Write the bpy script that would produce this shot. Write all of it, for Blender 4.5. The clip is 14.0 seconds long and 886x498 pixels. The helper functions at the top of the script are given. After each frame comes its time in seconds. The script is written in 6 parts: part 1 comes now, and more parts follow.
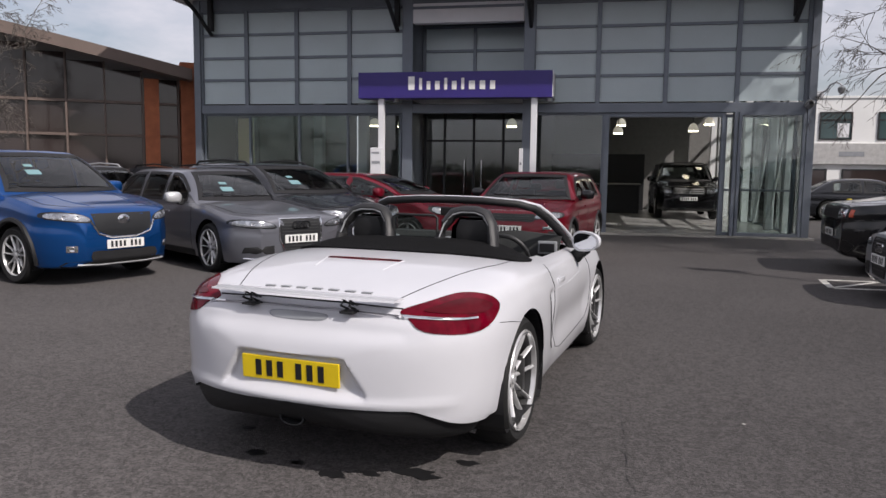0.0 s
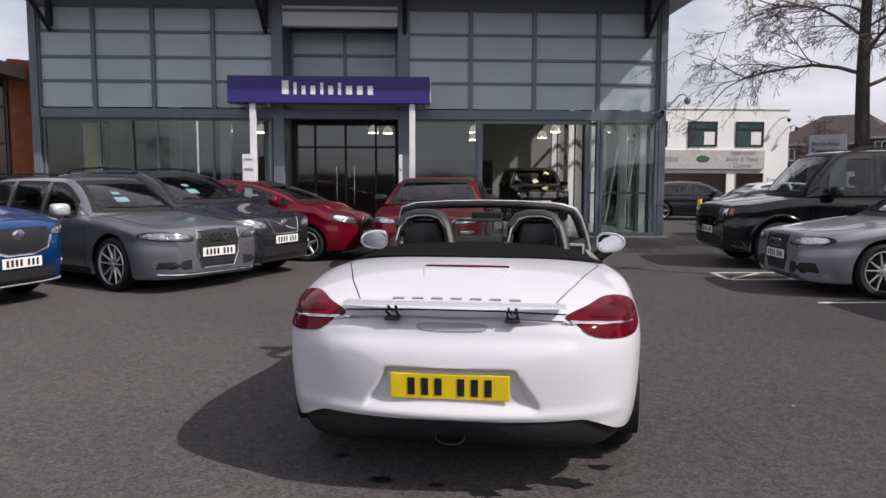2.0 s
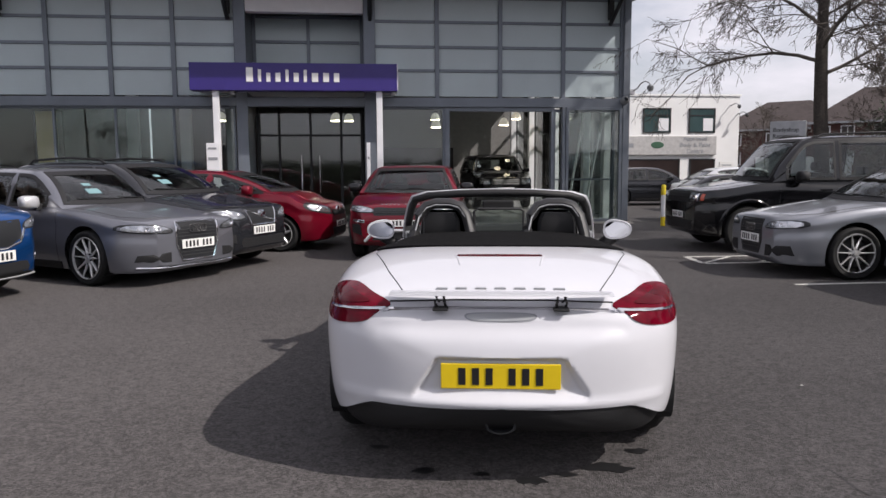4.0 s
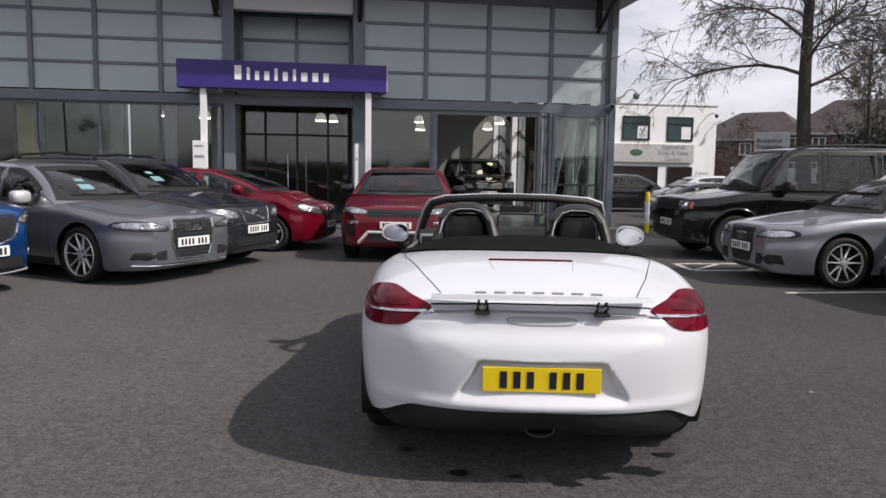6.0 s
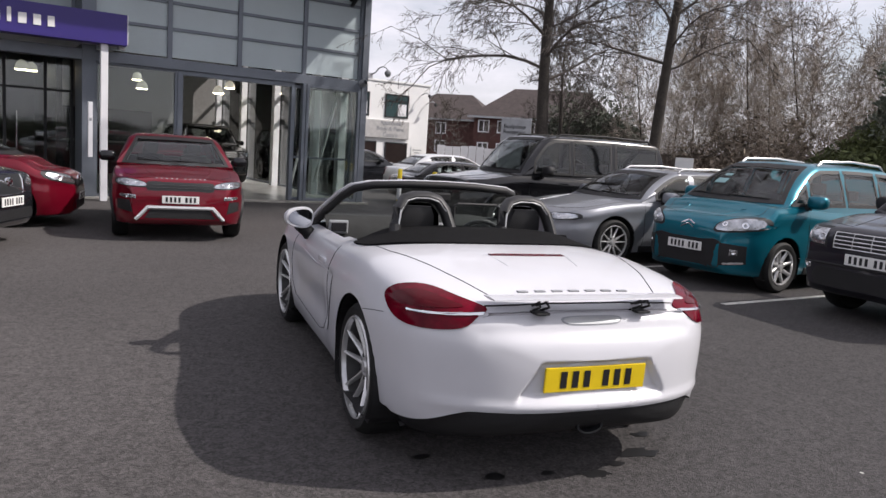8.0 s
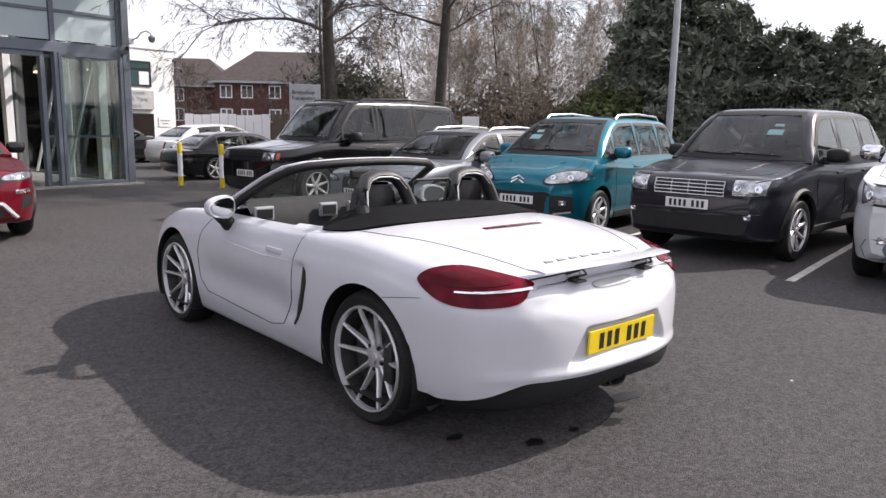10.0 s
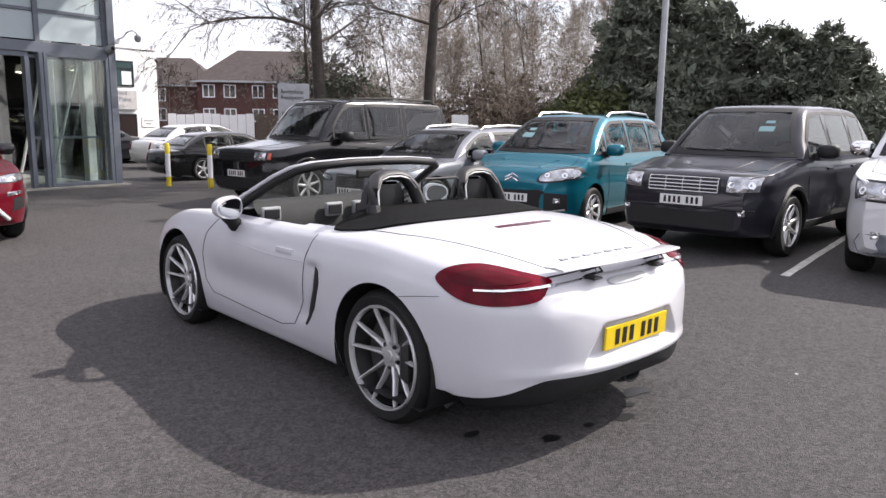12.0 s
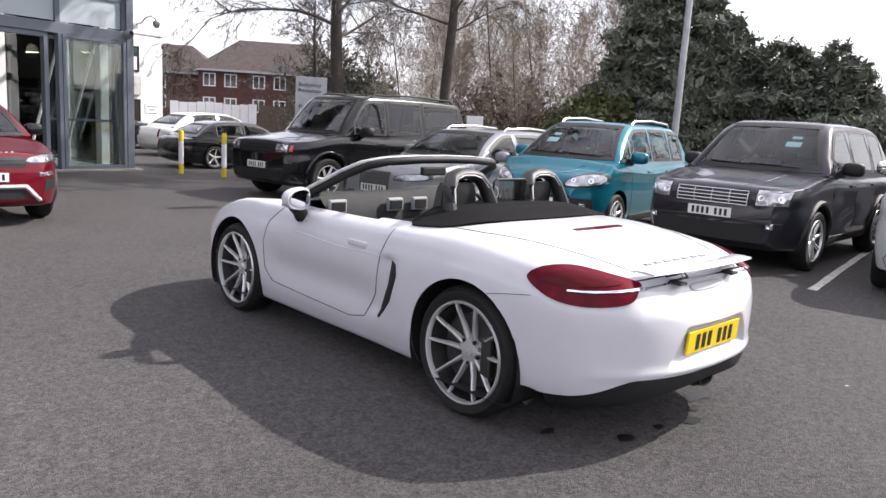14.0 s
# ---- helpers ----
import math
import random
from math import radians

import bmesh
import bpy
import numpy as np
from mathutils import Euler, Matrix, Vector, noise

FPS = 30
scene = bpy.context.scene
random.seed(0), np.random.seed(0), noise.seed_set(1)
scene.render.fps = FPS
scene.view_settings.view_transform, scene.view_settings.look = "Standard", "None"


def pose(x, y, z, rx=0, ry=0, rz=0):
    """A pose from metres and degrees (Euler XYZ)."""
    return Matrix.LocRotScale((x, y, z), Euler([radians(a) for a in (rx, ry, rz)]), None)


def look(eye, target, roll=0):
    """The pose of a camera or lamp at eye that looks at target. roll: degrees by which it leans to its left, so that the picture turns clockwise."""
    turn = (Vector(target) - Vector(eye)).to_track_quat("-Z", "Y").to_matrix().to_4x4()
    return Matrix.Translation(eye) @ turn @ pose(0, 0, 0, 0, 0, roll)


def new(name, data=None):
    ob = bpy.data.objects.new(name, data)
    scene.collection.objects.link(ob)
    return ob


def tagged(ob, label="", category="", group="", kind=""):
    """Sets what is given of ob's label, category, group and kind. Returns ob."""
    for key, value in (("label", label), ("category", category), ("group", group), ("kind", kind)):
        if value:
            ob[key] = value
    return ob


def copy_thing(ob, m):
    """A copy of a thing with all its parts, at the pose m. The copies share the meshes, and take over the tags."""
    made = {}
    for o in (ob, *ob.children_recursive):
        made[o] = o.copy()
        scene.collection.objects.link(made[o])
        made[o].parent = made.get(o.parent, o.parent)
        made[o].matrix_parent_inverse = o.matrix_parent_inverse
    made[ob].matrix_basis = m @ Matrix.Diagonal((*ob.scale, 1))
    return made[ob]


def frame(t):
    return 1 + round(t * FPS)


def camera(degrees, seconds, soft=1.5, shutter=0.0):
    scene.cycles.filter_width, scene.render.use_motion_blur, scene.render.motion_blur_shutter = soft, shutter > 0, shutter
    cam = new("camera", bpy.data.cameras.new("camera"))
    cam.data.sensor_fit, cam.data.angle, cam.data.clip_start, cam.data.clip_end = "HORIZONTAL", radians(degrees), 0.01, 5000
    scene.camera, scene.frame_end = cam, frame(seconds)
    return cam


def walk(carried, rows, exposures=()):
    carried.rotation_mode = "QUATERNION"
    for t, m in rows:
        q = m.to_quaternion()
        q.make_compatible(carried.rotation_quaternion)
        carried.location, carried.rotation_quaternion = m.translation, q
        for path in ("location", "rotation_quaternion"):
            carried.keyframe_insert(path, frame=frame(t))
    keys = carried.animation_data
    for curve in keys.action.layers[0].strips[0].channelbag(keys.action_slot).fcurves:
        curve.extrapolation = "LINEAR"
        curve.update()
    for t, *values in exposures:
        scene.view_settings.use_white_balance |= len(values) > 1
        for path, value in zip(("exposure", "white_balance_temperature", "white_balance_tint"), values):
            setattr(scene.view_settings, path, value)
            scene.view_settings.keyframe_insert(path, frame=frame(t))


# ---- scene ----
cam = camera(61.5, 14.0)
PATH = [
    (0, (1.881, -3.767, 1.447), (1.144, -1.92, 1.24), 0.7),
    (0.5, (1.497, -3.85, 1.418), (0.795, -1.986, 1.235), -0.2),
    (1, (1.107, -4.013, 1.4), (0.621, -2.079, 1.242), -0.1),
    (1.5, (0.691, -4.079, 1.398), (0.339, -2.118, 1.223), 0.1),
    (2, (0.38, -4.039, 1.419), (0.114, -2.065, 1.234), 0.1),
    (2.5, (0.099, -4.076, 1.442), (-0.062, -2.088, 1.298), 0.2),
    (3, (-0.032, -4.072, 1.432), (-0.167, -2.085, 1.255), -0.4),
    (5.5, (-0.054, -4.068, 1.431), (-0.174, -2.085, 1.2), 0.3),
    (6, (-0.353, -4.112, 1.439), (-0.416, -2.124, 1.227), 0.9),
    (6.5, (-0.677, -4.066, 1.433), (-0.616, -2.075, 1.248), 1.9),
    (7, (-1.016, -3.936, 1.493), (-0.784, -1.963, 1.263), 2.2),
    (7.5, (-1.465, -3.828, 1.509), (-0.933, -1.914, 1.285), 2.5),
    (8, (-1.895, -3.633, 1.484), (-1.149, -1.796, 1.224), 3.8),
    (8.5, (-2.255, -3.358, 1.498), (-1.34, -1.602, 1.219), 2.3),
    (9, (-2.593, -3.132, 1.485), (-1.464, -1.522, 1.118), 2.1),
    (9.2, (-2.694, -3.07, 1.492), (-1.476, -1.52, 1.153), 2.0),
    (11.5, (-3.094, -2.827, 1.511), (-1.742, -1.394, 1.169), 0.7),
    (12, (-3.089, -2.822, 1.509), (-1.743, -1.381, 1.174), 0.6),
    (12.5, (-3.117, -2.83, 1.508), (-1.763, -1.397, 1.173), 0.8),
    (13, (-3.127, -2.842, 1.512), (-1.803, -1.389, 1.143), 0.5),
    (13.5, (-3.294, -2.767, 1.52), (-1.992, -1.288, 1.176), 2.1),
    (14, (-3.498, -2.55, 1.498), (-2.129, -1.13, 1.163), 3.3),
]
walk(cam, [(t, look(eye, target, roll)) for t, eye, target, roll in PATH],
     [(0, 0.03), (1, 0.08), (3, 0.18), (6, 0.22), (6.5, 0.26), (8, 0.34), (9, 0.56), (11.5, 0.98), (12.5, 1.01), (13.5, 1.09), (14, 1.12)])

# ---- light ----
SUN_AZ = Vector((0.95, -0.37, 0.0)).normalized()
SUN_EL = radians(43)
world = bpy.data.worlds.new("world")
scene.world = world
world.use_nodes = True
wn = world.node_tree.nodes
wl = world.node_tree.links
sky = wn.new("ShaderNodeTexSky")
sky.sky_type = "NISHITA"
sky.sun_disc = False
sky.sun_elevation = SUN_EL
sky.sun_rotation = math.atan2(SUN_AZ.x, SUN_AZ.y)
sky.dust_density = 2.5
tc = wn.new("ShaderNodeTexCoord")
mp = wn.new("ShaderNodeMapping")
mp.inputs["Scale"].default_value = (1.0, 1.0, 2.6)
cl = wn.new("ShaderNodeTexNoise")
cl.inputs["Scale"].default_value = 2.4
cl.inputs["Detail"].default_value = 7.0
cl.inputs["Roughness"].default_value = 0.6
cr = wn.new("ShaderNodeValToRGB")
cr.color_ramp.elements[0].position, cr.color_ramp.elements[1].position = 0.34, 0.60
cr.color_ramp.elements[0].color = (0.25, 0.25, 0.25, 1)
cr.color_ramp.elements[1].color = (0.92, 0.92, 0.92, 1)
cm = wn.new("ShaderNodeMix")
cm.data_type = "RGBA"
cm.inputs["B"].default_value = (8.8, 8.45, 9.3, 1)
wl.new(tc.outputs["Generated"], mp.inputs["Vector"])
wl.new(mp.outputs["Vector"], cl.inputs["Vector"])
wl.new(cl.outputs["Fac"], cr.inputs["Fac"])
wl.new(cr.outputs["Color"], cm.inputs["Factor"])
wl.new(sky.outputs["Color"], cm.inputs["A"])
wl.new(cm.outputs["Result"], wn["Background"].inputs["Color"])
wn["Background"].inputs["Strength"].default_value = 0.092

sun = new("sun", bpy.data.lights.new("sun", "SUN"))
sun.data.energy = 3.9
sun.data.angle = radians(0.9)
sun.data.color = (1.0, 0.93, 0.89)
sun.matrix_world = look(SUN_AZ * 40 * math.cos(SUN_EL) + Vector((0, 0, 40 * math.sin(SUN_EL))), (0, 0, 0))


# ---- materials ----
def material(name, base, rough=0.5, metal=0.0, vary=0.12, scale=6.0, bump=0.0, bscale=60.0, coat=0.0, fine=0.0, trans=0.0, spec=0.5, ior=1.45, island=0.0):
    """A surface with broad and fine variation of tone, roughness and relief."""
    m = bpy.data.materials.new(name)
    m.use_nodes = True
    n, l = m.node_tree.nodes, m.node_tree.links
    p = n["Principled BSDF"]
    p.inputs["Metallic"].default_value = metal
    p.inputs["Roughness"].default_value = rough
    p.inputs["Coat Weight"].default_value = coat
    p.inputs["Coat Roughness"].default_value = 0.04
    p.inputs["Transmission Weight"].default_value = trans
    p.inputs["Specular IOR Level"].default_value = spec
    p.inputs["IOR"].default_value = ior
    t = n.new("ShaderNodeTexCoord")
    a = n.new("ShaderNodeTexNoise")
    a.inputs["Scale"].default_value = scale
    a.inputs["Detail"].default_value = 6
    l.new(t.outputs["Object"], a.inputs["Vector"])
    b = n.new("ShaderNodeTexNoise")
    b.inputs["Scale"].default_value = bscale
    b.inputs["Detail"].default_value = 3
    l.new(t.outputs["Object"], b.inputs["Vector"])
    r1 = n.new("ShaderNodeMapRange")
    r1.inputs["From Min"].default_value, r1.inputs["From Max"].default_value = 0.3, 0.7
    r1.inputs["To Min"].default_value, r1.inputs["To Max"].default_value = 1 - vary, 1 + vary
    l.new(a.outputs["Fac"], r1.inputs["Value"])
    r2 = n.new("ShaderNodeMapRange")
    r2.inputs["From Min"].default_value, r2.inputs["From Max"].default_value = 0.3, 0.7
    r2.inputs["To Min"].default_value, r2.inputs["To Max"].default_value = 1 - fine, 1 + fine
    l.new(b.outputs["Fac"], r2.inputs["Value"])
    mul = n.new("ShaderNodeMath")
    mul.operation = "MULTIPLY"
    l.new(r1.outputs["Result"], mul.inputs[0])
    l.new(r2.outputs["Result"], mul.inputs[1])
    out = mul.outputs[0]
    if island:
        g = n.new("ShaderNodeNewGeometry")
        r3 = n.new("ShaderNodeMapRange")
        r3.inputs["To Min"].default_value, r3.inputs["To Max"].default_value = 1 - island, 1 + island
        l.new(g.outputs["Random Per Island"], r3.inputs["Value"])
        m2 = n.new("ShaderNodeMath")
        m2.operation = "MULTIPLY"
        l.new(out, m2.inputs[0])
        l.new(r3.outputs["Result"], m2.inputs[1])
        out = m2.outputs[0]
    v = n.new("ShaderNodeVectorMath")
    v.operation = "SCALE"
    v.inputs[0].default_value = base
    l.new(out, v.inputs["Scale"])
    l.new(v.outputs["Vector"], p.inputs["Base Color"])
    if bump:
        bp = n.new("ShaderNodeBump")
        bp.inputs["Strength"].default_value = bump
        bp.inputs["Distance"].default_value = 0.01
        l.new(b.outputs["Fac"], bp.inputs["Height"])
        l.new(bp.outputs["Normal"], p.inputs["Normal"])
    return m


def paint(name, base, metal=0.0, rough=0.35):
    return material(name, base, rough, metal, vary=0.03, scale=3, coat=0.8, fine=0.02 if not metal else 0.06, bscale=900, spec=0.25)


def glowing(name, colour, strength):
    m = material(name, colour, 0.4)
    p = m.node_tree.nodes["Principled BSDF"]
    p.inputs["Emission Color"].default_value = (*colour, 1)
    p.inputs["Emission Strength"].default_value = strength
    return m


def pane_glass(name, tint, gloss_rough=0.02, clear=0.8, ior=1.7):
    """Thin flat glass: clear sheet with a mirror-like skin that grows at grazing angles."""
    m = bpy.data.materials.new(name)
    m.use_nodes = True
    n, l = m.node_tree.nodes, m.node_tree.links
    n.remove(n["Principled BSDF"])
    tr = n.new("ShaderNodeBsdfTransparent")
    tr.inputs["Color"].default_value = (*[c * clear for c in tint], 1)
    gl = n.new("ShaderNodeBsdfGlossy")
    gl.inputs["Roughness"].default_value = gloss_rough
    gl.inputs["Color"].default_value = (0.95, 0.97, 0.97, 1)
    fr = n.new("ShaderNodeFresnel")
    fr.inputs["IOR"].default_value = ior
    mx = n.new("ShaderNodeMixShader")
    l.new(fr.outputs["Fac"], mx.inputs["Fac"])
    l.new(tr.outputs["BSDF"], mx.inputs[1])
    l.new(gl.outputs["BSDF"], mx.inputs[2])
    l.new(mx.outputs["Shader"], n["Material Output"].inputs["Surface"])
    return m


def asphalt():
    m = material("asphalt", (0.066, 0.061, 0.0605), 0.8, vary=0.14, scale=0.4, bump=0.9, bscale=140, fine=0.35, spec=0.35)
    n, l = m.node_tree.nodes, m.node_tree.links
    p = n["Principled BSDF"]
    p.inputs["Diffuse Roughness"].default_value = 1.0
    t = n["Texture Coordinate"]
    vo = n.new("ShaderNodeTexVoronoi")
    vo.inputs["Scale"].default_value = 75
    l.new(t.outputs["Object"], vo.inputs["Vector"])
    mid = n.new("ShaderNodeTexNoise")
    mid.inputs["Scale"].default_value = 14
    mid.inputs["Detail"].default_value = 8
    mid.inputs["Roughness"].default_value = 0.75
    l.new(t.outputs["Object"], mid.inputs["Vector"])
    r = n.new("ShaderNodeMapRange")
    r.inputs["From Min"].default_value, r.inputs["From Max"].default_value = 0.3, 0.7
    r.inputs["To Min"].default_value, r.inputs["To Max"].default_value = 0.66, 1.34
    l.new(mid.outputs["Fac"], r.inputs["Value"])
    sep = n.new("ShaderNodeSeparateColor")
    l.new(vo.outputs["Color"], sep.inputs["Color"])
    st = n.new("ShaderNodeMapRange")
    st.inputs["From Min"].default_value, st.inputs["From Max"].default_value = 0.0, 1.0
    st.inputs["To Min"].default_value, st.inputs["To Max"].default_value = 0.6, 1.4
    l.new(sep.outputs["Red"], st.inputs["Value"])
    mu = n.new("ShaderNodeMath")
    mu.operation = "MULTIPLY"
    l.new(r.outputs["Result"], mu.inputs[0])
    l.new(st.outputs["Result"], mu.inputs[1])
    src = p.inputs["Base Color"].links[0].from_socket
    v = n.new("ShaderNodeVectorMath")
    v.operation = "SCALE"
    l.new(src, v.inputs[0])
    l.new(mu.outputs[0], v.inputs["Scale"])
    l.new(v.outputs["Vector"], p.inputs["Base Color"])
    return m


M_ASPHALT = asphalt()
M_LINE = material("road_paint", (0.55, 0.54, 0.5), 0.7, vary=0.25, scale=9, bump=0.3, bscale=120, fine=0.15)
M_DARKMARK = material("dark_mark", (0.012, 0.012, 0.013), 0.5, vary=0.3, scale=20)
M_GREY = material("grey_aluminium", (0.16, 0.18, 0.21), 0.42, 0.3, vary=0.08, scale=2, fine=0.05)
M_PANEL = material("frosted_panel", (0.46, 0.535, 0.555), 0.3, vary=0.07, scale=0.6, fine=0.03, coat=0.2)
M_WHITE = material("white_render", (0.78, 0.78, 0.77), 0.75, vary=0.05, scale=0.8, bump=0.15, bscale=90, fine=0.04)
M_WHITEP = material("white_powder_coat", (0.74, 0.74, 0.76), 0.4, vary=0.04, scale=3)
M_PURPLE = material("purple_fascia", (0.035, 0.022, 0.17), 0.35, vary=0.06, scale=2)
M_GLASS = pane_glass("shop_glass", (0.86, 0.9, 0.89), clear=0.98, ior=1.68)
M_CARGLASS = pane_glass("screen_glass", (0.86, 0.9, 0.89), clear=0.97, ior=1.32)
M_PANE = pane_glass("car_window_glass", (0.72, 0.78, 0.76), clear=0.8, ior=1.62)
M_SEAT = material("dark_grey_upholstery", (0.035, 0.035, 0.037), 0.8, vary=0.2, scale=8, bump=0.2, bscale=300)
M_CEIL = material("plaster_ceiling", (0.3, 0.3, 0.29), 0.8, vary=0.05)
M_INNER = material("grey_inner_wall", (0.2, 0.195, 0.19), 0.8, vary=0.08)
M_TILE = material("showroom_floor", (0.34, 0.34, 0.33), 0.25, vary=0.08, scale=2)
M_DARK = material("dark_steel", (0.012, 0.013, 0.015), 0.55, vary=0.1)
M_BLACKP = material("black_plastic", (0.011, 0.011, 0.012), 0.6, vary=0.15, scale=8, bump=0.2, bscale=300)
M_RUBBER = material("tyre_rubber", (0.009, 0.009, 0.009), 0.75, vary=0.2, scale=12, bump=0.2, bscale=200)
M_ALLOY = material("silver_alloy", (0.66, 0.66, 0.66), 0.26, 0.6, vary=0.06, scale=9)
M_CHROME = material("chrome", (0.8, 0.8, 0.82), 0.08, 1.0, vary=0.03)
M_DISC = material("brake_disc", (0.06, 0.06, 0.06), 0.45, 0.6, vary=0.15, scale=14)
M_CLEAR = material("headlamp_lens", (0.42, 0.43, 0.45), 0.16, 0.85, vary=0.45, scale=9, coat=1.0, bump=0.5, bscale=26)
M_REDLENS = material("red_lamp_lens", (0.105, 0.001, 0.009), 0.08, vary=0.3, scale=14, coat=1.0, fine=0.1, bscale=70, spec=0.12)
M_REDLENS.node_tree.nodes["Principled BSDF"].inputs["Coat Weight"].default_value = 0.08
M_DARKLENS = material("dark_red_lens", (0.07, 0.003, 0.007), 0.1, vary=0.2, scale=10, spec=0.2)
M_AMBER = material("amber_lens", (0.42, 0.07, 0.035), 0.15, vary=0.1, coat=0.6)
M_PLATEW = material("white_plate", (0.74, 0.74, 0.72), 0.35, vary=0.04)
M_PLATEY = material("yellow_plate", (0.76, 0.55, 0.015), 0.35, vary=0.05, scale=12)
M_INK = material("black_ink", (0.012, 0.012, 0.014), 0.5)
M_GREYINK = material("grey_ink", (0.28, 0.29, 0.31), 0.5)
M_FABRIC = material("black_fabric", (0.0055, 0.0055, 0.006), 0.95, vary=0.2, scale=20, bump=0.3, bscale=500, spec=0.15)
M_LEATHER = material("black_leather", (0.02, 0.02, 0.021), 0.45, vary=0.15, scale=10, bump=0.2, bscale=160)
M_BRICK = material("orange_brick", (0.40, 0.135, 0.065), 0.85, vary=0.15, scale=5, bump=0.3, bscale=40, fine=0.15)
# house brick and tile: shade of the side away from the sun darkens the colour
M_SHADEBRICK = material("shaded_red_brick", (0.085, 0.039, 0.034), 0.85, vary=0.2, scale=3, fine=0.18, bscale=25, bump=0.3)
M_SHADEROOF = material("shaded_brown_tile", (0.05, 0.038, 0.036), 0.85, vary=0.2, scale=2, fine=0.25, bscale=18, bump=0.4)
M_BARK = material("bark", (0.055, 0.047, 0.04), 0.9, vary=0.25, scale=4, bump=0.6, bscale=30, fine=0.3)
M_TWIG = material("twigs", (0.105, 0.09, 0.078), 0.9, vary=0.3, scale=2, fine=0.2)
M_LEAF = material("dark_conifer", (0.135, 0.15, 0.115), 0.95, vary=0.35, scale=0.6, fine=0.2, bscale=6, island=0.25)
M_LEAFY = material("yellow_green_shrub", (0.085, 0.1, 0.035), 0.75, vary=0.4, scale=0.7, fine=0.3, bscale=6, island=0.4)
M_BROWNLEAF = material("brown_undergrowth", (0.19, 0.155, 0.12), 0.85, vary=0.4, scale=0.6, fine=0.3, bscale=6, island=0.4)
M_YELLOW = material("yellow_paint", (0.72, 0.56, 0.02), 0.45, vary=0.08, scale=6)
M_TIMBER = material("brown_timber_fence", (0.09, 0.07, 0.055), 0.85, vary=0.2, scale=5)
M_GALV = material("galvanised_steel", (0.36, 0.37, 0.38), 0.5, 0.6, vary=0.12, scale=5)
M_BROWNMET = material("brown_cladding", (0.14, 0.105, 0.09), 0.55, 0.1, vary=0.08, scale=2)
M_DUSKGLASS = material("dusky_glass", (0.035, 0.026, 0.025), 0.06, vary=0.3, scale=0.5, spec=0.8)
M_STICKER = material("pale_blue_sticker", (0.17, 0.30, 0.32), 0.5, vary=0.05)
M_LAMPGLOW = glowing("pendant_glow", (1.0, 0.86, 0.62), 9.0)
M_SHADEGLOW = glowing("shade_glow", (0.8, 0.74, 0.62), 0.3)
M_MIRROR = material("mirror_glass", (0.55, 0.57, 0.6), 0.03, 1.0, vary=0.02)
M_SOIL = material("kerb_stone", (0.26, 0.25, 0.23), 0.85, vary=0.15, scale=4, bump=0.3, bscale=80, fine=0.1)


# ---- building helpers ----
def lerp(a, b, u):
    return a + (b - a) * u


def table(pts):
    """A smooth curve through (x, y) pairs sorted by x."""
    xs, ys = [p[0] for p in pts], [p[1] for p in pts]
    n = len(xs)
    d = [(ys[i + 1] - ys[i]) / (xs[i + 1] - xs[i]) for i in range(n - 1)]
    m = [d[0]] + [0 if d[i - 1] * d[i] <= 0 else 2 * d[i - 1] * d[i] / (d[i - 1] + d[i]) for i in range(1, n - 1)] + [d[-1]]

    def f(x):
        if x <= xs[0]:
            return ys[0]
        if x >= xs[-1]:
            return ys[-1]
        i = max(k for k in range(n - 1) if xs[k] <= x)
        h = xs[i + 1] - xs[i]
        u = (x - xs[i]) / h
        return ((2 * u ** 3 - 3 * u ** 2 + 1) * ys[i] + (u ** 3 - 2 * u ** 2 + u) * h * m[i] + (3 * u ** 2 - 2 * u ** 3) * ys[i + 1] + (u ** 3 - u ** 2) * h * m[i + 1])
    return f


def part(name, bm, mat, parent=None, label="", smooth=False, category="", kind=""):
    me = bpy.data.meshes.new(name)
    bmesh.ops.recalc_face_normals(bm, faces=bm.faces)
    if smooth:
        for f in bm.faces:
            f.smooth = True
        for e in bm.edges:
            if len(e.link_faces) == 2 and e.calc_face_angle(0) > 0.75:
                e.smooth = False
    bm.to_mesh(me)
    bm.free()
    me.materials.append(mat)
    ob = new(name, me)
    if parent is not None:
        ob.parent = parent
    return tagged(ob, label, category, "", kind)


def thing(name, label, category, m=None, group=""):
    ob = new(name)
    ob.empty_display_size = 0.1
    if m is not None:
        ob.matrix_world = m
    return tagged(ob, label, category, group)


def box(bm, x0, x1, y0, y1, z0, z1, bev=0.0, m=None):
    r = bmesh.ops.create_cube(bm, size=1.0)
    vs = r["verts"]
    mat = Matrix.LocRotScale(((x0 + x1) / 2, (y0 + y1) / 2, (z0 + z1) / 2), None, (abs(x1 - x0), abs(y1 - y0), abs(z1 - z0)))
    bmesh.ops.transform(bm, matrix=(m @ mat) if m is not None else mat, verts=vs)
    if bev:
        es = list({e for v in vs for e in v.link_edges})
        bmesh.ops.bevel(bm, geom=es, offset=bev, segments=2, affect="EDGES", profile=0.6)
    return bm


def boxes(*specs):
    bm = bmesh.new()
    for s in specs:
        box(bm, *s)
    return bm


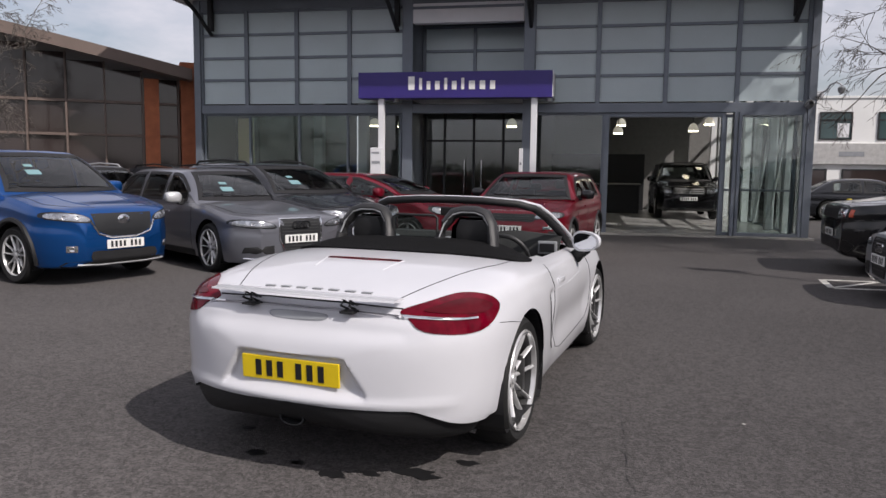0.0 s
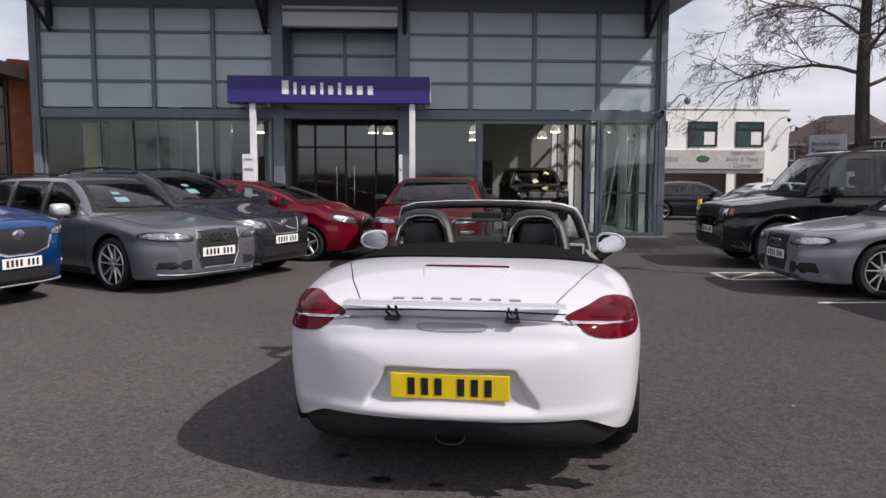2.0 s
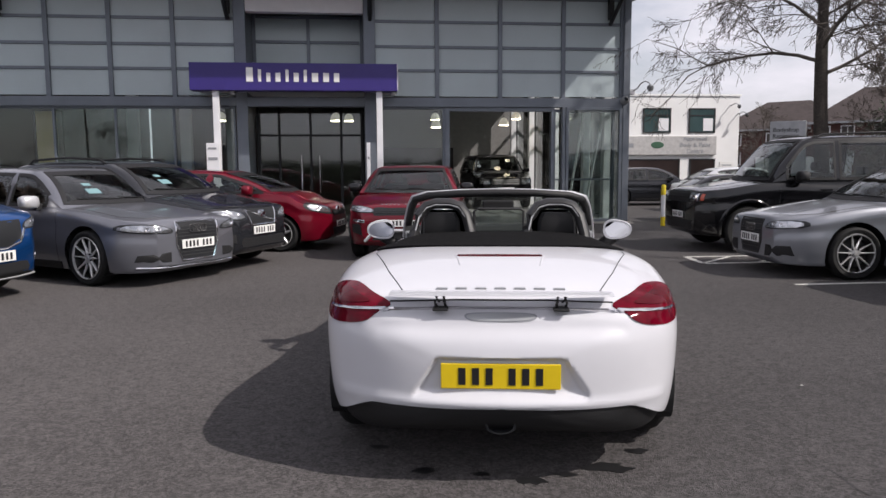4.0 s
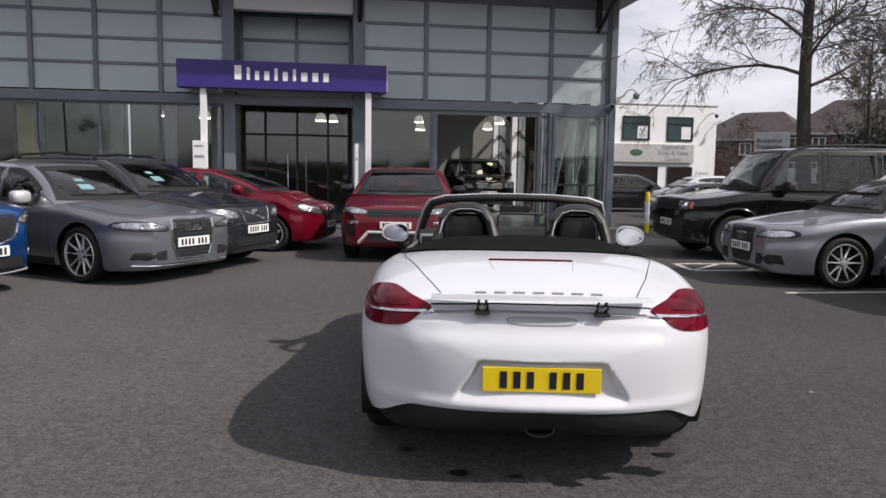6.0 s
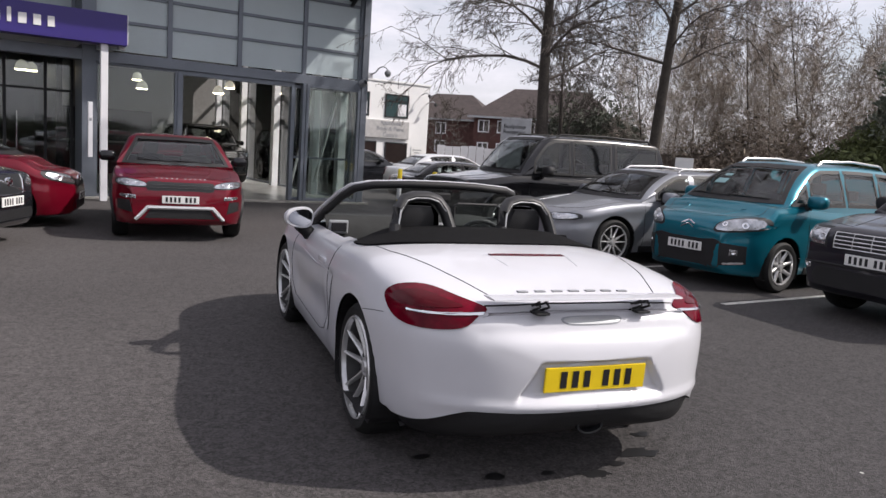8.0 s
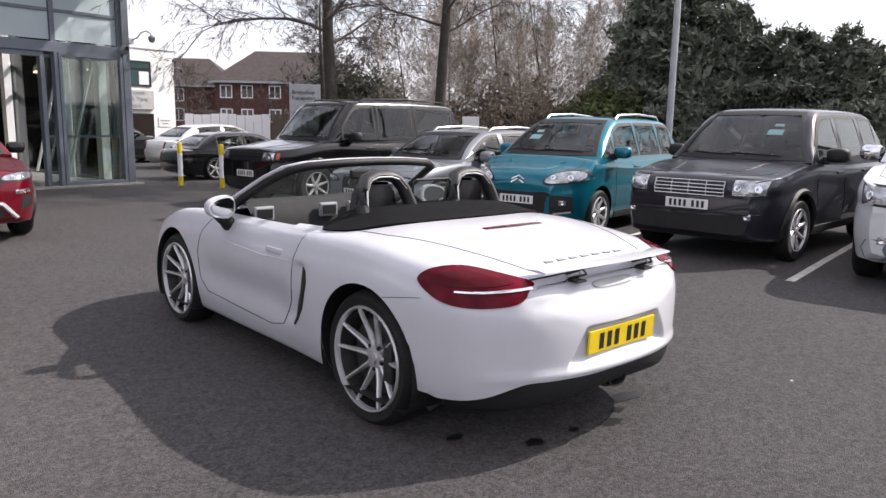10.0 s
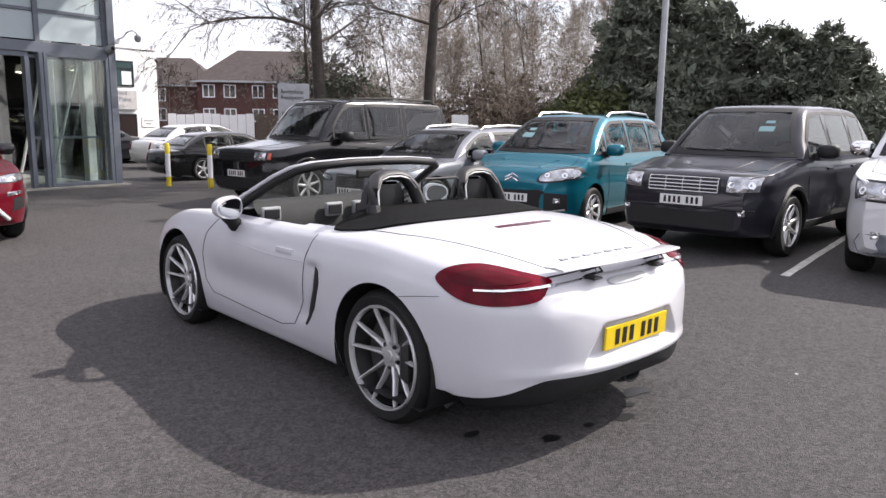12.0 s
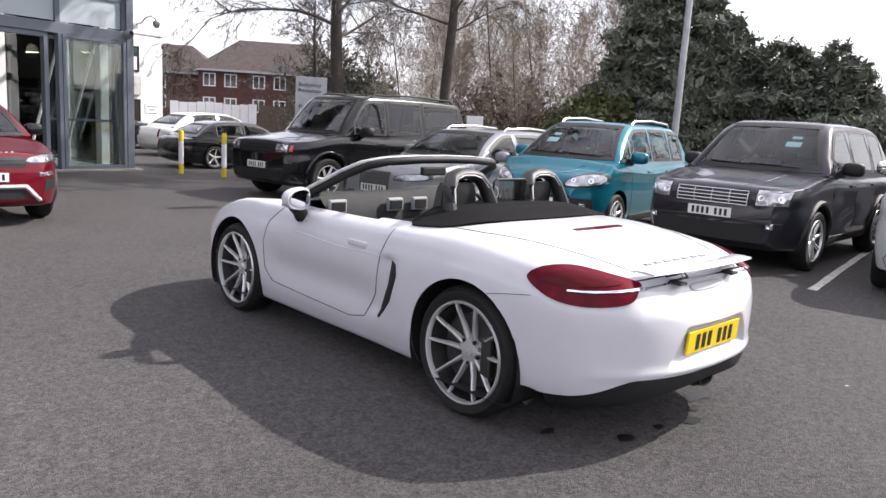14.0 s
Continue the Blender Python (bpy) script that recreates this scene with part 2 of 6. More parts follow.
def tube(bm, pts, radii, sides=8, close=True):
    """A tube along 3D points."""
    rings = []
    pts = [Vector(p) for p in pts]
    n = len(pts)
    if not hasattr(radii, "__len__"):
        radii = [radii] * n
    ref = Vector((0.31, 0.17, 0.93)).normalized()
    for i in range(n):
        d = (pts[min(i + 1, n - 1)] - pts[max(i - 1, 0)]).normalized()
        a = d.cross(ref)
        if a.length < 0.05:
            a = d.cross(Vector((1, 0, 0)))
        a.normalize()
        b = d.cross(a)
        rings.append([bm.verts.new(pts[i] + (a * math.cos(2 * math.pi * k / sides) + b * math.sin(2 * math.pi * k / sides)) * radii[i]) for k in range(sides)])
    for r0, r1 in zip(rings, rings[1:]):
        for k in range(sides):
            bm.faces.new((r0[k], r0[(k + 1) % sides], r1[(k + 1) % sides], r1[k]))
    if close and sides > 2:
        bm.faces.new(rings[0][::-1])
        bm.faces.new(rings[-1])
    return bm


def lathe(bm, prof, steps=32, axis_x=True, m=None):
    """Turn (radius, offset) pairs about the x axis."""
    rings = []
    for k in range(steps):
        a = 2 * math.pi * k / steps
        ring = []
        for r, o in prof:
            p = Vector((o, r * math.cos(a), r * math.sin(a))) if axis_x else Vector((r * math.cos(a), r * math.sin(a), o))
            ring.append(bm.verts.new(m @ p if m is not None else p))
        rings.append(ring)
    for k in range(steps):
        a, b = rings[k], rings[(k + 1) % steps]
        for i in range(len(prof) - 1):
            bm.faces.new((a[i], a[i + 1], b[i + 1], b[i]))
    return bm


def text_mesh(name, body, size, mat, parent, m, depth=0.004, label=""):
    cu = bpy.data.curves.new(name, "FONT")
    cu.body, cu.size, cu.extrude, cu.align_x, cu.align_y = body, size, depth, "CENTER", "CENTER"
    tmp = new("lettering_source", cu)
    me = bpy.data.meshes.new_from_object(tmp.evaluated_get(bpy.context.evaluated_depsgraph_get()))
    bpy.data.objects.remove(tmp)
    me.materials.clear()
    me.materials.append(mat)
    ob = new(name, me)
    if parent is not None:
        ob.parent = parent
    ob.matrix_basis = m
    return tagged(ob, label)


from mathutils.bvhtree import BVHTree


def patch_mesh(bvh, d, outline, lift=0.004, thick=0.012, rings=5, mirror=False, sub=6, far=6.0):
    """A piece that lies on a body: the outline (pairs along the picture axes of a viewer looking along d) is thrown on to it."""
    d = Vector(d).normalized()
    up = Vector((0, 0, 1)) if abs(d.z) < 0.9 else Vector((0, 1, 0))
    rt = d.cross(up).normalized()
    up = rt.cross(d).normalized()
    out = []
    for (a, b), (c, e) in zip(outline, outline[1:] + outline[:1]):
        for k in range(sub):
            u = k / sub
            out.append((lerp(a, c, u), lerp(b, e, u)))
    cx, cy = sum(p[0] for p in out) / len(out), sum(p[1] for p in out) / len(out)
    bm = bmesh.new()

    def hit(s, h):
        o = rt * s + up * h - d * far
        p, nrm, _, _ = bvh.ray_cast(o, d)
        if p is None:
            p, nrm, _, _ = bvh.find_nearest(rt * s + up * h)
        if nrm.dot(d) > 0:
            nrm = -nrm
        return p, nrm
    sgn = Vector((-1, 1, 1)) if mirror else Vector((1, 1, 1))
    tops, bots = [], []
    p, nrm = hit(cx, cy)
    ct = bm.verts.new((p + nrm * lift) * sgn)
    for r in range(1, rings + 1):
        row = []
        for x, y in out:
            u = r / rings
            p, nrm = hit(lerp(cx, x, u), lerp(cy, y, u))
            row.append(bm.verts.new((p + nrm * lift) * sgn))
            if r == rings:
                bots.append(bm.verts.new((p - nrm * thick) * sgn))
        tops.append(row)
    n = len(out)
    for k in range(n):
        bm.faces.new((ct, tops[0][k], tops[0][(k + 1) % n]))
        for r in range(rings - 1):
            bm.faces.new((tops[r][k], tops[r + 1][k], tops[r + 1][(k + 1) % n], tops[r][(k + 1) % n]))
        bm.faces.new((tops[-1][k], bots[k], bots[(k + 1) % n], tops[-1][(k + 1) % n]))
    return bm


def seam_mesh(bvh, d, pts, radius=0.003, mirror=False, lift=0.0, sub=8):
    """A thin line that lies on a body, thrown along d."""
    d = Vector(d).normalized()
    up = Vector((0, 0, 1)) if abs(d.z) < 0.9 else Vector((0, 1, 0))
    rt = d.cross(up).normalized()
    up = rt.cross(d).normalized()
    res = []
    for (a, b), (c, e) in zip(pts, pts[1:]):
        for k in range(sub + (1 if (c, e) == pts[-1] else 0)):
            s, h = lerp(a, c, k / sub), lerp(b, e, k / sub)
            p, nrm, _, _ = bvh.ray_cast(rt * s + up * h - d * 6, d)
            if p is None:
                continue
            if nrm.dot(d) > 0:
                nrm = -nrm
            p = p + nrm * lift
            res.append(Vector((-p.x, p.y, p.z)) if mirror else p)
    bm = bmesh.new()
    if len(res) > 1:
        tube(bm, res, radius, 5)
    return bm


def smooth_outline(pts, n=4):
    """Rounds a closed outline by a closed spline."""
    out, k = [], len(pts)
    for i in range(k):
        p0, p1, p2, p3 = pts[i - 1], pts[i], pts[(i + 1) % k], pts[(i + 2) % k]
        for j in range(n):
            u = j / n
            out.append(tuple(0.5 * (2 * p1[c] + (p2[c] - p0[c]) * u + (2 * p0[c] - 5 * p1[c] + 4 * p2[c] - p3[c]) * u * u + (3 * p1[c] - p0[c] - 3 * p2[c] + p3[c]) * u ** 3) for c in (0, 1)))
    return out


def section(ctrl, counts):
    """Points along a spline through ctrl (pairs), counts of them per stretch."""
    out, n = [], len(ctrl)
    for i in range(n - 1):
        p0 = ctrl[i - 1] if i else (2 * ctrl[0][0] - ctrl[1][0], 2 * ctrl[0][1] - ctrl[1][1])
        p1, p2 = ctrl[i], ctrl[i + 1]
        p3 = ctrl[i + 2] if i + 2 < n else (-ctrl[n - 2][0], ctrl[n - 2][1])
        for j in range(counts[i]):
            u = j / counts[i]
            out.append(tuple(0.5 * (2 * p1[c] + (p2[c] - p0[c]) * u + (2 * p0[c] - 5 * p1[c] + 4 * p2[c] - p3[c]) * u * u + (3 * p1[c] - p0[c] - 3 * p2[c] + p3[c]) * u ** 3) for c in (0, 1)))
    out.append(ctrl[-1])
    return out


def body_loft(ys, ring):
    """A closed hull from half rings (bottom centre to top centre) at the stations ys."""
    bm = bmesh.new()
    rows = []
    for y in ys:
        half = ring(y)
        row = [bm.verts.new((x, y, z)) for x, z in half]
        row += [bm.verts.new((-x, y, z)) for x, z in half[-2:0:-1]]
        rows.append(row)
    n = len(rows[0])
    for a, b in zip(rows, rows[1:]):
        for k in range(n):
            bm.faces.new((a[k], a[(k + 1) % n], b[(k + 1) % n], b[k]))
    bm.faces.new(rows[0][::-1])
    bm.faces.new(rows[-1])
    return bm


def cut_arches(bm, centres, radius, inner):
    """Opens round wheel arches in the flanks of a hull."""
    dead = []
    for f in bm.faces:
        c = f.calc_center_median()
        if abs(c.x) < inner or abs(f.normal.z) > 0.93 and c.z > 0.5:
            continue
        for cy, cz in centres:
            if (c.y - cy) ** 2 + (c.z - cz) ** 2 < radius ** 2 and c.z < cz + radius:
                dead.append(f)
                break
    bmesh.ops.delete(bm, geom=dead, context="FACES")
    for v in bm.verts:
        if abs(v.co.x) >= inner and any(e.is_boundary for e in v.link_edges):
            for cy, cz in centres:
                dy, dz = v.co.y - cy, v.co.z - cz
                r = math.hypot(dy, dz)
                if abs(r - radius) < 0.09 and dz > -0.22:
                    v.co.y, v.co.z = cy + dy / r * radius, cz + dz / r * radius


def wheel(parent, x, y, r, width, rim_r, spokes, side, twin=False, rim_mat=None, spin=0.0, hub=0.016):
    """A road wheel: tyre with rim, spokes and brake disc; its face looks towards side (1 or -1)."""
    w = part("wheel", lathe(bmesh.new(), [(rim_r - 0.005, -width / 2 + 0.02), (rim_r + 0.02, -width / 2), (r - 0.035, -width / 2 - 0.004), (r - 0.012, -width / 2 + 0.02), (r, -width / 2 + 0.05), (r, width / 2 - 0.05), (r - 0.012, width / 2 - 0.02), (r - 0.035, width / 2 + 0.004), (rim_r + 0.02, width / 2), (rim_r - 0.005, width / 2 - 0.02)], 40), M_RUBBER, parent, "black rubber tyre", True)
    w.matrix_basis = pose(x, y, r)
    if side < 0:
        w.matrix_basis = pose(x, y, r, 0, 0, 180)
    o = width / 2
    rim = bmesh.new()
    lathe(rim, [(rim_r + 0.008, o - 0.006), (rim_r + 0.003, o + 0.004), (rim_r - 0.006, o + 0.002), (rim_r - 0.012, o - 0.024)], 40)
    lathe(rim, [(0.0, o - hub), (0.028, o - hub - 0.002), (0.032, o - hub - 0.01), (0.07, o - hub - 0.014), (0.075, o - hub - 0.045)], 20)
    for k in range(spokes):
        a = 2 * math.pi * k / spokes + spin
        for s in ((-1, 1) if twin else (0,)):
            da = s * 0.27
            h0, h1 = (0.014, 0.0075) if twin else (0.03, 0.019)
            p0 = Vector((o - hub - 0.01, math.cos(a + da * 1.1) * 0.055, math.sin(a + da * 1.1) * 0.055))
            p1 = Vector((o - 0.008, math.cos(a + da) * (rim_r - 0.008), math.sin(a + da) * (rim_r - 0.008)))
            t = (p1 - p0).normalized()
            q = t.cross(Vector((1, 0, 0))).normalized()
            vs = []
            for p, h, dp in ((p0, h0, 0.035), (lerp(p0, p1, 0.35) - Vector((0.004, 0, 0)), lerp(h0, h1, 0.55), 0.03), (lerp(p0, p1, 0.8) + Vector((0.002, 0, 0)), h1 * 1.05, 0.024), (p1, h1 * 1.3, 0.02)):
                vs.append([rim.verts.new(p + q * h * 1.1 - Vector((dp, 0, 0))), rim.verts.new(p + q * h * 0.75 - Vector((0.005, 0, 0))), rim.verts.new(p + q * h * 0.35), rim.verts.new(p - q * h * 0.35), rim.verts.new(p - q * h * 0.75 - Vector((0.005, 0, 0))), rim.verts.new(p - q * h * 1.1 - Vector((dp, 0, 0)))])
            for u, v in zip(vs, vs[1:]):
                for i in range(5):
                    rim.faces.new((u[i], u[i + 1], v[i + 1], v[i]))
    for k in range(5):
        a = 2 * math.pi * (k + 0.5) / 5 + spin
        part("lug_bolt", lathe(bmesh.new(), [(0.0, 0.0), (0.010, 0.0), (0.0125, -0.012)], 8, True, Matrix.Translation((o - hub - 0.008, math.cos(a) * 0.062, math.sin(a) * 0.062))), M_DARK, w, "", True)
    part("rim", rim, rim_mat or M_ALLOY, w, "", True)
    part("rim_barrel", lathe(bmesh.new(), [(rim_r - 0.02, o - 0.02), (rim_r - 0.034, o - 0.12)], 40), M_DISC, w, "", True)
    part("brake_disc", lathe(bmesh.new(), [(0.05, o - 0.085), (rim_r * 0.74, o - 0.085), (rim_r * 0.74, o - 0.105)], 28), M_DISC, w, "", True)
    part("inner_barrel", lathe(bmesh.new(), [(0.0, o - 0.13), (rim_r - 0.01, o - 0.13)], 28), M_DARK, w, "")
    return w


def number_plate(parent, m, mat, groups=(4, 3)):
    p = part("number_plate", boxes((-0.26, 0.26, -0.006, 0.006, -0.056, 0.056, 0.003)), mat, parent, "plate with dark bars")
    p.matrix_basis = m
    pitch, gap, wd = 0.059, 0.04, 0.031
    x = -(pitch * sum(groups) - (pitch - wd) + gap) / 2
    for k in range(sum(groups)):
        part("plate_bar", boxes((x, x + wd, -0.0085, -0.0063, -0.038, 0.038)), M_INK, p)
        x += pitch + (gap if k == groups[0] - 1 else 0)
    return p


# ---- setting ----
F = pose(0.15, 14.61, 0, 0, 0, 10.5)          # showroom front: x along it, y into it


def structure(name, bm, mat, label="", m=None, smooth=False):
    ob = part(name, bm, mat, None, label, smooth, kind="structure")
    if m is not None:
        ob.matrix_world = m
    return ob


g = bmesh.new()
bmesh.ops.create_grid(g, x_segments=60, y_segments=60, size=400)
structure("ground", g, M_ASPHALT, "worn dark grey asphalt forecourt")

# painted bay lines
def bay_line(x0, y0, x1, y1, w=0.09):
    d = Vector((x1 - x0, y1 - y0, 0))
    m = Matrix.Translation((x0, y0, 0)) @ Matrix.Rotation(math.atan2(d.y, d.x), 4, "Z")
    bm = bmesh.new()
    n = 14
    rnd = random.Random(int(x0 * 100 + y1 * 10))
    vs = []
    for i in range(n + 1):
        u = d.length * i / n
        vs.append((bm.verts.new((u, -w / 2 + rnd.uniform(-0.006, 0.006), 0.004)), bm.verts.new((u, w / 2 + rnd.uniform(-0.006, 0.006), 0.004))))
    for a, b in zip(vs, vs[1:]):
        bm.faces.new((a[0], b[0], b[1], a[1]))
    structure("bay_line", bm, M_LINE, "worn white painted parking line", m)


for k, (x, y) in enumerate(((4.54, 0.24), (4.1, 2.75), (3.57, 5.04), (5.0, -2.3))):
    bay_line(x, y, x + 4.6, y + 0.79)
bay_line(3.0, 7.8, 4.9, 8.1)
bay_line(3.05, 7.0, 7.2, 7.7)
bay_line(3.03, 7.02, 2.98, 7.82)
for k in range(4):
    bay_line(3.05 + k * 0.85, 7.05 + k * 0.14, 3.7 + k * 0.85, 7.9 + k * 0.14, 0.07)
# ragged near-black patches on the asphalt around the roadster's tail
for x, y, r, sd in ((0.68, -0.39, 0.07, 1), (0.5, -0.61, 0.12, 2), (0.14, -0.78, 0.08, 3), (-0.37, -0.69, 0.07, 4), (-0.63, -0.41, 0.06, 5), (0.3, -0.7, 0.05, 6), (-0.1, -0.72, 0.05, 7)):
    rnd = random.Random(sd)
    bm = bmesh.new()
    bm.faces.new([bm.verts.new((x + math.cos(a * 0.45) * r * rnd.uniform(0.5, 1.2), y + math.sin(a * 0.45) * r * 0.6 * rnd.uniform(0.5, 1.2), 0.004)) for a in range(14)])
    structure("dark_mark", bm, M_DARKMARK, "dark irregular mark on the asphalt")

for k, (x, y) in enumerate(((1.51, -1.1), (1.96, 0.8))):
    rnd = random.Random(50 + k)
    bm = bmesh.new()
    bm.faces.new([bm.verts.new((x + math.cos(a * 0.7) * 0.011 * rnd.uniform(0.7, 1.2), y + math.sin(a * 0.7) * 0.011 * rnd.uniform(0.7, 1.2), 0.005)) for a in range(9)])
    structure("gum_spot", bm, M_LINE, "pale trodden gum spot on the asphalt")
for k, pts in enumerate((((1.2, 1.4), (1.31, 0.49), (1.39, 0.04), (1.49, -0.43), (1.7, -1.3), (1.75, -2.6)),)):
    rnd = random.Random(80 + k)
    bm = bmesh.new()
    rows = []
    for a, b in zip(pts, pts[1:]):
        for i in range(12):
            x, y = lerp(a[0], b[0], i / 12) + rnd.uniform(-0.02, 0.02), lerp(a[1], b[1], i / 12) + rnd.uniform(-0.02, 0.02)
            h = rnd.uniform(0.0004, 0.0018)
            rows.append((bm.verts.new((x - h, y, 0.003)), bm.verts.new((x + h, y + h, 0.003))))
    for a, b in zip(rows, rows[1:]):
        bm.faces.new((a[0], a[1], b[1], b[0]))
    structure("asphalt_crack", bm, M_DARKMARK, "hairline crack in the asphalt")

COLS_R = [3.05, 1.53, -0.05, -1.6, -3.16]
COLS_L = [-6.3, -7.76, -9.17, -10.55, -11.85]
ROWS_Z = [3.12, 3.75, 4.31, 4.9, 5.48, 5.78]

# showroom shell
structure("floor", boxes((-11.7, 3.1, 0.1, 13.0, -0.1, 0.03)), M_TILE, "pale grey tiled showroom floor", F)
structure("floor_sill", boxes((-11.8, 3.3, -0.35, 0.1, -0.1, 0.035, 0.01)), M_SOIL, "grey stone threshold along the showroom front", F)
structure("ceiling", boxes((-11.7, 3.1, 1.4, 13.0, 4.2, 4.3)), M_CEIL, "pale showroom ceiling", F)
structure("wall_back", boxes((-11.7, 3.1, 13.0, 13.2, 0, 5.8)), M_INNER, "grey back wall of the showroom", F)
structure("wall_partition", boxes((-3.4, -3.25, 5.0, 13.0, 0.03, 4.2), (-3.4, 0.3, 11.6, 11.75, 0.03, 2.2)), M_DARK, "dark partition in the showroom", F)
structure("wall_left", boxes((-11.98, -11.83, 0.2, 13.2, 0, 5.8)), M_INNER, "grey side wall of the showroom", F)
structure("roof", boxes((-12.6, 3.9, -2.3, 14.0, 5.82, 6.1, 0.02)), M_GREY, "grey metal roof with deep eaves", F)
sof = bmesh.new()
for k in range(40):
    u = -12.5 + k * 0.41
    box(sof, u, u + 0.39, -2.25, 0.0, 5.79, 5.815, 0.004)
structure("soffit", sof, material("soffit_board", (0.52, 0.52, 0.53), 0.6, vary=0.05), "pale ribbed metal soffit boards", F)
br = bmesh.new()
for u in (-11.5, -6.5, -3.2, 2.7):
    tube(br, [(u, -0.1, 4.9), (u, -0.9, 5.35), (u, -2.0, 5.77)], 0.05, 8)
    box(br, u - 0.06, u + 0.06, -0.2, -0.05, 5.0, 5.8, 0.01)
structure("roof_bracket", br, M_DARK, "dark steel brackets under the eaves", F)

side = bmesh.new()
for y in (0.55, 2.3, 5.6, 9.0, 12.2):
    box(side, 2.8, 3.0, y, y + 0.24, 0.03, 4.2, 0.01)
structure("side_columns", side, M_WHITEP, "white columns along the glazed side wall", F)
structure("window_side", boxes((3.055, 3.07, 0.2, 13.0, 0.1, 5.7)), M_GLASS, "glazed side wall", F).visible_shadow = False
rail = bmesh.new()
for z in (0.06, 2.2, 2.95, 4.3):
    box(rail, 3.08, 3.16, 0.15, 13.0, z - 0.05, z + 0.05)
for k in range(10):
    box(rail, 3.075, 3.165, 0.9 + k * 1.2, 0.98 + k * 1.2, 0.06, 5.7)
structure("side_rails", rail, M_GREY, "grey rails of the glazed side wall", F)
diag = bmesh.new()
tube(diag, [(2.9, 4.2, 0.1), (2.9, 2.6, 2.9)], 0.035, 8)
tube(diag, [(2.9, 0.9, 2.9), (2.9, 2.5, 0.1)], 0.035, 8)
structure("wind_brace", diag, M_WHITEP, "white diagonal wind brace", F)

# curtain wall above the lintel
wall = structure("wall_front", boxes((-11.8, 3.03, -0.12, 0.18, 2.88, 3.1, 0.008), (-11.8, 3.03, -0.1, 0.12, 5.5, 5.8, 0.008)), M_GREY, "grey metal and glass showroom front", F)
def bars(parent, spec, name="mullion"):
    part(name, boxes(spec), M_GREY, parent)
for cols in (COLS_R, COLS_L):
    for i, u in enumerate(cols):
        t = 0.08 if i in (0, len(cols) - 1) else 0.05
        bars(wall, (u - t, u + t, -0.08, 0.1, 3.1, 5.78, 0.006))
    for a, b in zip(cols, cols[1:]):
        for z in ROWS_Z[1:-1]:
            bars(wall, (b + 0.06, a - 0.06, -0.05, 0.08, z - 0.035, z + 0.035, 0.006), "transom")
        for z0, z1 in zip(ROWS_Z, ROWS_Z[1:]):
            part("pane", boxes((b + 0.04, a - 0.04, -0.012, 0.012, z0 + 0.02, z1 - 0.02)), M_PANEL, wall)
# main posts
for u0, u1 in ((3.05, 3.22), (-3.36, -3.1), (-6.36, -6.1), (-12.0, -11.82)):
    structure("post", boxes((u0, u1, -0.14, 0.2, 0, 5.8, 0.01)), M_GREY, "grey steel facade post", F)
# recessed bay over the entrance
bay = structure("wall_bay", boxes((-6.15, -3.3, 1.0, 1.1, 3.0, 3.3), (-6.2, -6.1, 0.0, 1.1, 0.0, 5.8), (-3.36, -3.26, 0.0, 1.1, 0.0, 5.8)), M_GREY, "recessed grey metal and glass bay over the entrance", F)
for u in (-6.05, -4.72, -3.4):
    part("mullion", boxes((u - 0.04, u + 0.04, 0.95, 1.1, 3.3, 5.2, 0.005)), M_GREY, bay)
for z in (3.95, 4.55, 5.15):
    part("transom", boxes((-6.0, -3.45, 0.96, 1.09, z - 0.035, z + 0.035, 0.005)), M_GREY, bay)
for a, b in ((-6.05, -4.72), (-4.72, -3.4)):
    for z0, z1 in ((3.3, 3.95), (3.95, 4.55), (4.55, 5.15)):
        part("pane", boxes((a + 0.03, b - 0.03, 1.02, 1.045, z0 + 0.02, z1 - 0.02)), M_PANEL, bay)
part("header_panel", boxes((-6.09, -3.37, -0.16, 0.1, 5.05, 5.52, 0.01)), M_WHITEP, bay, "white header panel")
part("header_rail", boxes((-6.09, -3.37, -0.2, -0.162, 5.38, 5.44, 0.005)), M_GREY, bay)

# ground floor glazing
def glazed(name, u0, u1, y, z0, z1, mull=(), label="dark glazed shop window", fr=0.05, mat=M_GREY, rails=()):
    w = structure(name, boxes((u0, u0 + fr, y - 0.05, y + 0.06, z0, z1, 0.005), (u1 - fr, u1, y - 0.05, y + 0.06, z0, z1, 0.005), (u0 + fr, u1 - fr, y - 0.05, y + 0.06, z0, z0 + fr, 0.005), (u0 + fr, u1 - fr, y - 0.05, y + 0.06, z1 - fr, z1, 0.005)), mat, label, F)
    xs = [u0] + list(mull) + [u1]
    for a in mull:
        part("mullion", boxes((a - fr / 2, a + fr / 2, y - 0.05, y + 0.06, z0 + fr, z1 - fr, 0.005)), mat, w)
    for z in rails:
        part("transom", boxes((u0 + fr, u1 - fr, y - 0.04, y + 0.05, z - 0.025, z + 0.025, 0.005)), mat, w)
    for a, b in zip(xs, xs[1:]):
        part("pane", boxes((a + 0.02, b - 0.02, y - 0.006, y + 0.006, z0 + 0.03, z1 - 0.03)), M_GLASS, w).visible_shadow = False
    return w


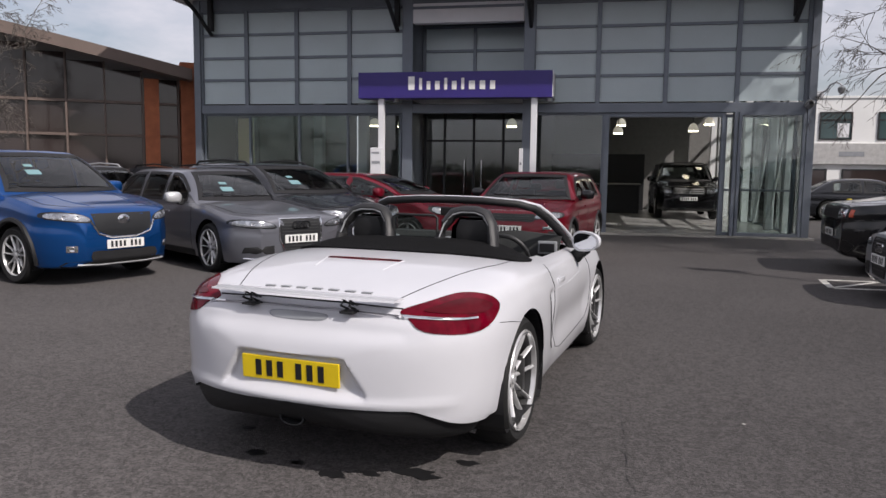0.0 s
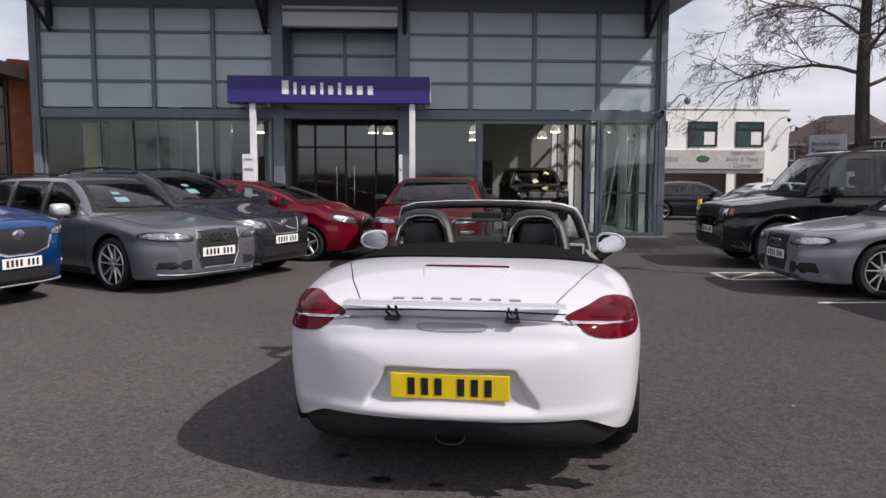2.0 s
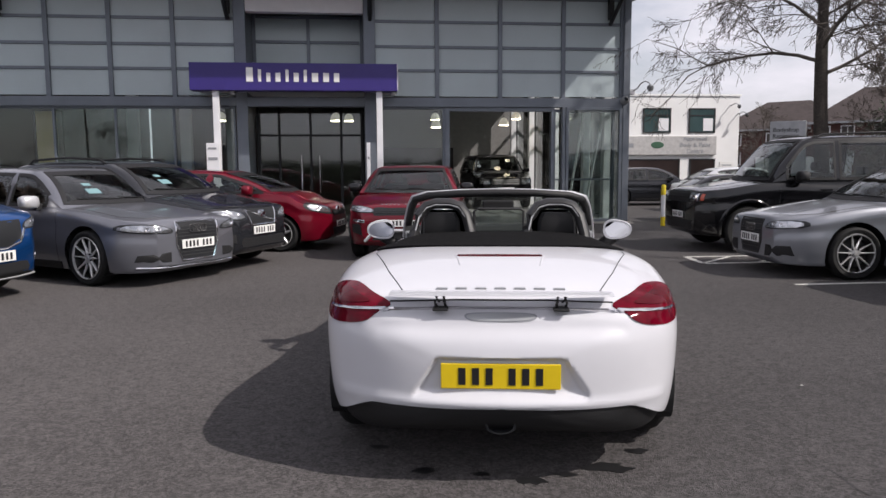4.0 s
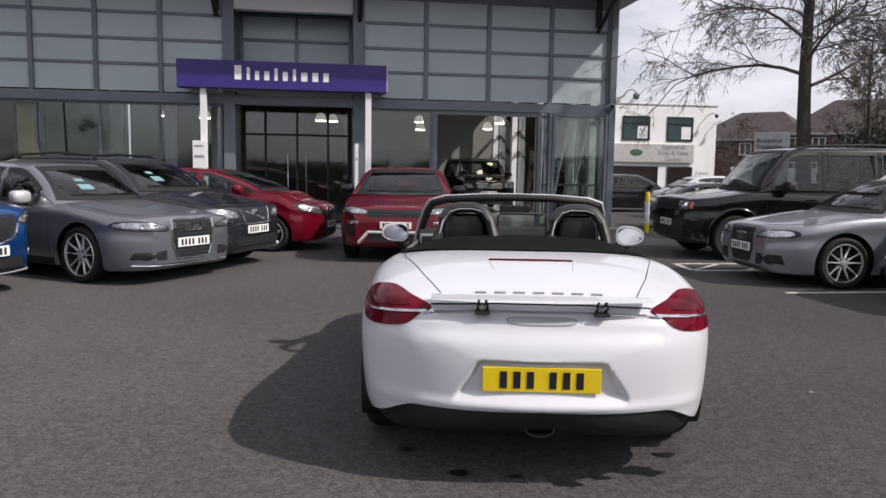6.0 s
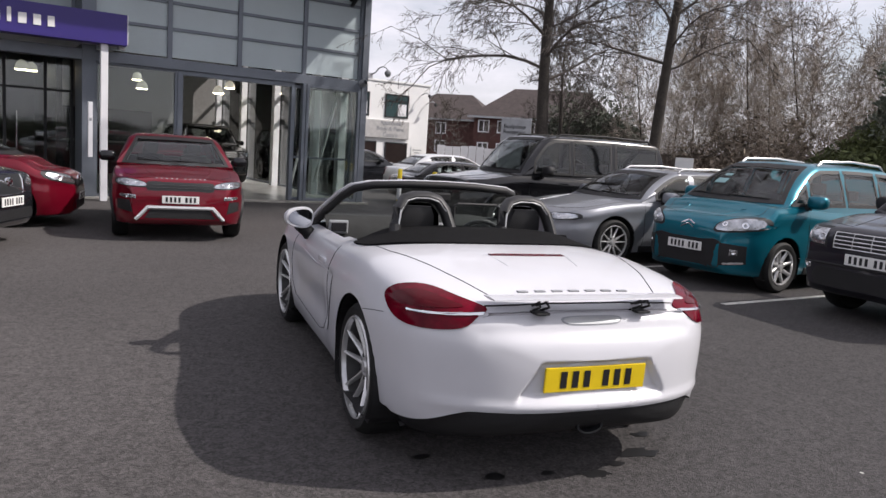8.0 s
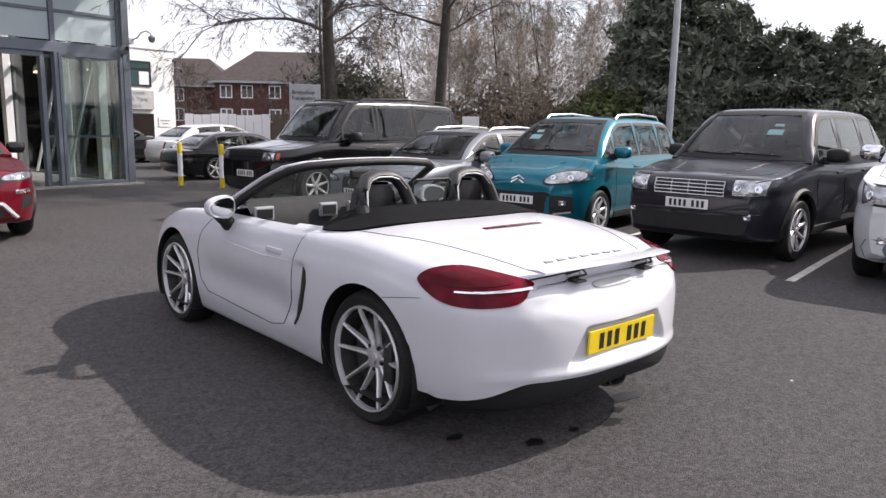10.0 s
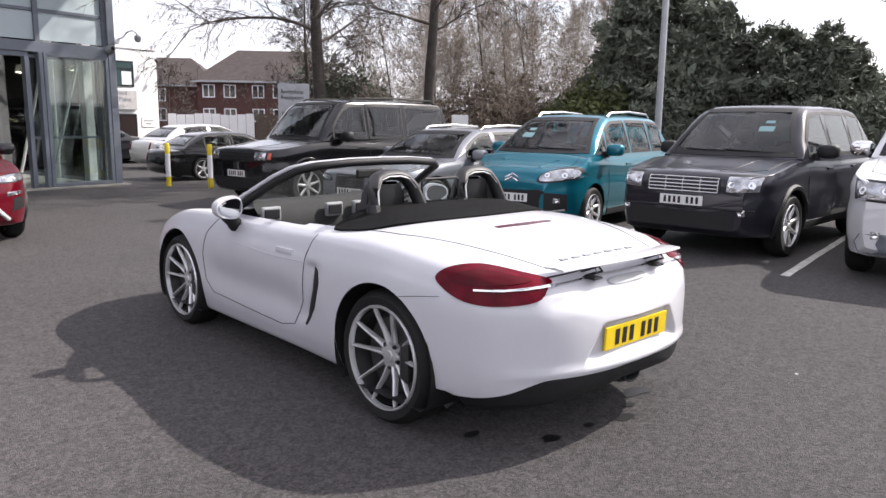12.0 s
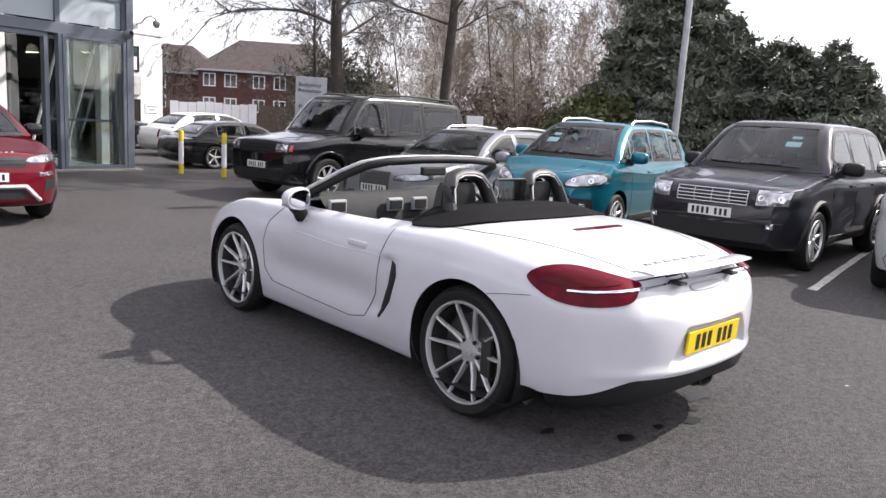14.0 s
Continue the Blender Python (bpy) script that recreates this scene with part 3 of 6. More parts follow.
cream = thing("display_panel", "cream display panel behind the shop window", "panel", F)
part("panel", boxes((-11.1, -10.62, 0.5, 0.56, 0.03, 2.8, 0.008)), material("cream_board", (0.74, 0.62, 0.36), 0.6, vary=0.06, scale=3), cream)
part("side_frame", boxes((-11.16, -11.1, 0.48, 0.58, 0.03, 2.8, 0.006)), M_DARK, cream)
part("side_frame", boxes((-10.62, -10.5, 0.48, 0.58, 0.03, 2.8, 0.006)), M_DARK, cream)
for u in (-9.2, -7.9, -6.75):
    structure("column", boxes((u - 0.13, u + 0.13, 1.5, 1.76, 0.03, 4.2, 0.01)), M_WHITEP, "pale inner column of the showroom", F)
glazed("window_1", -3.1, -1.42, 0.02, 0.04, 2.88)
structure("door_frame", boxes((-1.42, -1.3, -0.06, 0.1, 0.03, 2.88, 0.005), (1.24, 1.32, -0.06, 0.1, 0.03, 2.88, 0.005), (1.5, 1.58, -0.14, 0.02, 0.03, 2.88, 0.005), (-1.3, 1.24, -0.06, 0.1, 2.78, 2.88, 0.005)), M_GREY, "grey frame of the wide open showroom doorway", F)
glazed("door_1", 1.6, 3.04, -0.08, 0.04, 2.88, (), "sliding glass showroom door leaf", 0.07)
glazed("door_2", 1.3, 2.9, 0.07, 0.04, 2.84, (), "second sliding glass door leaf behind the first", 0.07, M_GREY, (1.1,))
glazed("window_2", -11.8, -6.4, 0.02, 0.04, 2.88, (-7.82, -9.13, -10.5))
glazed("door_3", -6.05, -3.4, 1.05, 0.03, 3.0, (-5.5, -4.72, -3.95), "dark glazed entrance doors under the canopy", 0.06, M_DARK, (2.25,))
for u in (-4.95, -4.5):
    structure("door_handle", tube(bmesh.new(), [(u, 0.93, 0.8), (u, 0.93, 1.75)], 0.018, 8), M_CHROME, "long chrome pull handle", F)

# canopy with fascia
can = thing("canopy", "deep purple fascia canopy on white posts over the entrance", "canopy", F)
part("fascia", boxes((-7.24, -2.62, -0.95, -0.55, 3.17, 3.78, 0.01)), M_PURPLE, can, "deep purple fascia board")
part("end_panel", boxes((-2.618, -2.6, -0.94, 0.0, 3.19, 3.77, 0.004)), M_WHITEP, can, "white end panel")
part("canopy_top", boxes((-7.2, -2.62, -0.55, 0.95, 3.2, 3.7, 0.01)), M_WHITEP, can, "white canopy soffit")
for u in (-6.7, -3.03):
    part("column", boxes((u - 0.07, u + 0.07, -0.86, -0.72, 0.0, 3.2, 0.012)), M_WHITEP, can)
for u in (-6.85, -3.2):
    part("spotlight", lathe(bmesh.new(), [(0.0, 3.1), (0.07, 3.1), (0.07, 3.17)], 14, False, Matrix.Translation((u + 0.5, -0.7, 0))), M_GALV, can)
x = -6.0
for w, h in ((0.15, 0.31), (0.07, 0.27), (0.09, 0.2), (0.11, 0.2), (0.07, 0.27), (0.11, 0.2), (0.07, 0.27), (0.14, 0.2), (0.13, 0.2), (0.12, 0.2)):
    part("white_mark", boxes((x, x + w, -0.965, -0.951, 3.36, 3.36 + h, 0.004)), M_WHITE, can)
    x += w + 0.112
for u, s in ((-6.78, 1), (-3.2, -1)):
    t = thing("info_stand", "white information panel on the canopy post", "sign", F)
    part("panel", boxes((u - 0.14, u + 0.14 if s > 0 else u - 0.06, -1.0, -0.88, 0.9, 2.0, 0.006)), M_WHITEP, t)
    for sp in (((u - 0.1, u + 0.08, -1.008, -1.001, 1.86, 1.9), (u - 0.1, u + 0.1, -1.008, -1.001, 1.62, 1.68)) if s > 0 else ((u - 0.12, u - 0.08, -1.008, -1.001, 1.62, 1.68),)):
        part("print_bar", boxes(sp), M_GREYINK, t)

# pendant lamps in the showroom
def pendant(x, y, z):
    t = thing("pendant_lamp", "glowing bell-shaped pendant lamp in the showroom", "lamp", pose(x, y, z), "showroom pendant lamps")
    part("shade", lathe(bmesh.new(), [(0.03, 0.17), (0.1, 0.13), (0.155, 0.03), (0.17, -0.07)], 20, False), M_SHADEGLOW, t, "", True)
    part("bulb", lathe(bmesh.new(), [(0.0, -0.1), (0.15, -0.1), (0.163, -0.07), (0.12, 0.01), (0.0, 0.025)], 20, False), M_LAMPGLOW, t, "glowing diffuser", True)
    part("flex", tube(bmesh.new(), [(0, 0, 0.18), (0, 0, 4.2 - z)], 0.01, 6), M_BLACKP, t)


for x, y, z in ((-2.15, 23.0, 3.2), (-2.0, 21.4, 2.85), (0.75, 23.0, 3.2), (0.3, 22.2, 2.95), (-4.9, 18.9, 2.95), (-5.0, 21.5, 3.1), (-8.0, 17.5, 2.9), (-9.5, 18.5, 3.0)):
    pendant(x, y, z)

roof_lamp = thing("ceiling_panel", "bright rooflight panel in the showroom ceiling", "light", F)
part("frame", boxes((-0.62, 0.72, 7.4, 8.5, 4.14, 4.198, 0.01)), M_WHITEP, roof_lamp)
part("diffuser", boxes((-0.55, 0.65, 7.47, 8.43, 4.125, 4.138)), glowing("panel_glow", (0.92, 0.96, 1.0), 2.0), roof_lamp)
dsk = thing("reception_desk", "dark reception desk along the showroom back", "desk", F)
part("body", boxes((-2.9, 0.0, 9.2, 9.9, 0.03, 1.05, 0.02)), M_DARK, dsk)
part("desk_top", boxes((-2.95, 0.05, 9.12, 9.95, 1.05, 1.1, 0.01)), M_INNER, dsk)

# cameras on the corner post
t = thing("security_camera", "white dome camera on a curved arm at the building corner", "camera", F)
part("wall_box", boxes((3.22, 3.36, -0.12, 0.02, 3.2, 3.34, 0.01)), M_WHITEP, t)
part("arm", tube(bmesh.new(), [(3.3, -0.1, 3.3), (3.38, -0.2, 3.34), (3.44, -0.28, 3.46), (3.54, -0.33, 3.51), (3.63, -0.36, 3.46), (3.65, -0.37, 3.4)], 0.02, 8), M_WHITEP, t, "", True)
part("dome", lathe(bmesh.new(), [(0.0, -0.12), (0.07, -0.09), (0.1, -0.02), (0.1, 0.05), (0.04, 0.1)], 16, False, Matrix.Translation((3.65, -0.37, 3.34)) @ Matrix.Scale(0.8, 4)), M_GALV, t, "grey camera dome", True)
t = thing("floodlight", "small round camera lamp on the corner post", "camera", F)
part("body", lathe(bmesh.new(), [(0.0, -0.1), (0.09, -0.1), (0.1, 0.05), (0.05, 0.12)], 16, False, Matrix.Translation((3.06, -0.2, 3.05)) @ Matrix.Rotation(radians(80), 4, "X")), M_GALV, t, "", True)

# bollards
def bollard(x, y, m=None):
    t = thing("bollard", "yellow and white striped steel bollard", "bollard", pose(x, y, 0), "bollards by the side road")
    for z0, z1, mt in ((0, 0.22, M_YELLOW), (0.22, 0.74, M_WHITEP), (0.74, 0.98, M_YELLOW)):
        part("band", lathe(bmesh.new(), [(0.0, z0), (0.055, z0), (0.055, z1 - (0.02 if z1 > 0.9 else 0)), (0.04, z1), (0.0, z1)], 16, False), mt, t, "", True)


bollard(4.0, 14.05)
bollard(4.52, 13.0)
bollard(5.0, 12.0)


# ---- cars ----
def hull(spec):
    """The lower body and cabin of a closed car, front axle at y = 0, nose towards +y."""
    W2, fo, wb, ro = spec["W"] / 2, spec["fo"], spec["wb"], spec["ro"]
    y1, y0 = fo, -(wb + ro)
    zh, zc, zb = spec["zh"], spec["zc"], spec["belt"]
    gr = spec.get("clear", 0.2)
    blunt = spec.get("blunt", 0.0)
    top = table([(y0, zb - 0.28), (y0 + 0.04, zb - 0.12), (y0 + 0.12, zb - 0.02), (y0 + 0.5, zb), (-wb * 0.5, zb - 0.01), (spec["ws"] - 0.1, zc + 0.025), (spec["ws"] + 0.2, zc + 0.012), (fo - 0.45, lerp(zc, zh, 0.7)), (fo - 0.17, zh), (fo - 0.07, zh - 0.05 + blunt * 0.03), (fo - 0.02, zh - 0.16 + blunt * 0.1), (fo, zh - 0.28 + blunt * 0.16)])
    low = table([(y0, gr + 0.2), (y0 + 0.1, gr + 0.08), (y0 + 0.4, gr), (fo - 0.5, gr), (fo - 0.1, gr + 0.02), (fo, gr + 0.1)])
    kf, kr = spec.get("kf", 0.42), 0.26
    d0 = 0.62

    def width(y):
        w = W2
        df, dr = y1 - y, y - y0
        if df < d0:
            w *= 1 - kf * ((d0 - df) / d0) ** 2.6
        if dr < 0.5:
            w *= 1 - kr * ((0.5 - dr) / 0.5) ** 2.6
        # a slight waist between the wheels
        for c in (0, -wb):
            w *= 1 + 0.012 * math.exp(-((y - c) / 0.4) ** 2) - 0.006
        return w

    def ring(y):
        w, b, t = width(y), low(y), top(y)
        s = min(t - 0.012, max(lerp(b, t, 0.9), t - 0.045))
        mid = lerp(b, s, 0.5)
        ctrl = [(0, b), (w * 0.84, b), (w * 0.965, b + 0.09 * (s - b) / 0.6), (w, mid), (w * 0.985, lerp(mid, s, 0.45)), (w * 0.992, lerp(mid, s, 0.72)), (w * 0.955, s - 0.012), (w * 0.90, s + 0.006), (w * 0.5, t - 0.006), (0, t)]
        return section(ctrl, [2, 3, 5, 4, 3, 4, 3, 4, 3])
    ys = sorted(set([y0, y0 + 0.015, y0 + 0.04, y0 + 0.08] + [y0 + 0.12 + i * (y1 - y0 - 0.24) / 100 for i in range(101)] + [y1 - 0.08, y1 - 0.04, y1 - 0.015, y1]))
    bm = body_loft(ys, ring)
    # cabin
    ws, rf, rr, rb, zr = spec["ws"], spec["rf"], spec["rr"], spec["rb"], spec["H"]
    ztop = table([(rb, zb), (lerp(rb, rr, 0.5), lerp(zb, zr, 0.55)), (rr, zr - 0.045), (rr + 0.25, zr - 0.015), (lerp(rr, rf, 0.5), zr), (rf - 0.15, zr - 0.02), (rf, zr - 0.06), (lerp(rf, ws, 0.55), lerp(zr, zc, 0.52)), (ws, zc)])
    wbelt, wroof = W2 * 0.925, W2 * spec.get("tumble", 0.70)

    def side(z):
        u = min(1, max(0, (z - zb) / (zr - zb)))
        return lerp(wbelt, wroof, u ** 1.15)

    def ring2(y):
        t = max(ztop(y), zb + 0.004)
        h = t - zb
        c = min(0.10, h * 0.35)
        pts = [(0, zb - 0.06), (wbelt * 0.9, zb - 0.06), (wbelt, zb - 0.02), (side(zb + h * 0.4), zb + h * 0.4), (side(t - c), t - c), (side(t) - 0.07, t - 0.022), (side(t) * 0.55, t - 0.004), (0, t)]
        return section(pts, [1, 2, 6, 8, 6, 7, 8])
    n2 = 84
    bm2 = body_loft([rb + (ws - rb) * i / n2 for i in range(n2 + 1)], ring2)
    for v in bm2.verts:
        bow = 0.16 * (1 - min(1, (v.co.x / wbelt) ** 2))
        if v.co.y > rf:
            v.co.y += bow * (v.co.y - rf) / (ws - rf)
        if v.co.y < rr:
            v.co.y -= bow * 0.5 * (rr - v.co.y) / (rr - rb)
    return bm, bm2, ztop, side


def within(p, poly):
    """Whether a pair lies inside a closed outline."""
    x, y = p
    inside = False
    for (a, b), (c, d) in zip(poly, poly[1:] + poly[:1]):
        if (b > y) != (d > y) and x < (c - a) * (y - b) / (d - b) + a:
            inside = not inside
    return inside


def rim_mesh(bvh, d, outline, inset, outset, lift, sub=2):
    """A flat border along an outline, thrown on to a body along d."""
    d = Vector(d).normalized()
    up = Vector((0, 0, 1))
    rt = d.cross(up).normalized()
    pts = []
    for (a, b), (c, e) in zip(outline, outline[1:] + outline[:1]):
        for k in range(sub):
            pts.append(Vector((lerp(a, c, k / sub), lerp(b, e, k / sub))))
    n = len(pts)
    turn = sum(p.x * q.y - q.x * p.y for p, q in zip(pts, pts[1:] + pts[:1]))
    bm = bmesh.new()
    rows = []
    for i, p in enumerate(pts):
        along = (pts[(i + 1) % n] - p).normalized() + (p - pts[i - 1]).normalized()
        side = Vector((-along.y, along.x)).normalized() * (1 if turn > 0 else -1)
        row = []
        for off, hgt in ((-outset, -0.004), (-outset, lift), (inset * 0.5, lift), (inset, lift), (inset, -0.01)):
            q = p + side * off
            h, nrm, _, _ = bvh.ray_cast(rt * q.x + up * q.y - d * 6, d)
            if h is None:
                h, nrm, _, _ = bvh.find_nearest(rt * q.x + up * q.y - d * 1.5)
            if nrm.dot(d) > 0:
                nrm = -nrm
            row.append(bm.verts.new(h + nrm * hgt))
        rows.append(row)
    for i in range(n):
        a, b = rows[i], rows[(i + 1) % n]
        for j in range(4):
            bm.faces.new((a[j], a[j + 1], b[j + 1], b[j]))
    return bm


def cabin(t, spec):
    """Lining, seats, dashboard and steering wheel seen through the glass."""
    W2, zb, zc, ws, rf, rr, rb = spec["W"] / 2, spec["belt"], spec["zc"], spec["ws"], spec["rf"], spec["rr"], spec["rb"]
    w, z0 = W2 * 0.82, zb - 0.45
    part("cabin_lining", boxes((-w, w, rb + 0.25, ws - 0.05, z0 - 0.03, z0), (-w, -w + 0.03, rb + 0.25, ws - 0.1, z0, zb - 0.01), (w - 0.03, w, rb + 0.25, ws - 0.1, z0, zb - 0.01), (-w, w, rb + 0.22, rb + 0.27, z0, zb - 0.02)), M_SEAT, t, "dark cabin lining")
    part("dashboard", boxes((-w, w, ws - 0.5, ws - 0.08, z0 + 0.1, zc - 0.03, 0.06)), M_BLACKP, t)
    sw = bmesh.new()
    lathe(sw, [(0.17 + 0.016 * math.cos(a * math.pi / 3), 0.016 * math.sin(a * math.pi / 3)) for a in range(7)], 20, False, pose(0.36, ws - 0.6, zc - 0.02, -65, 0, 0))
    part("steering_wheel", sw, M_BLACKP, t, "", True)
    front = min(ws - 1.25, rf - 0.2)
    for x in (-0.36, 0.36):
        part("front_seat", boxes((x - 0.25, x + 0.25, front, front + 0.5, z0, z0 + 0.2, 0.05), (x - 0.23, x + 0.23, front - 0.14, front, z0 + 0.1, zb + 0.14, 0.05), (x - 0.12, x + 0.12, front - 0.15, front - 0.05, zb + 0.17, zb + 0.33, 0.04)), M_SEAT, t, "", True)
    back = max(front - 0.85, rb + 0.45)
    part("rear_seat", boxes((-w + 0.05, w - 0.05, back, back + 0.45, z0, z0 + 0.2, 0.05), (-w + 0.05, w - 0.05, back - 0.13, back, z0 + 0.1, zb + 0.08, 0.05), (-0.48, -0.24, back - 0.13, back - 0.04, zb + 0.1, zb + 0.24, 0.03), (0.24, 0.48, back - 0.13, back - 0.04, zb + 0.1, zb + 0.24, 0.03)), M_SEAT, t, "", True)


def car(name, label, spec, m):
    """A parked car built from its measures; m stands on the ground under the front axle, nose towards +y."""
    t = thing(name, label, "car", m)
    W2, fo, wb, ro = spec["W"] / 2, spec["fo"], spec["wb"], spec["ro"]
    pm = spec["paint"]
    bm, bm2, ztop, side = hull(spec)
    bm.normal_update()
    bm2.normal_update()
    bvh, bvh2 = BVHTree.FromBMesh(bm), BVHTree.FromBMesh(bm2)
    R = spec["R"]
    zb, zr = spec["belt"], spec["H"]
    # openings of the glasshouse
    zc, k = spec["zc"], spec.get("pillar", 0.045)
    wbl, wr = W2 * 0.925, W2 * spec.get("tumble", 0.70)
    zt, zt2 = zr - 0.075, zr - 0.12
    ws_out = [(-wbl + k + 0.03, zc + 0.03), (0, zc + 0.02), (wbl - k - 0.03, zc + 0.03), (wr - k - 0.02, zt), (0, zt + 0.015), (-wr + k + 0.02, zt)]
    rear_out = [(-wbl + 0.14, zb + 0.08), (wbl - 0.14, zb + 0.08), (wr - 0.1, zt2), (-wr + 0.1, zt2)]
    side_outs = []
    for ya, yb in spec["win"]:
        bot = [(lerp(ya, yb, i / 7), zb + 0.035) for i in range(8)]
        side_outs.append(bot + [(lerp(yb, ya, i / 7), max(zb + 0.047, ztop(lerp(yb, ya, i / 7)) - spec.get("head", 0.1))) for i in range(8)])
    gone = []
    for f in bm2.faces:
        c = f.calc_center_median()
        if abs(f.normal.z) > 0.9 and c.z < zb - 0.03:
            gone.append(f)
        elif abs(f.normal.x) > 0.45:
            if any(all(within((v.co.y, v.co.z), o) for v in f.verts) for o in side_outs):
                gone.append(f)
        elif c.y > spec["rf"] - 0.03 and all(within((v.co.x, v.co.z), ws_out) for v in f.verts):
            gone.append(f)
        elif c.y < spec["rr"] + 0.03 and all(within((v.co.x, v.co.z), rear_out) for v in f.verts):
            gone.append(f)
    bmesh.ops.delete(bm2, geom=gone, context="FACES")
    gone = [f for f in bm.faces if (lambda c: abs(c.x) < wbl * 0.88 and spec["rb"] + 0.3 < c.y < spec["ws"] - 0.12 and c.z > zb - 0.12)(f.calc_center_median())]
    bmesh.ops.delete(bm, geom=gone, context="FACES")
    cut_arches(bm, [(0, R), (-wb, R)], R + 0.055, W2 * 0.6)
    body = part("body", bm, pm, t, "", True)
    part("roof", bm2, spec.get("roof", pm), t, "", True)
    for y in (0, -wb):
        for s in (1, -1):
            ar = bmesh.new()
            lathe(ar, [(R + 0.06, W2 * 0.955), (R + 0.06, W2 - 0.36), (0.0, W2 - 0.36)], 28, True, Matrix.Translation((0, y, R)) @ Matrix.Diagonal((s, 1, 1, 1)))
            for v in list(ar.verts):
                if v.co.z < spec.get("clear", 0.2) - 0.02:
                    v.co.z = spec.get("clear", 0.2) - 0.02
            part("wheel_arch", ar, M_BLACKP, t)
            wheel(t, s * (W2 - 0.125), y, R, 0.22, R * spec.get("rim", 0.67), spec.get("spokes", 5), s, spec.get("twin", False), spec.get("rimmat"), 0.3 + y)
            if spec.get("clad"):
                ring = []
                for k in range(25):
                    a = radians(-12 + 204 * k / 24)
                    ring.append((math.cos(a), math.sin(a)))
                tb = bmesh.new()
                pts = []
                for c, sn in ring:
                    yy, zz = y + c * (R + 0.085), R + sn * (R + 0.085)
                    p, nn, _, _ = bvh.ray_cast(Vector((s * 3, yy, zz)), Vector((-s, 0, 0)))
                    if p is not None:
                        pts.append(p)
                if len(pts) > 3:
                    tube(tb, pts, 0.034, 6)
                    part("arch_trim", tb, spec["clad"], t, "", True)
    # glass and its black surrounds
    for o in side_outs:
        for s in (1, -1):
            out = [(y * s, z) for y, z in o]
            part("window_surround", rim_mesh(bvh2, (-s, 0, 0), out, 0.032, 0.012, 0.006), M_BLACKP, t, "", True)
            part("side_window", patch_mesh(bvh2, (-s, 0, 0), out, 0.004, 0.002, 5, sub=2), M_PANE, t, "clear side window", True).visible_shadow = False
    part("screen_surround", rim_mesh(bvh2, (0, -1, 0), ws_out, 0.045, 0.008, 0.007, 6), M_BLACKP, t, "", True)
    part("windscreen", patch_mesh(bvh2, (0, -1, 0), ws_out, 0.004, 0.002, 5), M_PANE, t, "reflecting glass windscreen", True).visible_shadow = False
    part("rear_surround", rim_mesh(bvh2, (0, 1, 0), rear_out, 0.045, 0.008, 0.007, 6), M_BLACKP, t, "", True)
    part("rear_window", patch_mesh(bvh2, (0, 1, 0), rear_out, 0.004, 0.002, 5), M_PANE, t, "", True).visible_shadow = False
    cabin(t, spec)
    # front details
    for nm, mat, outl, mir in spec["front"]:
        pts = [(-x, z) for x, z in outl]
        for sg in ((False, True) if mir else (False,)):
            if nm == "headlamp":
                mx, mz = sum(q[0] for q in pts) / len(pts), sum(q[1] for q in pts) / len(pts)
                house_ = part("headlamp", patch_mesh(bvh, (0, -1, 0), pts, 0.005, 0.02, 4, sg, sub=3), M_DARK, t, "", True)
                piece = part("lens", patch_mesh(bvh, (0, -1, 0), [(mx + (a - mx) * 0.88, mz + (b - mz) * 0.76) for a, b in pts], 0.009, 0.006, 4, sg, sub=3), mat, house_, "clear faceted lens", True)
            else:
                piece = part(nm, patch_mesh(bvh, (0, -1, 0), pts, 0.006, 0.02, 4, sg, sub=3), mat, t, "", True)
            if nm in ("headlamp", "fog_lamp"):
                xs, zs = [q[0] for q in outl], [q[1] for q in outl]
                h = (max(zs) - min(zs))
                cx, cz = (min(xs) + max(xs)) / 2, (min(zs) + max(zs)) / 2
                spots = ((cx - h * 0.5, 0.17), (cx + h * 0.4, 0.2)) if nm == "headlamp" else ((cx, 0.4),)
                for px_, k_ in spots:
                    p, nn, _, _ = bvh.ray_cast(Vector((px_ * (-1 if sg else 1), 5, cz)), Vector((0, -1, 0)))
                    if p is None:
                        continue
                    if nn.y < 0:
                        nn = -nn
                    rb_ = bmesh.new()
                    lathe(rb_, [(0.0, 0.0), (h * k_ * 0.5, 0.001), (h * k_ * 0.9, 0.006), (h * k_, 0.004), (h * k_ * 1.05, -0.008)], 16, True)
                    rf_ = part("reflector", rb_, M_CHROME, house_ if nm == "headlamp" else piece, "bright lamp reflector", True)
                    rf_.matrix_basis = Matrix.Translation(p + nn * 0.007) @ nn.to_track_quat("X", "Z").to_matrix().to_4x4()
    for nm, mat, pts3, rad, mir in spec.get("bars", ()):
        for sg in ((1, -1) if mir else (1,)):
            tb = bmesh.new()
            res = []
            for a, b in zip(pts3, pts3[1:]):
                for i in range(5):
                    x, z = lerp(a[0], b[0], i / 4), lerp(a[1], b[1], i / 4)
                    p, nn, _, _ = bvh.ray_cast(Vector((x * sg, 5, z)), Vector((0, -1, 0)))
                    if p is not None:
                        res.append(p + Vector((0, 0.006, 0)))
            if len(res) > 1:
                tube(tb, res, rad, 6)
                part(nm, tb, mat, t, "", True)
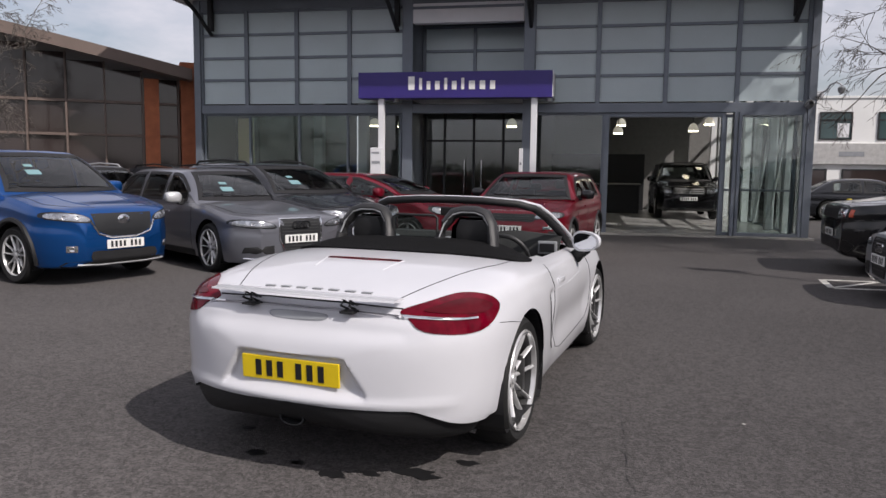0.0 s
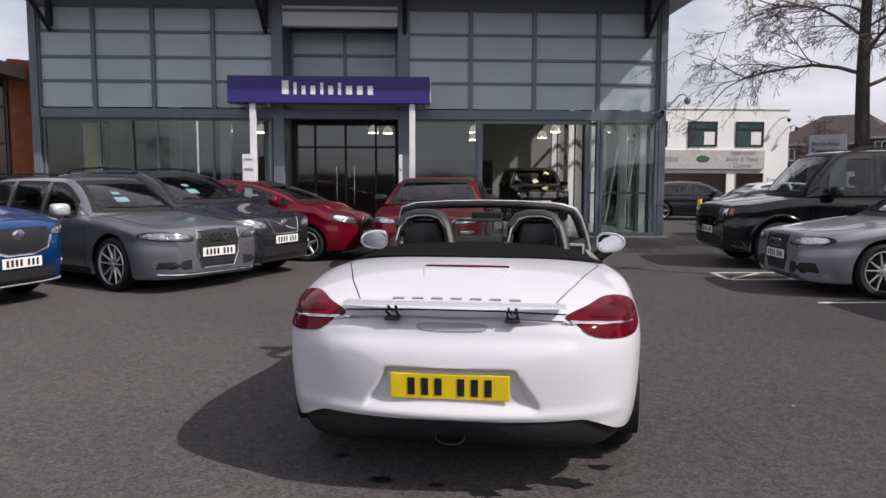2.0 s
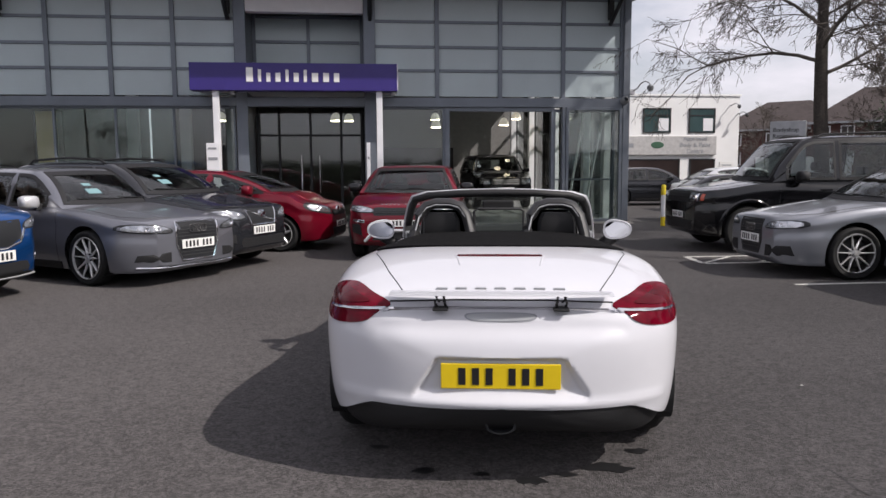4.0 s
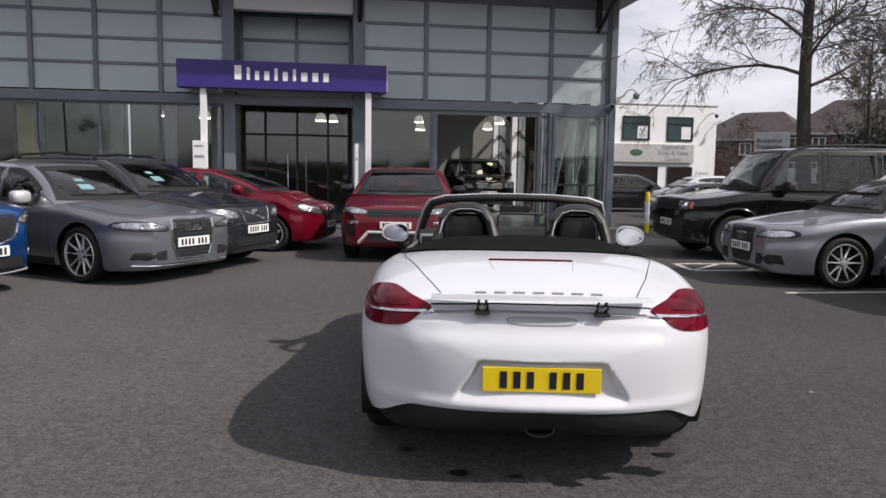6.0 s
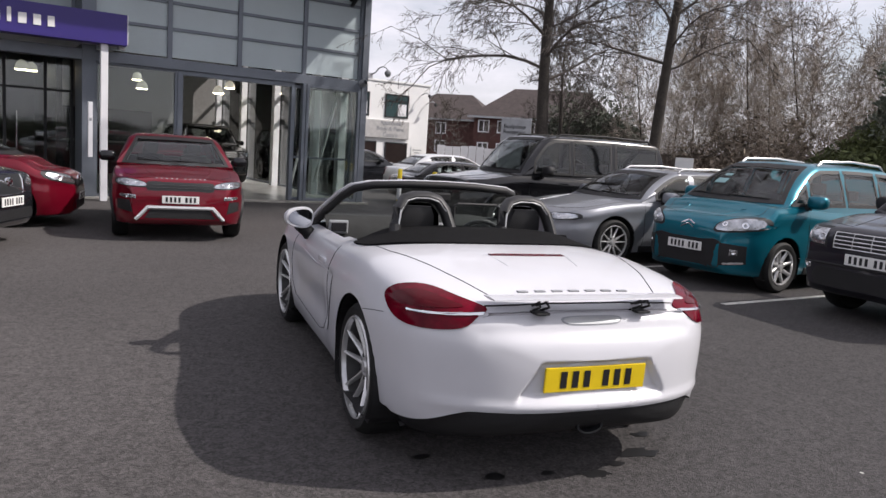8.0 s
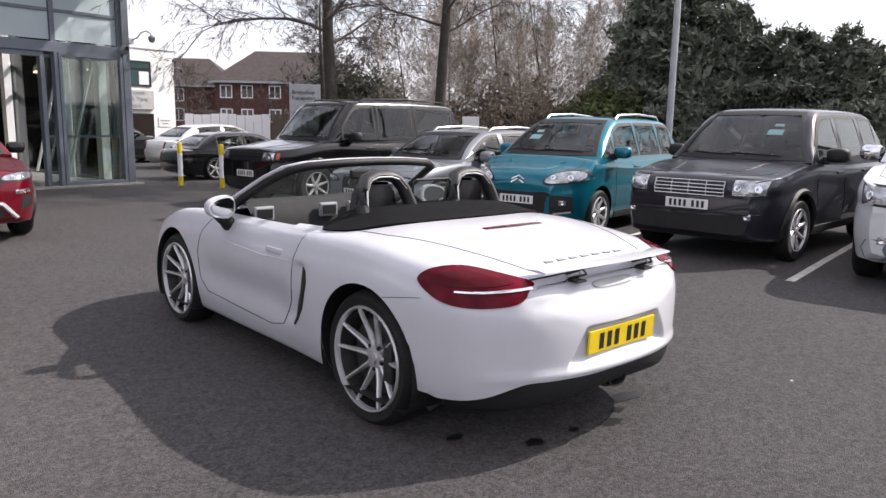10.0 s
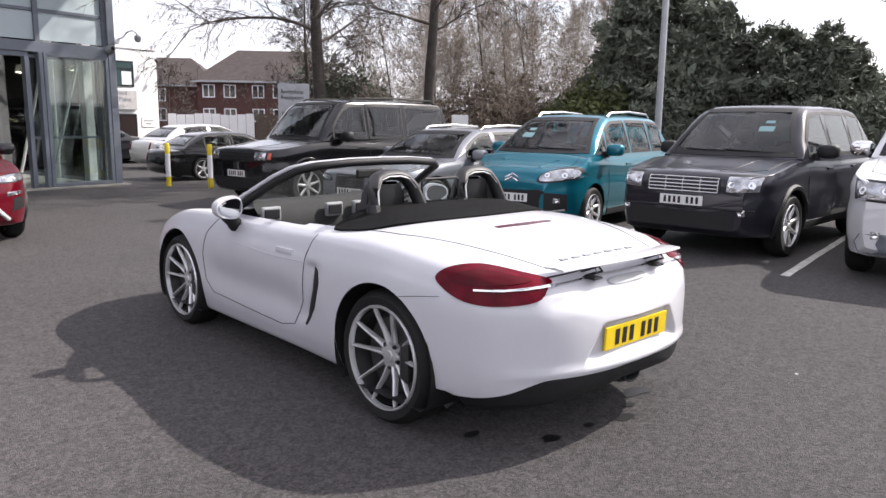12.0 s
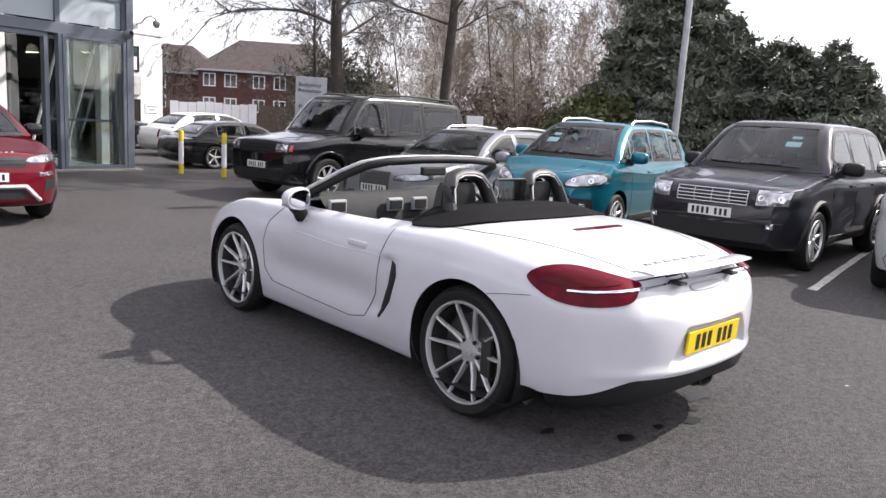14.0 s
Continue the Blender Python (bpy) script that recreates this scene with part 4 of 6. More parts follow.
    # shut lines, handles, sills
    for s in (1, -1):
        ws_, fo_ = spec["ws"], spec["fo"]
        part("bonnet_seam", seam_mesh(bvh, (0, 0, -1), [(s * W2 * 0.83, ws_ + 0.12), (s * W2 * 0.80, fo_ - 0.5), (s * W2 * 0.62, fo_ - 0.24), (s * W2 * 0.34, fo_ - 0.13)], 0.0035), M_INK, t)
        part("bonnet_crease", seam_mesh(bvh, (0, 0, -1), [(s * W2 * 0.52, ws_ + 0.3), (s * W2 * 0.45, fo_ - 0.5), (s * W2 * 0.36, fo_ - 0.2)], 0.011, lift=-0.004), pm, t, "", True)
        for yl in spec.get("seams", ()):
            part("door_seam", seam_mesh(bvh, (-s, 0, 0), [(yl * s, zb - 0.03), (yl * s, spec.get("clear", 0.2) + 0.13)], 0.004), M_INK, t)
        for yh in spec.get("handles", ()):
            p, nn, _, _ = bvh.ray_cast(Vector((s * 3, yh, zb - 0.13)), Vector((-s, 0, 0)))
            if p is not None:
                part("door_handle", boxes((p.x - 0.02, p.x + 0.02, yh - 0.1, yh + 0.1, zb - 0.145, zb - 0.115, 0.01)), spec.get("handle", pm), t)
        sill = [(-0.5 * s, spec.get("clear", 0.2) + 0.03), (-(wb - 0.5) * s, spec.get("clear", 0.2) + 0.03), (-(wb - 0.5) * s, spec.get("clear", 0.2) + 0.12), (-0.5 * s, spec.get("clear", 0.2) + 0.12)]
        part("sill", patch_mesh(bvh, (-s, 0, 0), sill, 0.01, 0.01, 2, sub=4), spec.get("clad", M_BLACKP), t, "", True)
        # door mirrors
        ym = spec["ws"] - 0.42
        mm = bmesh.new()
        bmesh.ops.create_uvsphere(mm, u_segments=16, v_segments=10, radius=1.0)
        for v in mm.verts:
            v.co = Vector([math.copysign(abs(c) ** 0.62, c) for c in v.co])
        bmesh.ops.transform(mm, matrix=pose(s * (W2 + 0.08), ym, zb + 0.09) @ Matrix.Diagonal((0.125, 0.085, 0.085, 1)), verts=mm.verts)
        mr = part("door_mirror", mm, spec.get("mirror", pm), t, "", True)
        part("mirror_glass", boxes((s * (W2 + 0.08) - 0.095, s * (W2 + 0.08) + 0.095, ym - 0.078, ym - 0.07, zb + 0.03, zb + 0.15, 0.003)), M_CHROME, mr)
        part("mirror_foot", boxes((s * (W2 - 0.06) - 0.05, s * (W2 - 0.06) + 0.07, ym - 0.04, ym + 0.04, zb - 0.02, zb + 0.07, 0.015)), M_BLACKP, mr)
        if spec.get("rails"):
            rl = bmesh.new()
            yf, yr = spec["rf"] - 0.2, spec["rr"] + 0.15
            x = s * (side(zr) - 0.03)
            pts = [(x, yf, zr - 0.05), (x, yf - 0.1, zr + 0.01), (x, lerp(yf, yr, 0.5), zr + 0.04), (x, yr + 0.1, zr + 0.01), (x, yr, zr - 0.06)]
            tube(rl, pts, 0.018, 8)
            part("roof_rail", rl, spec["rails"], t, "", True)
        # rear lamps
        part("rear_lamp", patch_mesh(bvh, (0, 1, 0), [(W2 * 0.62, zb - 0.32), (W2 * 0.72, zb - 0.32), (W2 * 0.72, zb - 0.08), (W2 * 0.62, zb - 0.08)], 0.006, 0.02, 3, s < 0), M_REDLENS, t, "", True)
    # plate
    zp = spec["plate"]
    p, nn, _, _ = bvh.ray_cast(Vector((0, 5, zp)), Vector((0, -1, 0)))
    number_plate(t, Matrix.Translation((0, p.y + 0.02, zp)) @ pose(0, 0, 0, 0, 0, 180), M_PLATEW)
    if spec.get("badge"):
        zg = spec["badge"]
        p, nn, _, _ = bvh.ray_cast(Vector((0, 5, zg)), Vector((0, -1, 0)))
        bd = bmesh.new()
        if spec.get("rings"):
            for k in range(4):
                lathe(bd, [(0.043, -0.006), (0.055, -0.006), (0.055, 0.006), (0.043, 0.006), (0.043, -0.006)], 18, True, Matrix.Translation((-0.09 + k * 0.06, p.y + 0.015, zg)) @ Matrix.Rotation(radians(90), 4, "Z"))
        else:
            lathe(bd, [(0.0, 0.012), (0.05, 0.01), (0.07, 0.0), (0.07, -0.02)], 20, True, Matrix.Translation((0, p.y + 0.012, zg)) @ Matrix.Rotation(radians(90), 4, "Z") @ Matrix.Diagonal((1, 1.25, 0.9, 1)))
        part("badge", bd, M_CHROME, t, "chrome badge", True)
    # wipers and price card
    zw = zc + 0.07
    for x0, x1 in ((-0.55, 0.05), (0.0, 0.6)):
        part("wiper", seam_mesh(bvh2, (0, -1, 0), [(-x0, zw), (-x1, zw + 0.02)], 0.007, lift=0.012), M_INK, t)
    if spec.get("card"):
        sx = spec["card"]
        part("price_card", patch_mesh(bvh2, (0, -1, 0), [(-sx - 0.09, zr - 0.35), (-sx + 0.09, zr - 0.35), (-sx + 0.09, zr - 0.29), (-sx - 0.09, zr - 0.29)], 0.007, 0.002, 2), M_STICKER, t, "pale blue price card behind the screen")
        part("sticker", patch_mesh(bvh2, (0, -1, 0), [(-sx - 0.05, zr - 0.25), (-sx + 0.06, zr - 0.25), (-sx + 0.06, zr - 0.22), (-sx - 0.05, zr - 0.22)], 0.007, 0.002, 2), M_STICKER, t, "small pale sticker")
    return t


def place(wx, wy, heading, side_wheel, W, s=1.0):
    """Pose of a car whose outer front wheel on one side (1: its right, -1: its left) touches the ground at wx, wy."""
    f = Vector((math.cos(radians(heading)), math.sin(radians(heading)), 0))
    r = Vector((f.y, -f.x, 0))
    c = Vector((wx, wy, 0)) - r * side_wheel * (W / 2 - 0.125)
    return Matrix.Translation(c) @ Matrix.Rotation(radians(heading - 90), 4, "Z") @ Matrix.Scale(s, 4)


P_BLUE = paint("blue_metallic", (0.006, 0.07, 0.26), 0.65, 0.3)
P_GREY = paint("grey_metallic", (0.18, 0.185, 0.21), 0.55, 0.3)
P_CHARCOAL = paint("charcoal_metallic", (0.017, 0.018, 0.022), 0.25, 0.25)
P_RED = paint("red_metallic", (0.15, 0.003, 0.014), 0.3, 0.28)
P_DEEPRED = paint("deep_red_metallic", (0.145, 0.002, 0.012), 0.35, 0.28)
P_BLACK = paint("black_paint", (0.005, 0.005, 0.006), 0.0, 0.2)
P_SILVER = paint("silver_metallic", (0.24, 0.25, 0.275), 0.5, 0.3)
P_TEAL = paint("teal_metallic", (0.004, 0.135, 0.19), 0.5, 0.28)
P_NAVY = paint("midnight_metallic", (0.02, 0.02, 0.028), 0.3, 0.28)
P_PEARL = paint("silver_white", (0.62, 0.63, 0.65), 0.25)

def lamp_shape(x0, x1, z0, z1, rise=0.05):
    return smooth_outline([(x0, z0 + rise * 0.3), (x1, z0 + rise), (x1 + 0.01, z1), (lerp(x0, x1, 0.5), z1), (x0, z0 + (z1 - z0) * 0.6)], 3)


def rect(x, z0, z1, k=1.0):
    return smooth_outline([(-x, z0), (-x * 0.5, z0), (x * 0.5, z0), (x, z0), (x * k, z1), (x * k * 0.5, z1), (-x * k * 0.5, z1), (-x * k, z1)], 2)


def slats(x, zs, rad=0.008, mat=None):
    return [("grille_slat", mat or M_CHROME, [(-x, z), (x, z)], rad, False) for z in zs]


car("suv", "blue compact SUV with alloy wheels and a price card", dict(L=4.54, W=1.84, H=1.69, wb=2.70, fo=0.92, ro=0.92, R=0.355, clear=0.21, zh=0.97, zc=1.1, belt=1.08, ws=0.03 - 0.35, rf=-1.05, rr=-2.95, rb=-3.45, paint=P_BLUE, plate=0.50, spokes=5, twin=True, rim=0.7, win=[(-0.62, -1.32), (-1.4, -2.35), (-2.45, -3.0)], badge=0.8, card=0.3, clad=M_BLACKP, seams=(-0.45, -1.38, -2.4), handles=(-1.15, -2.15), tumble=0.72,
    front=[("headlamp", M_CLEAR, lamp_shape(0.46, 0.84, 0.75, 0.90, 0.07), True), ("grille", M_DARK, [(-0.42, 0.88), (-0.38, 0.68), (-0.2, 0.6), (0.2, 0.6), (0.38, 0.68), (0.42, 0.88)], False), ("lower_grille", M_BLACKP, rect(0.44, 0.3, 0.42), False), ("fog_lamp", M_CLEAR, [(0.6, 0.42), (0.7, 0.42), (0.7, 0.5), (0.6, 0.5)], True), ("lower_bumper", M_BLACKP, rect(0.7, 0.22, 0.3), False)],
    bars=[("skid_trim", M_ALLOY, [(-0.6, 0.265), (-0.3, 0.25), (0.3, 0.25), (0.6, 0.265)], 0.014, False), ("grille_bar", M_CHROME, [(-0.44, 0.78), (-0.36, 0.64), (-0.18, 0.585), (0.18, 0.585), (0.36, 0.64), (0.44, 0.78)], 0.014, False)]), place(-6.39, 2.84, -10, 1, 1.84))

car("estate_car", "dark silver estate car with a price card in the screen", dict(W=1.874, H=1.46, wb=2.912, fo=0.93, ro=1.05, R=0.345, clear=0.16, zh=0.84, blunt=1.0, kf=0.34, zc=0.96, belt=0.93, ws=-0.5, rf=-1.2, rr=-3.2, rb=-3.85, paint=P_GREY, plate=0.50, spokes=5, twin=True, rim=0.74, win=[(-0.8, -1.6), (-1.68, -2.5), (-2.6, -3.4)], badge=0.69, rings=True, card=0.3, seams=(-0.55, -1.64, -2.55), handles=(-1.4, -2.35), mirror=M_ALLOY, head=0.08,
    front=[("headlamp", M_CLEAR, lamp_shape(0.42, 0.86, 0.63, 0.765, 0.05), True), ("grille", M_DARK, [(-0.33, 0.78), (-0.33, 0.5), (-0.25, 0.31), (0.25, 0.31), (0.33, 0.5), (0.33, 0.78)], False), ("lower_grille", M_BLACKP, [(0.42, 0.3), (0.8, 0.32), (0.78, 0.4), (0.42, 0.42)], True)],
    bars=[("grille_frame", M_CHROME, [(-0.335, 0.78), (-0.335, 0.5), (-0.25, 0.3), (0.25, 0.3), (0.335, 0.5), (0.335, 0.78), (-0.335, 0.78)], 0.012, False), ("lip", M_CHROME, [(-0.78, 0.25), (-0.4, 0.23), (0.4, 0.23), (0.78, 0.25)], 0.012, False)] + slats(0.3, (0.36, 0.4, 0.56, 0.6, 0.64, 0.68, 0.72), 0.004, M_DISC)), place(-4.98, 4.76, -25, 1, 1.874))

car("suv", "charcoal SUV with a chrome grille and a price card", dict(W=1.89, H=1.56, wb=2.774, fo=0.9, ro=0.95, R=0.36, clear=0.22, zh=0.91, zc=1.05, belt=1.03, ws=-0.42, rf=-1.15, rr=-3.0, rb=-3.6, paint=P_CHARCOAL, plate=0.56, win=[(-0.7, -1.45), (-1.53, -2.4), (-2.5, -3.1)], badge=0.78, card=0.3, clad=M_BLACKP, seams=(-0.5, -1.5), handles=(-1.25,), rails=M_BLACKP,
    front=[("headlamp", M_CLEAR, lamp_shape(0.42, 0.84, 0.70, 0.86), True), ("grille", M_DARK, [(-0.36, 0.86), (-0.28, 0.64), (0.28, 0.64), (0.36, 0.86)], False), ("lower_grille", M_BLACKP, rect(0.5, 0.34, 0.46), False), ("fog_lamp", M_BLACKP, [(0.58, 0.4), (0.78, 0.42), (0.76, 0.54), (0.6, 0.52)], True)],
    bars=[("grille_bar", M_CHROME, [(-0.34, 0.66), (0.34, 0.85)], 0.012, False), ("grille_frame", M_CHROME, [(-0.36, 0.86), (-0.28, 0.64), (0.28, 0.64), (0.36, 0.86)], 0.01, False)]), place(-3.98, 7.5, -17, -1, 1.89))

car("hatchback", "red hatchback with silver wheels", dict(W=1.72, H=1.41, wb=2.51, fo=0.83, ro=0.62, R=0.31, clear=0.17, zh=0.82, zc=1.0, belt=0.97, ws=-0.1, rf=-1.0, rr=-2.5, rb=-2.95, paint=P_RED, plate=0.45, win=[(-0.3, -1.25), (-1.33, -2.05), (-2.1, -2.5)], badge=0.7, seams=(-0.4, -1.3), handles=(-1.1,), head=0.08,
    front=[("headlamp", M_CLEAR, lamp_shape(0.46, 0.78, 0.60, 0.82, 0.1), True), ("grille", M_DARK, rect(0.36, 0.6, 0.7), False), ("lower_grille", M_BLACKP, rect(0.5, 0.26, 0.4), False)]), place(-3.68, 8.5, -3, 1, 1.72))

car("suv", "red compact SUV with a black grille and silver skid plate", dict(W=1.92, H=1.60, wb=2.66, fo=0.86, ro=0.84, R=0.36, clear=0.24, zh=0.96, zc=1.08, belt=1.1, ws=-0.38, rf=-1.0, rr=-2.9, rb=-3.3, paint=P_DEEPRED, plate=0.64, rim=0.73, win=[(-0.65, -1.45), (-1.52, -2.3), (-2.36, -2.9)], clad=M_BLACKP, seams=(-0.5, -1.48), handles=(-1.25,), mirror=P_BLACK, blunt=0.5, kf=0.3, tumble=0.7,
    front=[("headlamp", M_CLEAR, lamp_shape(0.48, 0.86, 0.80, 0.92, 0.03), True), ("grille", M_DARK, rect(0.46, 0.77, 0.89), False), ("lower_grille", M_BLACKP, [(-0.5, 0.36), (0.5, 0.36), (0.38, 0.54), (-0.38, 0.54)], False), ("fog_lamp", M_CLEAR, [(0.62, 0.64), (0.84, 0.66), (0.83, 0.7), (0.62, 0.7)], True), ("air_intake", M_BLACKP, [(0.66, 0.44), (0.86, 0.48), (0.86, 0.62), (0.7, 0.62)], True)],
    bars=[("skid_plate", M_ALLOY, [(-0.62, 0.34), (-0.46, 0.52), (0.46, 0.52), (0.62, 0.34)], 0.03, False)] + slats(0.44, (0.81, 0.85), 0.006, M_DISC) + [("bonnet_mark", M_ALLOY, [(x, 0.945), (x + 0.03, 0.945)], 0.008, False) for x in (-0.36, -0.29, -0.22, -0.15, -0.08, 0.04, 0.11, 0.18, 0.25, 0.32)]), place(-2.28, 7.9, -89, 1, 1.92, 0.92))

car("suv", "black boxy off-road SUV with silver wheels", dict(W=1.915, H=1.92, wb=2.885, fo=0.84, ro=1.08, R=0.385, clear=0.26, zh=1.06, zc=1.16, belt=1.16, ws=-0.38, rf=-0.95, rr=-3.6, rb=-3.85, paint=P_BLACK, plate=0.60, spokes=7, rim=0.64, win=[(-0.62, -1.42), (-1.5, -2.4), (-2.5, -3.55)], seams=(-0.5, -1.46, -2.45), handles=(-1.25, -2.25), blunt=0.9, kf=0.2, tumble=0.78, pillar=0.09, rails=M_BLACKP, clad=P_BLACK, mirror=M_BLACKP,
    front=[("headlamp", M_CLEAR, [(0.53, 0.82), (0.80, 0.83), (0.80, 0.99), (0.53, 1.0)], True), ("indicator", M_AMBER, [(0.805, 0.86), (0.835, 0.86), (0.835, 0.96), (0.805, 0.97)], True), ("grille", M_DARK, rect(0.5, 0.82, 1.0), False), ("bumper_panel", M_BLACKP, rect(0.8, 0.36, 0.52), False)],
    bars=slats(0.48, (0.86, 0.91, 0.96), 0.01, M_BLACKP)), place(4.1, 8.45, 185, -1, 1.915))

car("estate_car", "silver grey estate car with multi-spoke wheels", dict(W=1.826, H=1.43, wb=2.808, fo=0.92, ro=0.97, R=0.335, clear=0.16, zh=0.80, blunt=0.7, kf=0.33, zc=0.94, belt=0.92, ws=-0.5, rf=-1.2, rr=-3.1, rb=-3.7, paint=P_SILVER, plate=0.48, spokes=5, twin=True, rim=0.72, win=[(-0.8, -1.55), (-1.63, -2.45), (-2.55, -3.3)], badge=0.62, rings=True, seams=(-0.55, -1.6, -2.5), handles=(-1.35, -2.3), head=0.08, rails=M_ALLOY,
    front=[("headlamp", M_CLEAR, lamp_shape(0.42, 0.82, 0.61, 0.735, 0.04), True), ("grille", M_DARK, [(-0.3, 0.73), (-0.3, 0.46), (-0.22, 0.3), (0.22, 0.3), (0.3, 0.46), (0.3, 0.7)], False), ("lower_grille", M_BLACKP, [(0.4, 0.27), (0.78, 0.3), (0.76, 0.42), (0.42, 0.42)], True)],
    bars=[("grille_frame", M_DISC, [(-0.3, 0.73), (-0.3, 0.46), (-0.22, 0.29), (0.22, 0.29), (0.3, 0.46), (0.3, 0.73), (-0.3, 0.73)], 0.01, False)] + slats(0.28, (0.36, 0.4, 0.56, 0.6, 0.67, 0.7), 0.004, M_DISC)), place(4.42, 5.5, 186, -1, 1.826))

car("people_carrier", "teal compact people carrier with silver roof rails", dict(W=1.75, H=1.66, wb=2.54, fo=0.80, ro=0.72, R=0.325, clear=0.19, zh=0.93, zc=1.08, belt=1.06, ws=-0.02, rf=-0.75, rr=-2.75, rb=-3.1, paint=P_TEAL, plate=0.52, spokes=8, win=[(-0.12, -0.5), (-0.58, -1.35), (-1.43, -2.2), (-2.28, -2.78)], seams=(-0.48, -1.4), handles=(-1.2, -2.0), blunt=0.3, tumble=0.69, rails=M_ALLOY, card=0.35,
    front=[("headlamp", M_CLEAR, lamp_shape(0.42, 0.82, 0.70, 0.92, 0.08), True), ("lower_grille", M_BLACKP, rect(0.5, 0.3, 0.62), False), ("bumper_cheek", M_BLACKP, [(0.5, 0.32), (0.74, 0.36), (0.74, 0.58), (0.5, 0.6)], True), ("fog_lamp", M_CLEAR, [(0.6, 0.46), (0.67, 0.46), (0.67, 0.53), (0.6, 0.53)], True), ("cheek_trim", M_ALLOY, [(0.54, 0.335), (0.72, 0.36), (0.72, 0.385), (0.54, 0.36)], True)],
    bars=[("badge_chevron", M_CHROME, [(-0.1, z), (0, z + 0.05), (0.1, z)], 0.01, False) for z in (0.74, 0.785)]), place(5.46, 3.4, 191, -1, 1.75))

car("suv", "midnight grey off-road SUV with a silver mesh grille", dict(W=1.91, H=1.79, wb=2.66, fo=0.88, ro=0.95, R=0.365, clear=0.25, zh=1.0, zc=1.12, belt=1.12, ws=-0.35, rf=-0.95, rr=-2.95, rb=-3.3, paint=P_NAVY, plate=0.66, spokes=8, win=[(-0.6, -1.4), (-1.48, -2.3), (-2.38, -2.95)], seams=(-0.48, -1.44, -2.34), handles=(-1.22, -2.2), blunt=0.8, kf=0.24, tumble=0.66, clad=M_BLACKP, mirror=M_BLACKP, card=-0.35,
    front=[("headlamp", M_CLEAR, [(0.5, 0.75), (0.84, 0.77), (0.86, 0.97), (0.5, 0.97)], True), ("grille", M_DARK, rect(0.43, 0.76, 0.93), False), ("lower_grille", M_BLACKP, rect(0.6, 0.36, 0.54), False), ("fog_lamp", M_CLEAR, [(0.66, 0.52), (0.73, 0.52), (0.73, 0.59), (0.66, 0.59)], True)],
    bars=slats(0.42, (0.765, 0.805, 0.845, 0.885, 0.925), 0.007, M_ALLOY) + [("grille_post", M_ALLOY, [(x, 0.765), (x, 0.925)], 0.006, False) for x in (-0.42, -0.21, 0.0, 0.21, 0.42)] + [("bumper_bar", M_BLACKP, [(-0.8, 0.58), (-0.4, 0.585), (0.4, 0.585), (0.8, 0.58)], 0.012, False)]), place(5.72, 0.8, 183, -1, 1.91))

car("suv", "large silver white SUV with round twin headlamps", dict(W=1.955, H=1.84, wb=2.88, fo=0.9, ro=1.1, R=0.385, clear=0.26, zh=1.06, zc=1.18, belt=1.18, ws=-0.42, rf=-1.05, rr=-3.6, rb=-3.9, paint=P_PEARL, plate=0.66, win=[(-0.7, -1.5), (-1.58, -2.45), (-2.55, -3.5)], seams=(-0.5, -1.54, -2.5), blunt=0.85, kf=0.22, tumble=0.75, mirror=M_CHROME,
    front=[("headlamp", M_CLEAR, [(0.52, 0.8), (0.86, 0.82), (0.87, 1.02), (0.52, 1.0)], True), ("grille", M_DARK, rect(0.46, 0.76, 1.0), False), ("lower_bumper", M_GREY, rect(0.78, 0.32, 0.5), False), ("fog_lamp", M_CLEAR, [(0.6, 0.46), (0.68, 0.46), (0.68, 0.53), (0.6, 0.53)], True)],
    bars=slats(0.44, (0.82, 0.88, 0.94), 0.012, M_DISC)), place(5.5, -0.15, 190, 1, 1.955))

SALOON = dict(W=1.82, H=1.38, wb=2.7, fo=0.85, ro=1.0, R=0.33, clear=0.15, zh=0.76, zc=0.92, belt=0.9, ws=-0.5, rf=-1.15, rr=-2.5, rb=-3.3, paint=P_BLACK, plate=0.45, win=[(-0.8, -1.7), (-1.78, -2.6)], front=[("headlamp", M_CLEAR, lamp_shape(0.4, 0.8, 0.56, 0.68), True), ("grille", M_DARK, rect(0.3, 0.54, 0.68), False)], seams=(-0.6, -1.72), rim=0.74, tumble=0.66, head=0.08)
car("coupe", "black two-door coupe with bright five-spoke wheels", SALOON, place(7.75, 15.2, 2, 1, 1.82, 0.88))
car("saloon_car", "white saloon car parked behind the bollards", {**SALOON, "paint": P_PEARL}, place(9.5, 19.8, 5, 1, 1.82))
car("saloon_car", "dark saloon car beside the white building", {**SALOON, "paint": P_CHARCOAL}, place(7.2, 23.5, 5, 1, 1.82))
car("estate_car", "silver estate car parked behind the front row", {**SALOON, "paint": P_SILVER, "H": 1.5, "rr": -3.1, "rb": -3.6, "rails": M_ALLOY}, place(-9.6, 7.0, -14, 1, 1.82))
car("estate_car", "dark estate car parked behind the front row", {**SALOON, "paint": P_CHARCOAL, "H": 1.5, "rr": -3.1, "rb": -3.6, "rails": M_BLACKP}, place(-9.2, 9.6, -14, 1, 1.82))
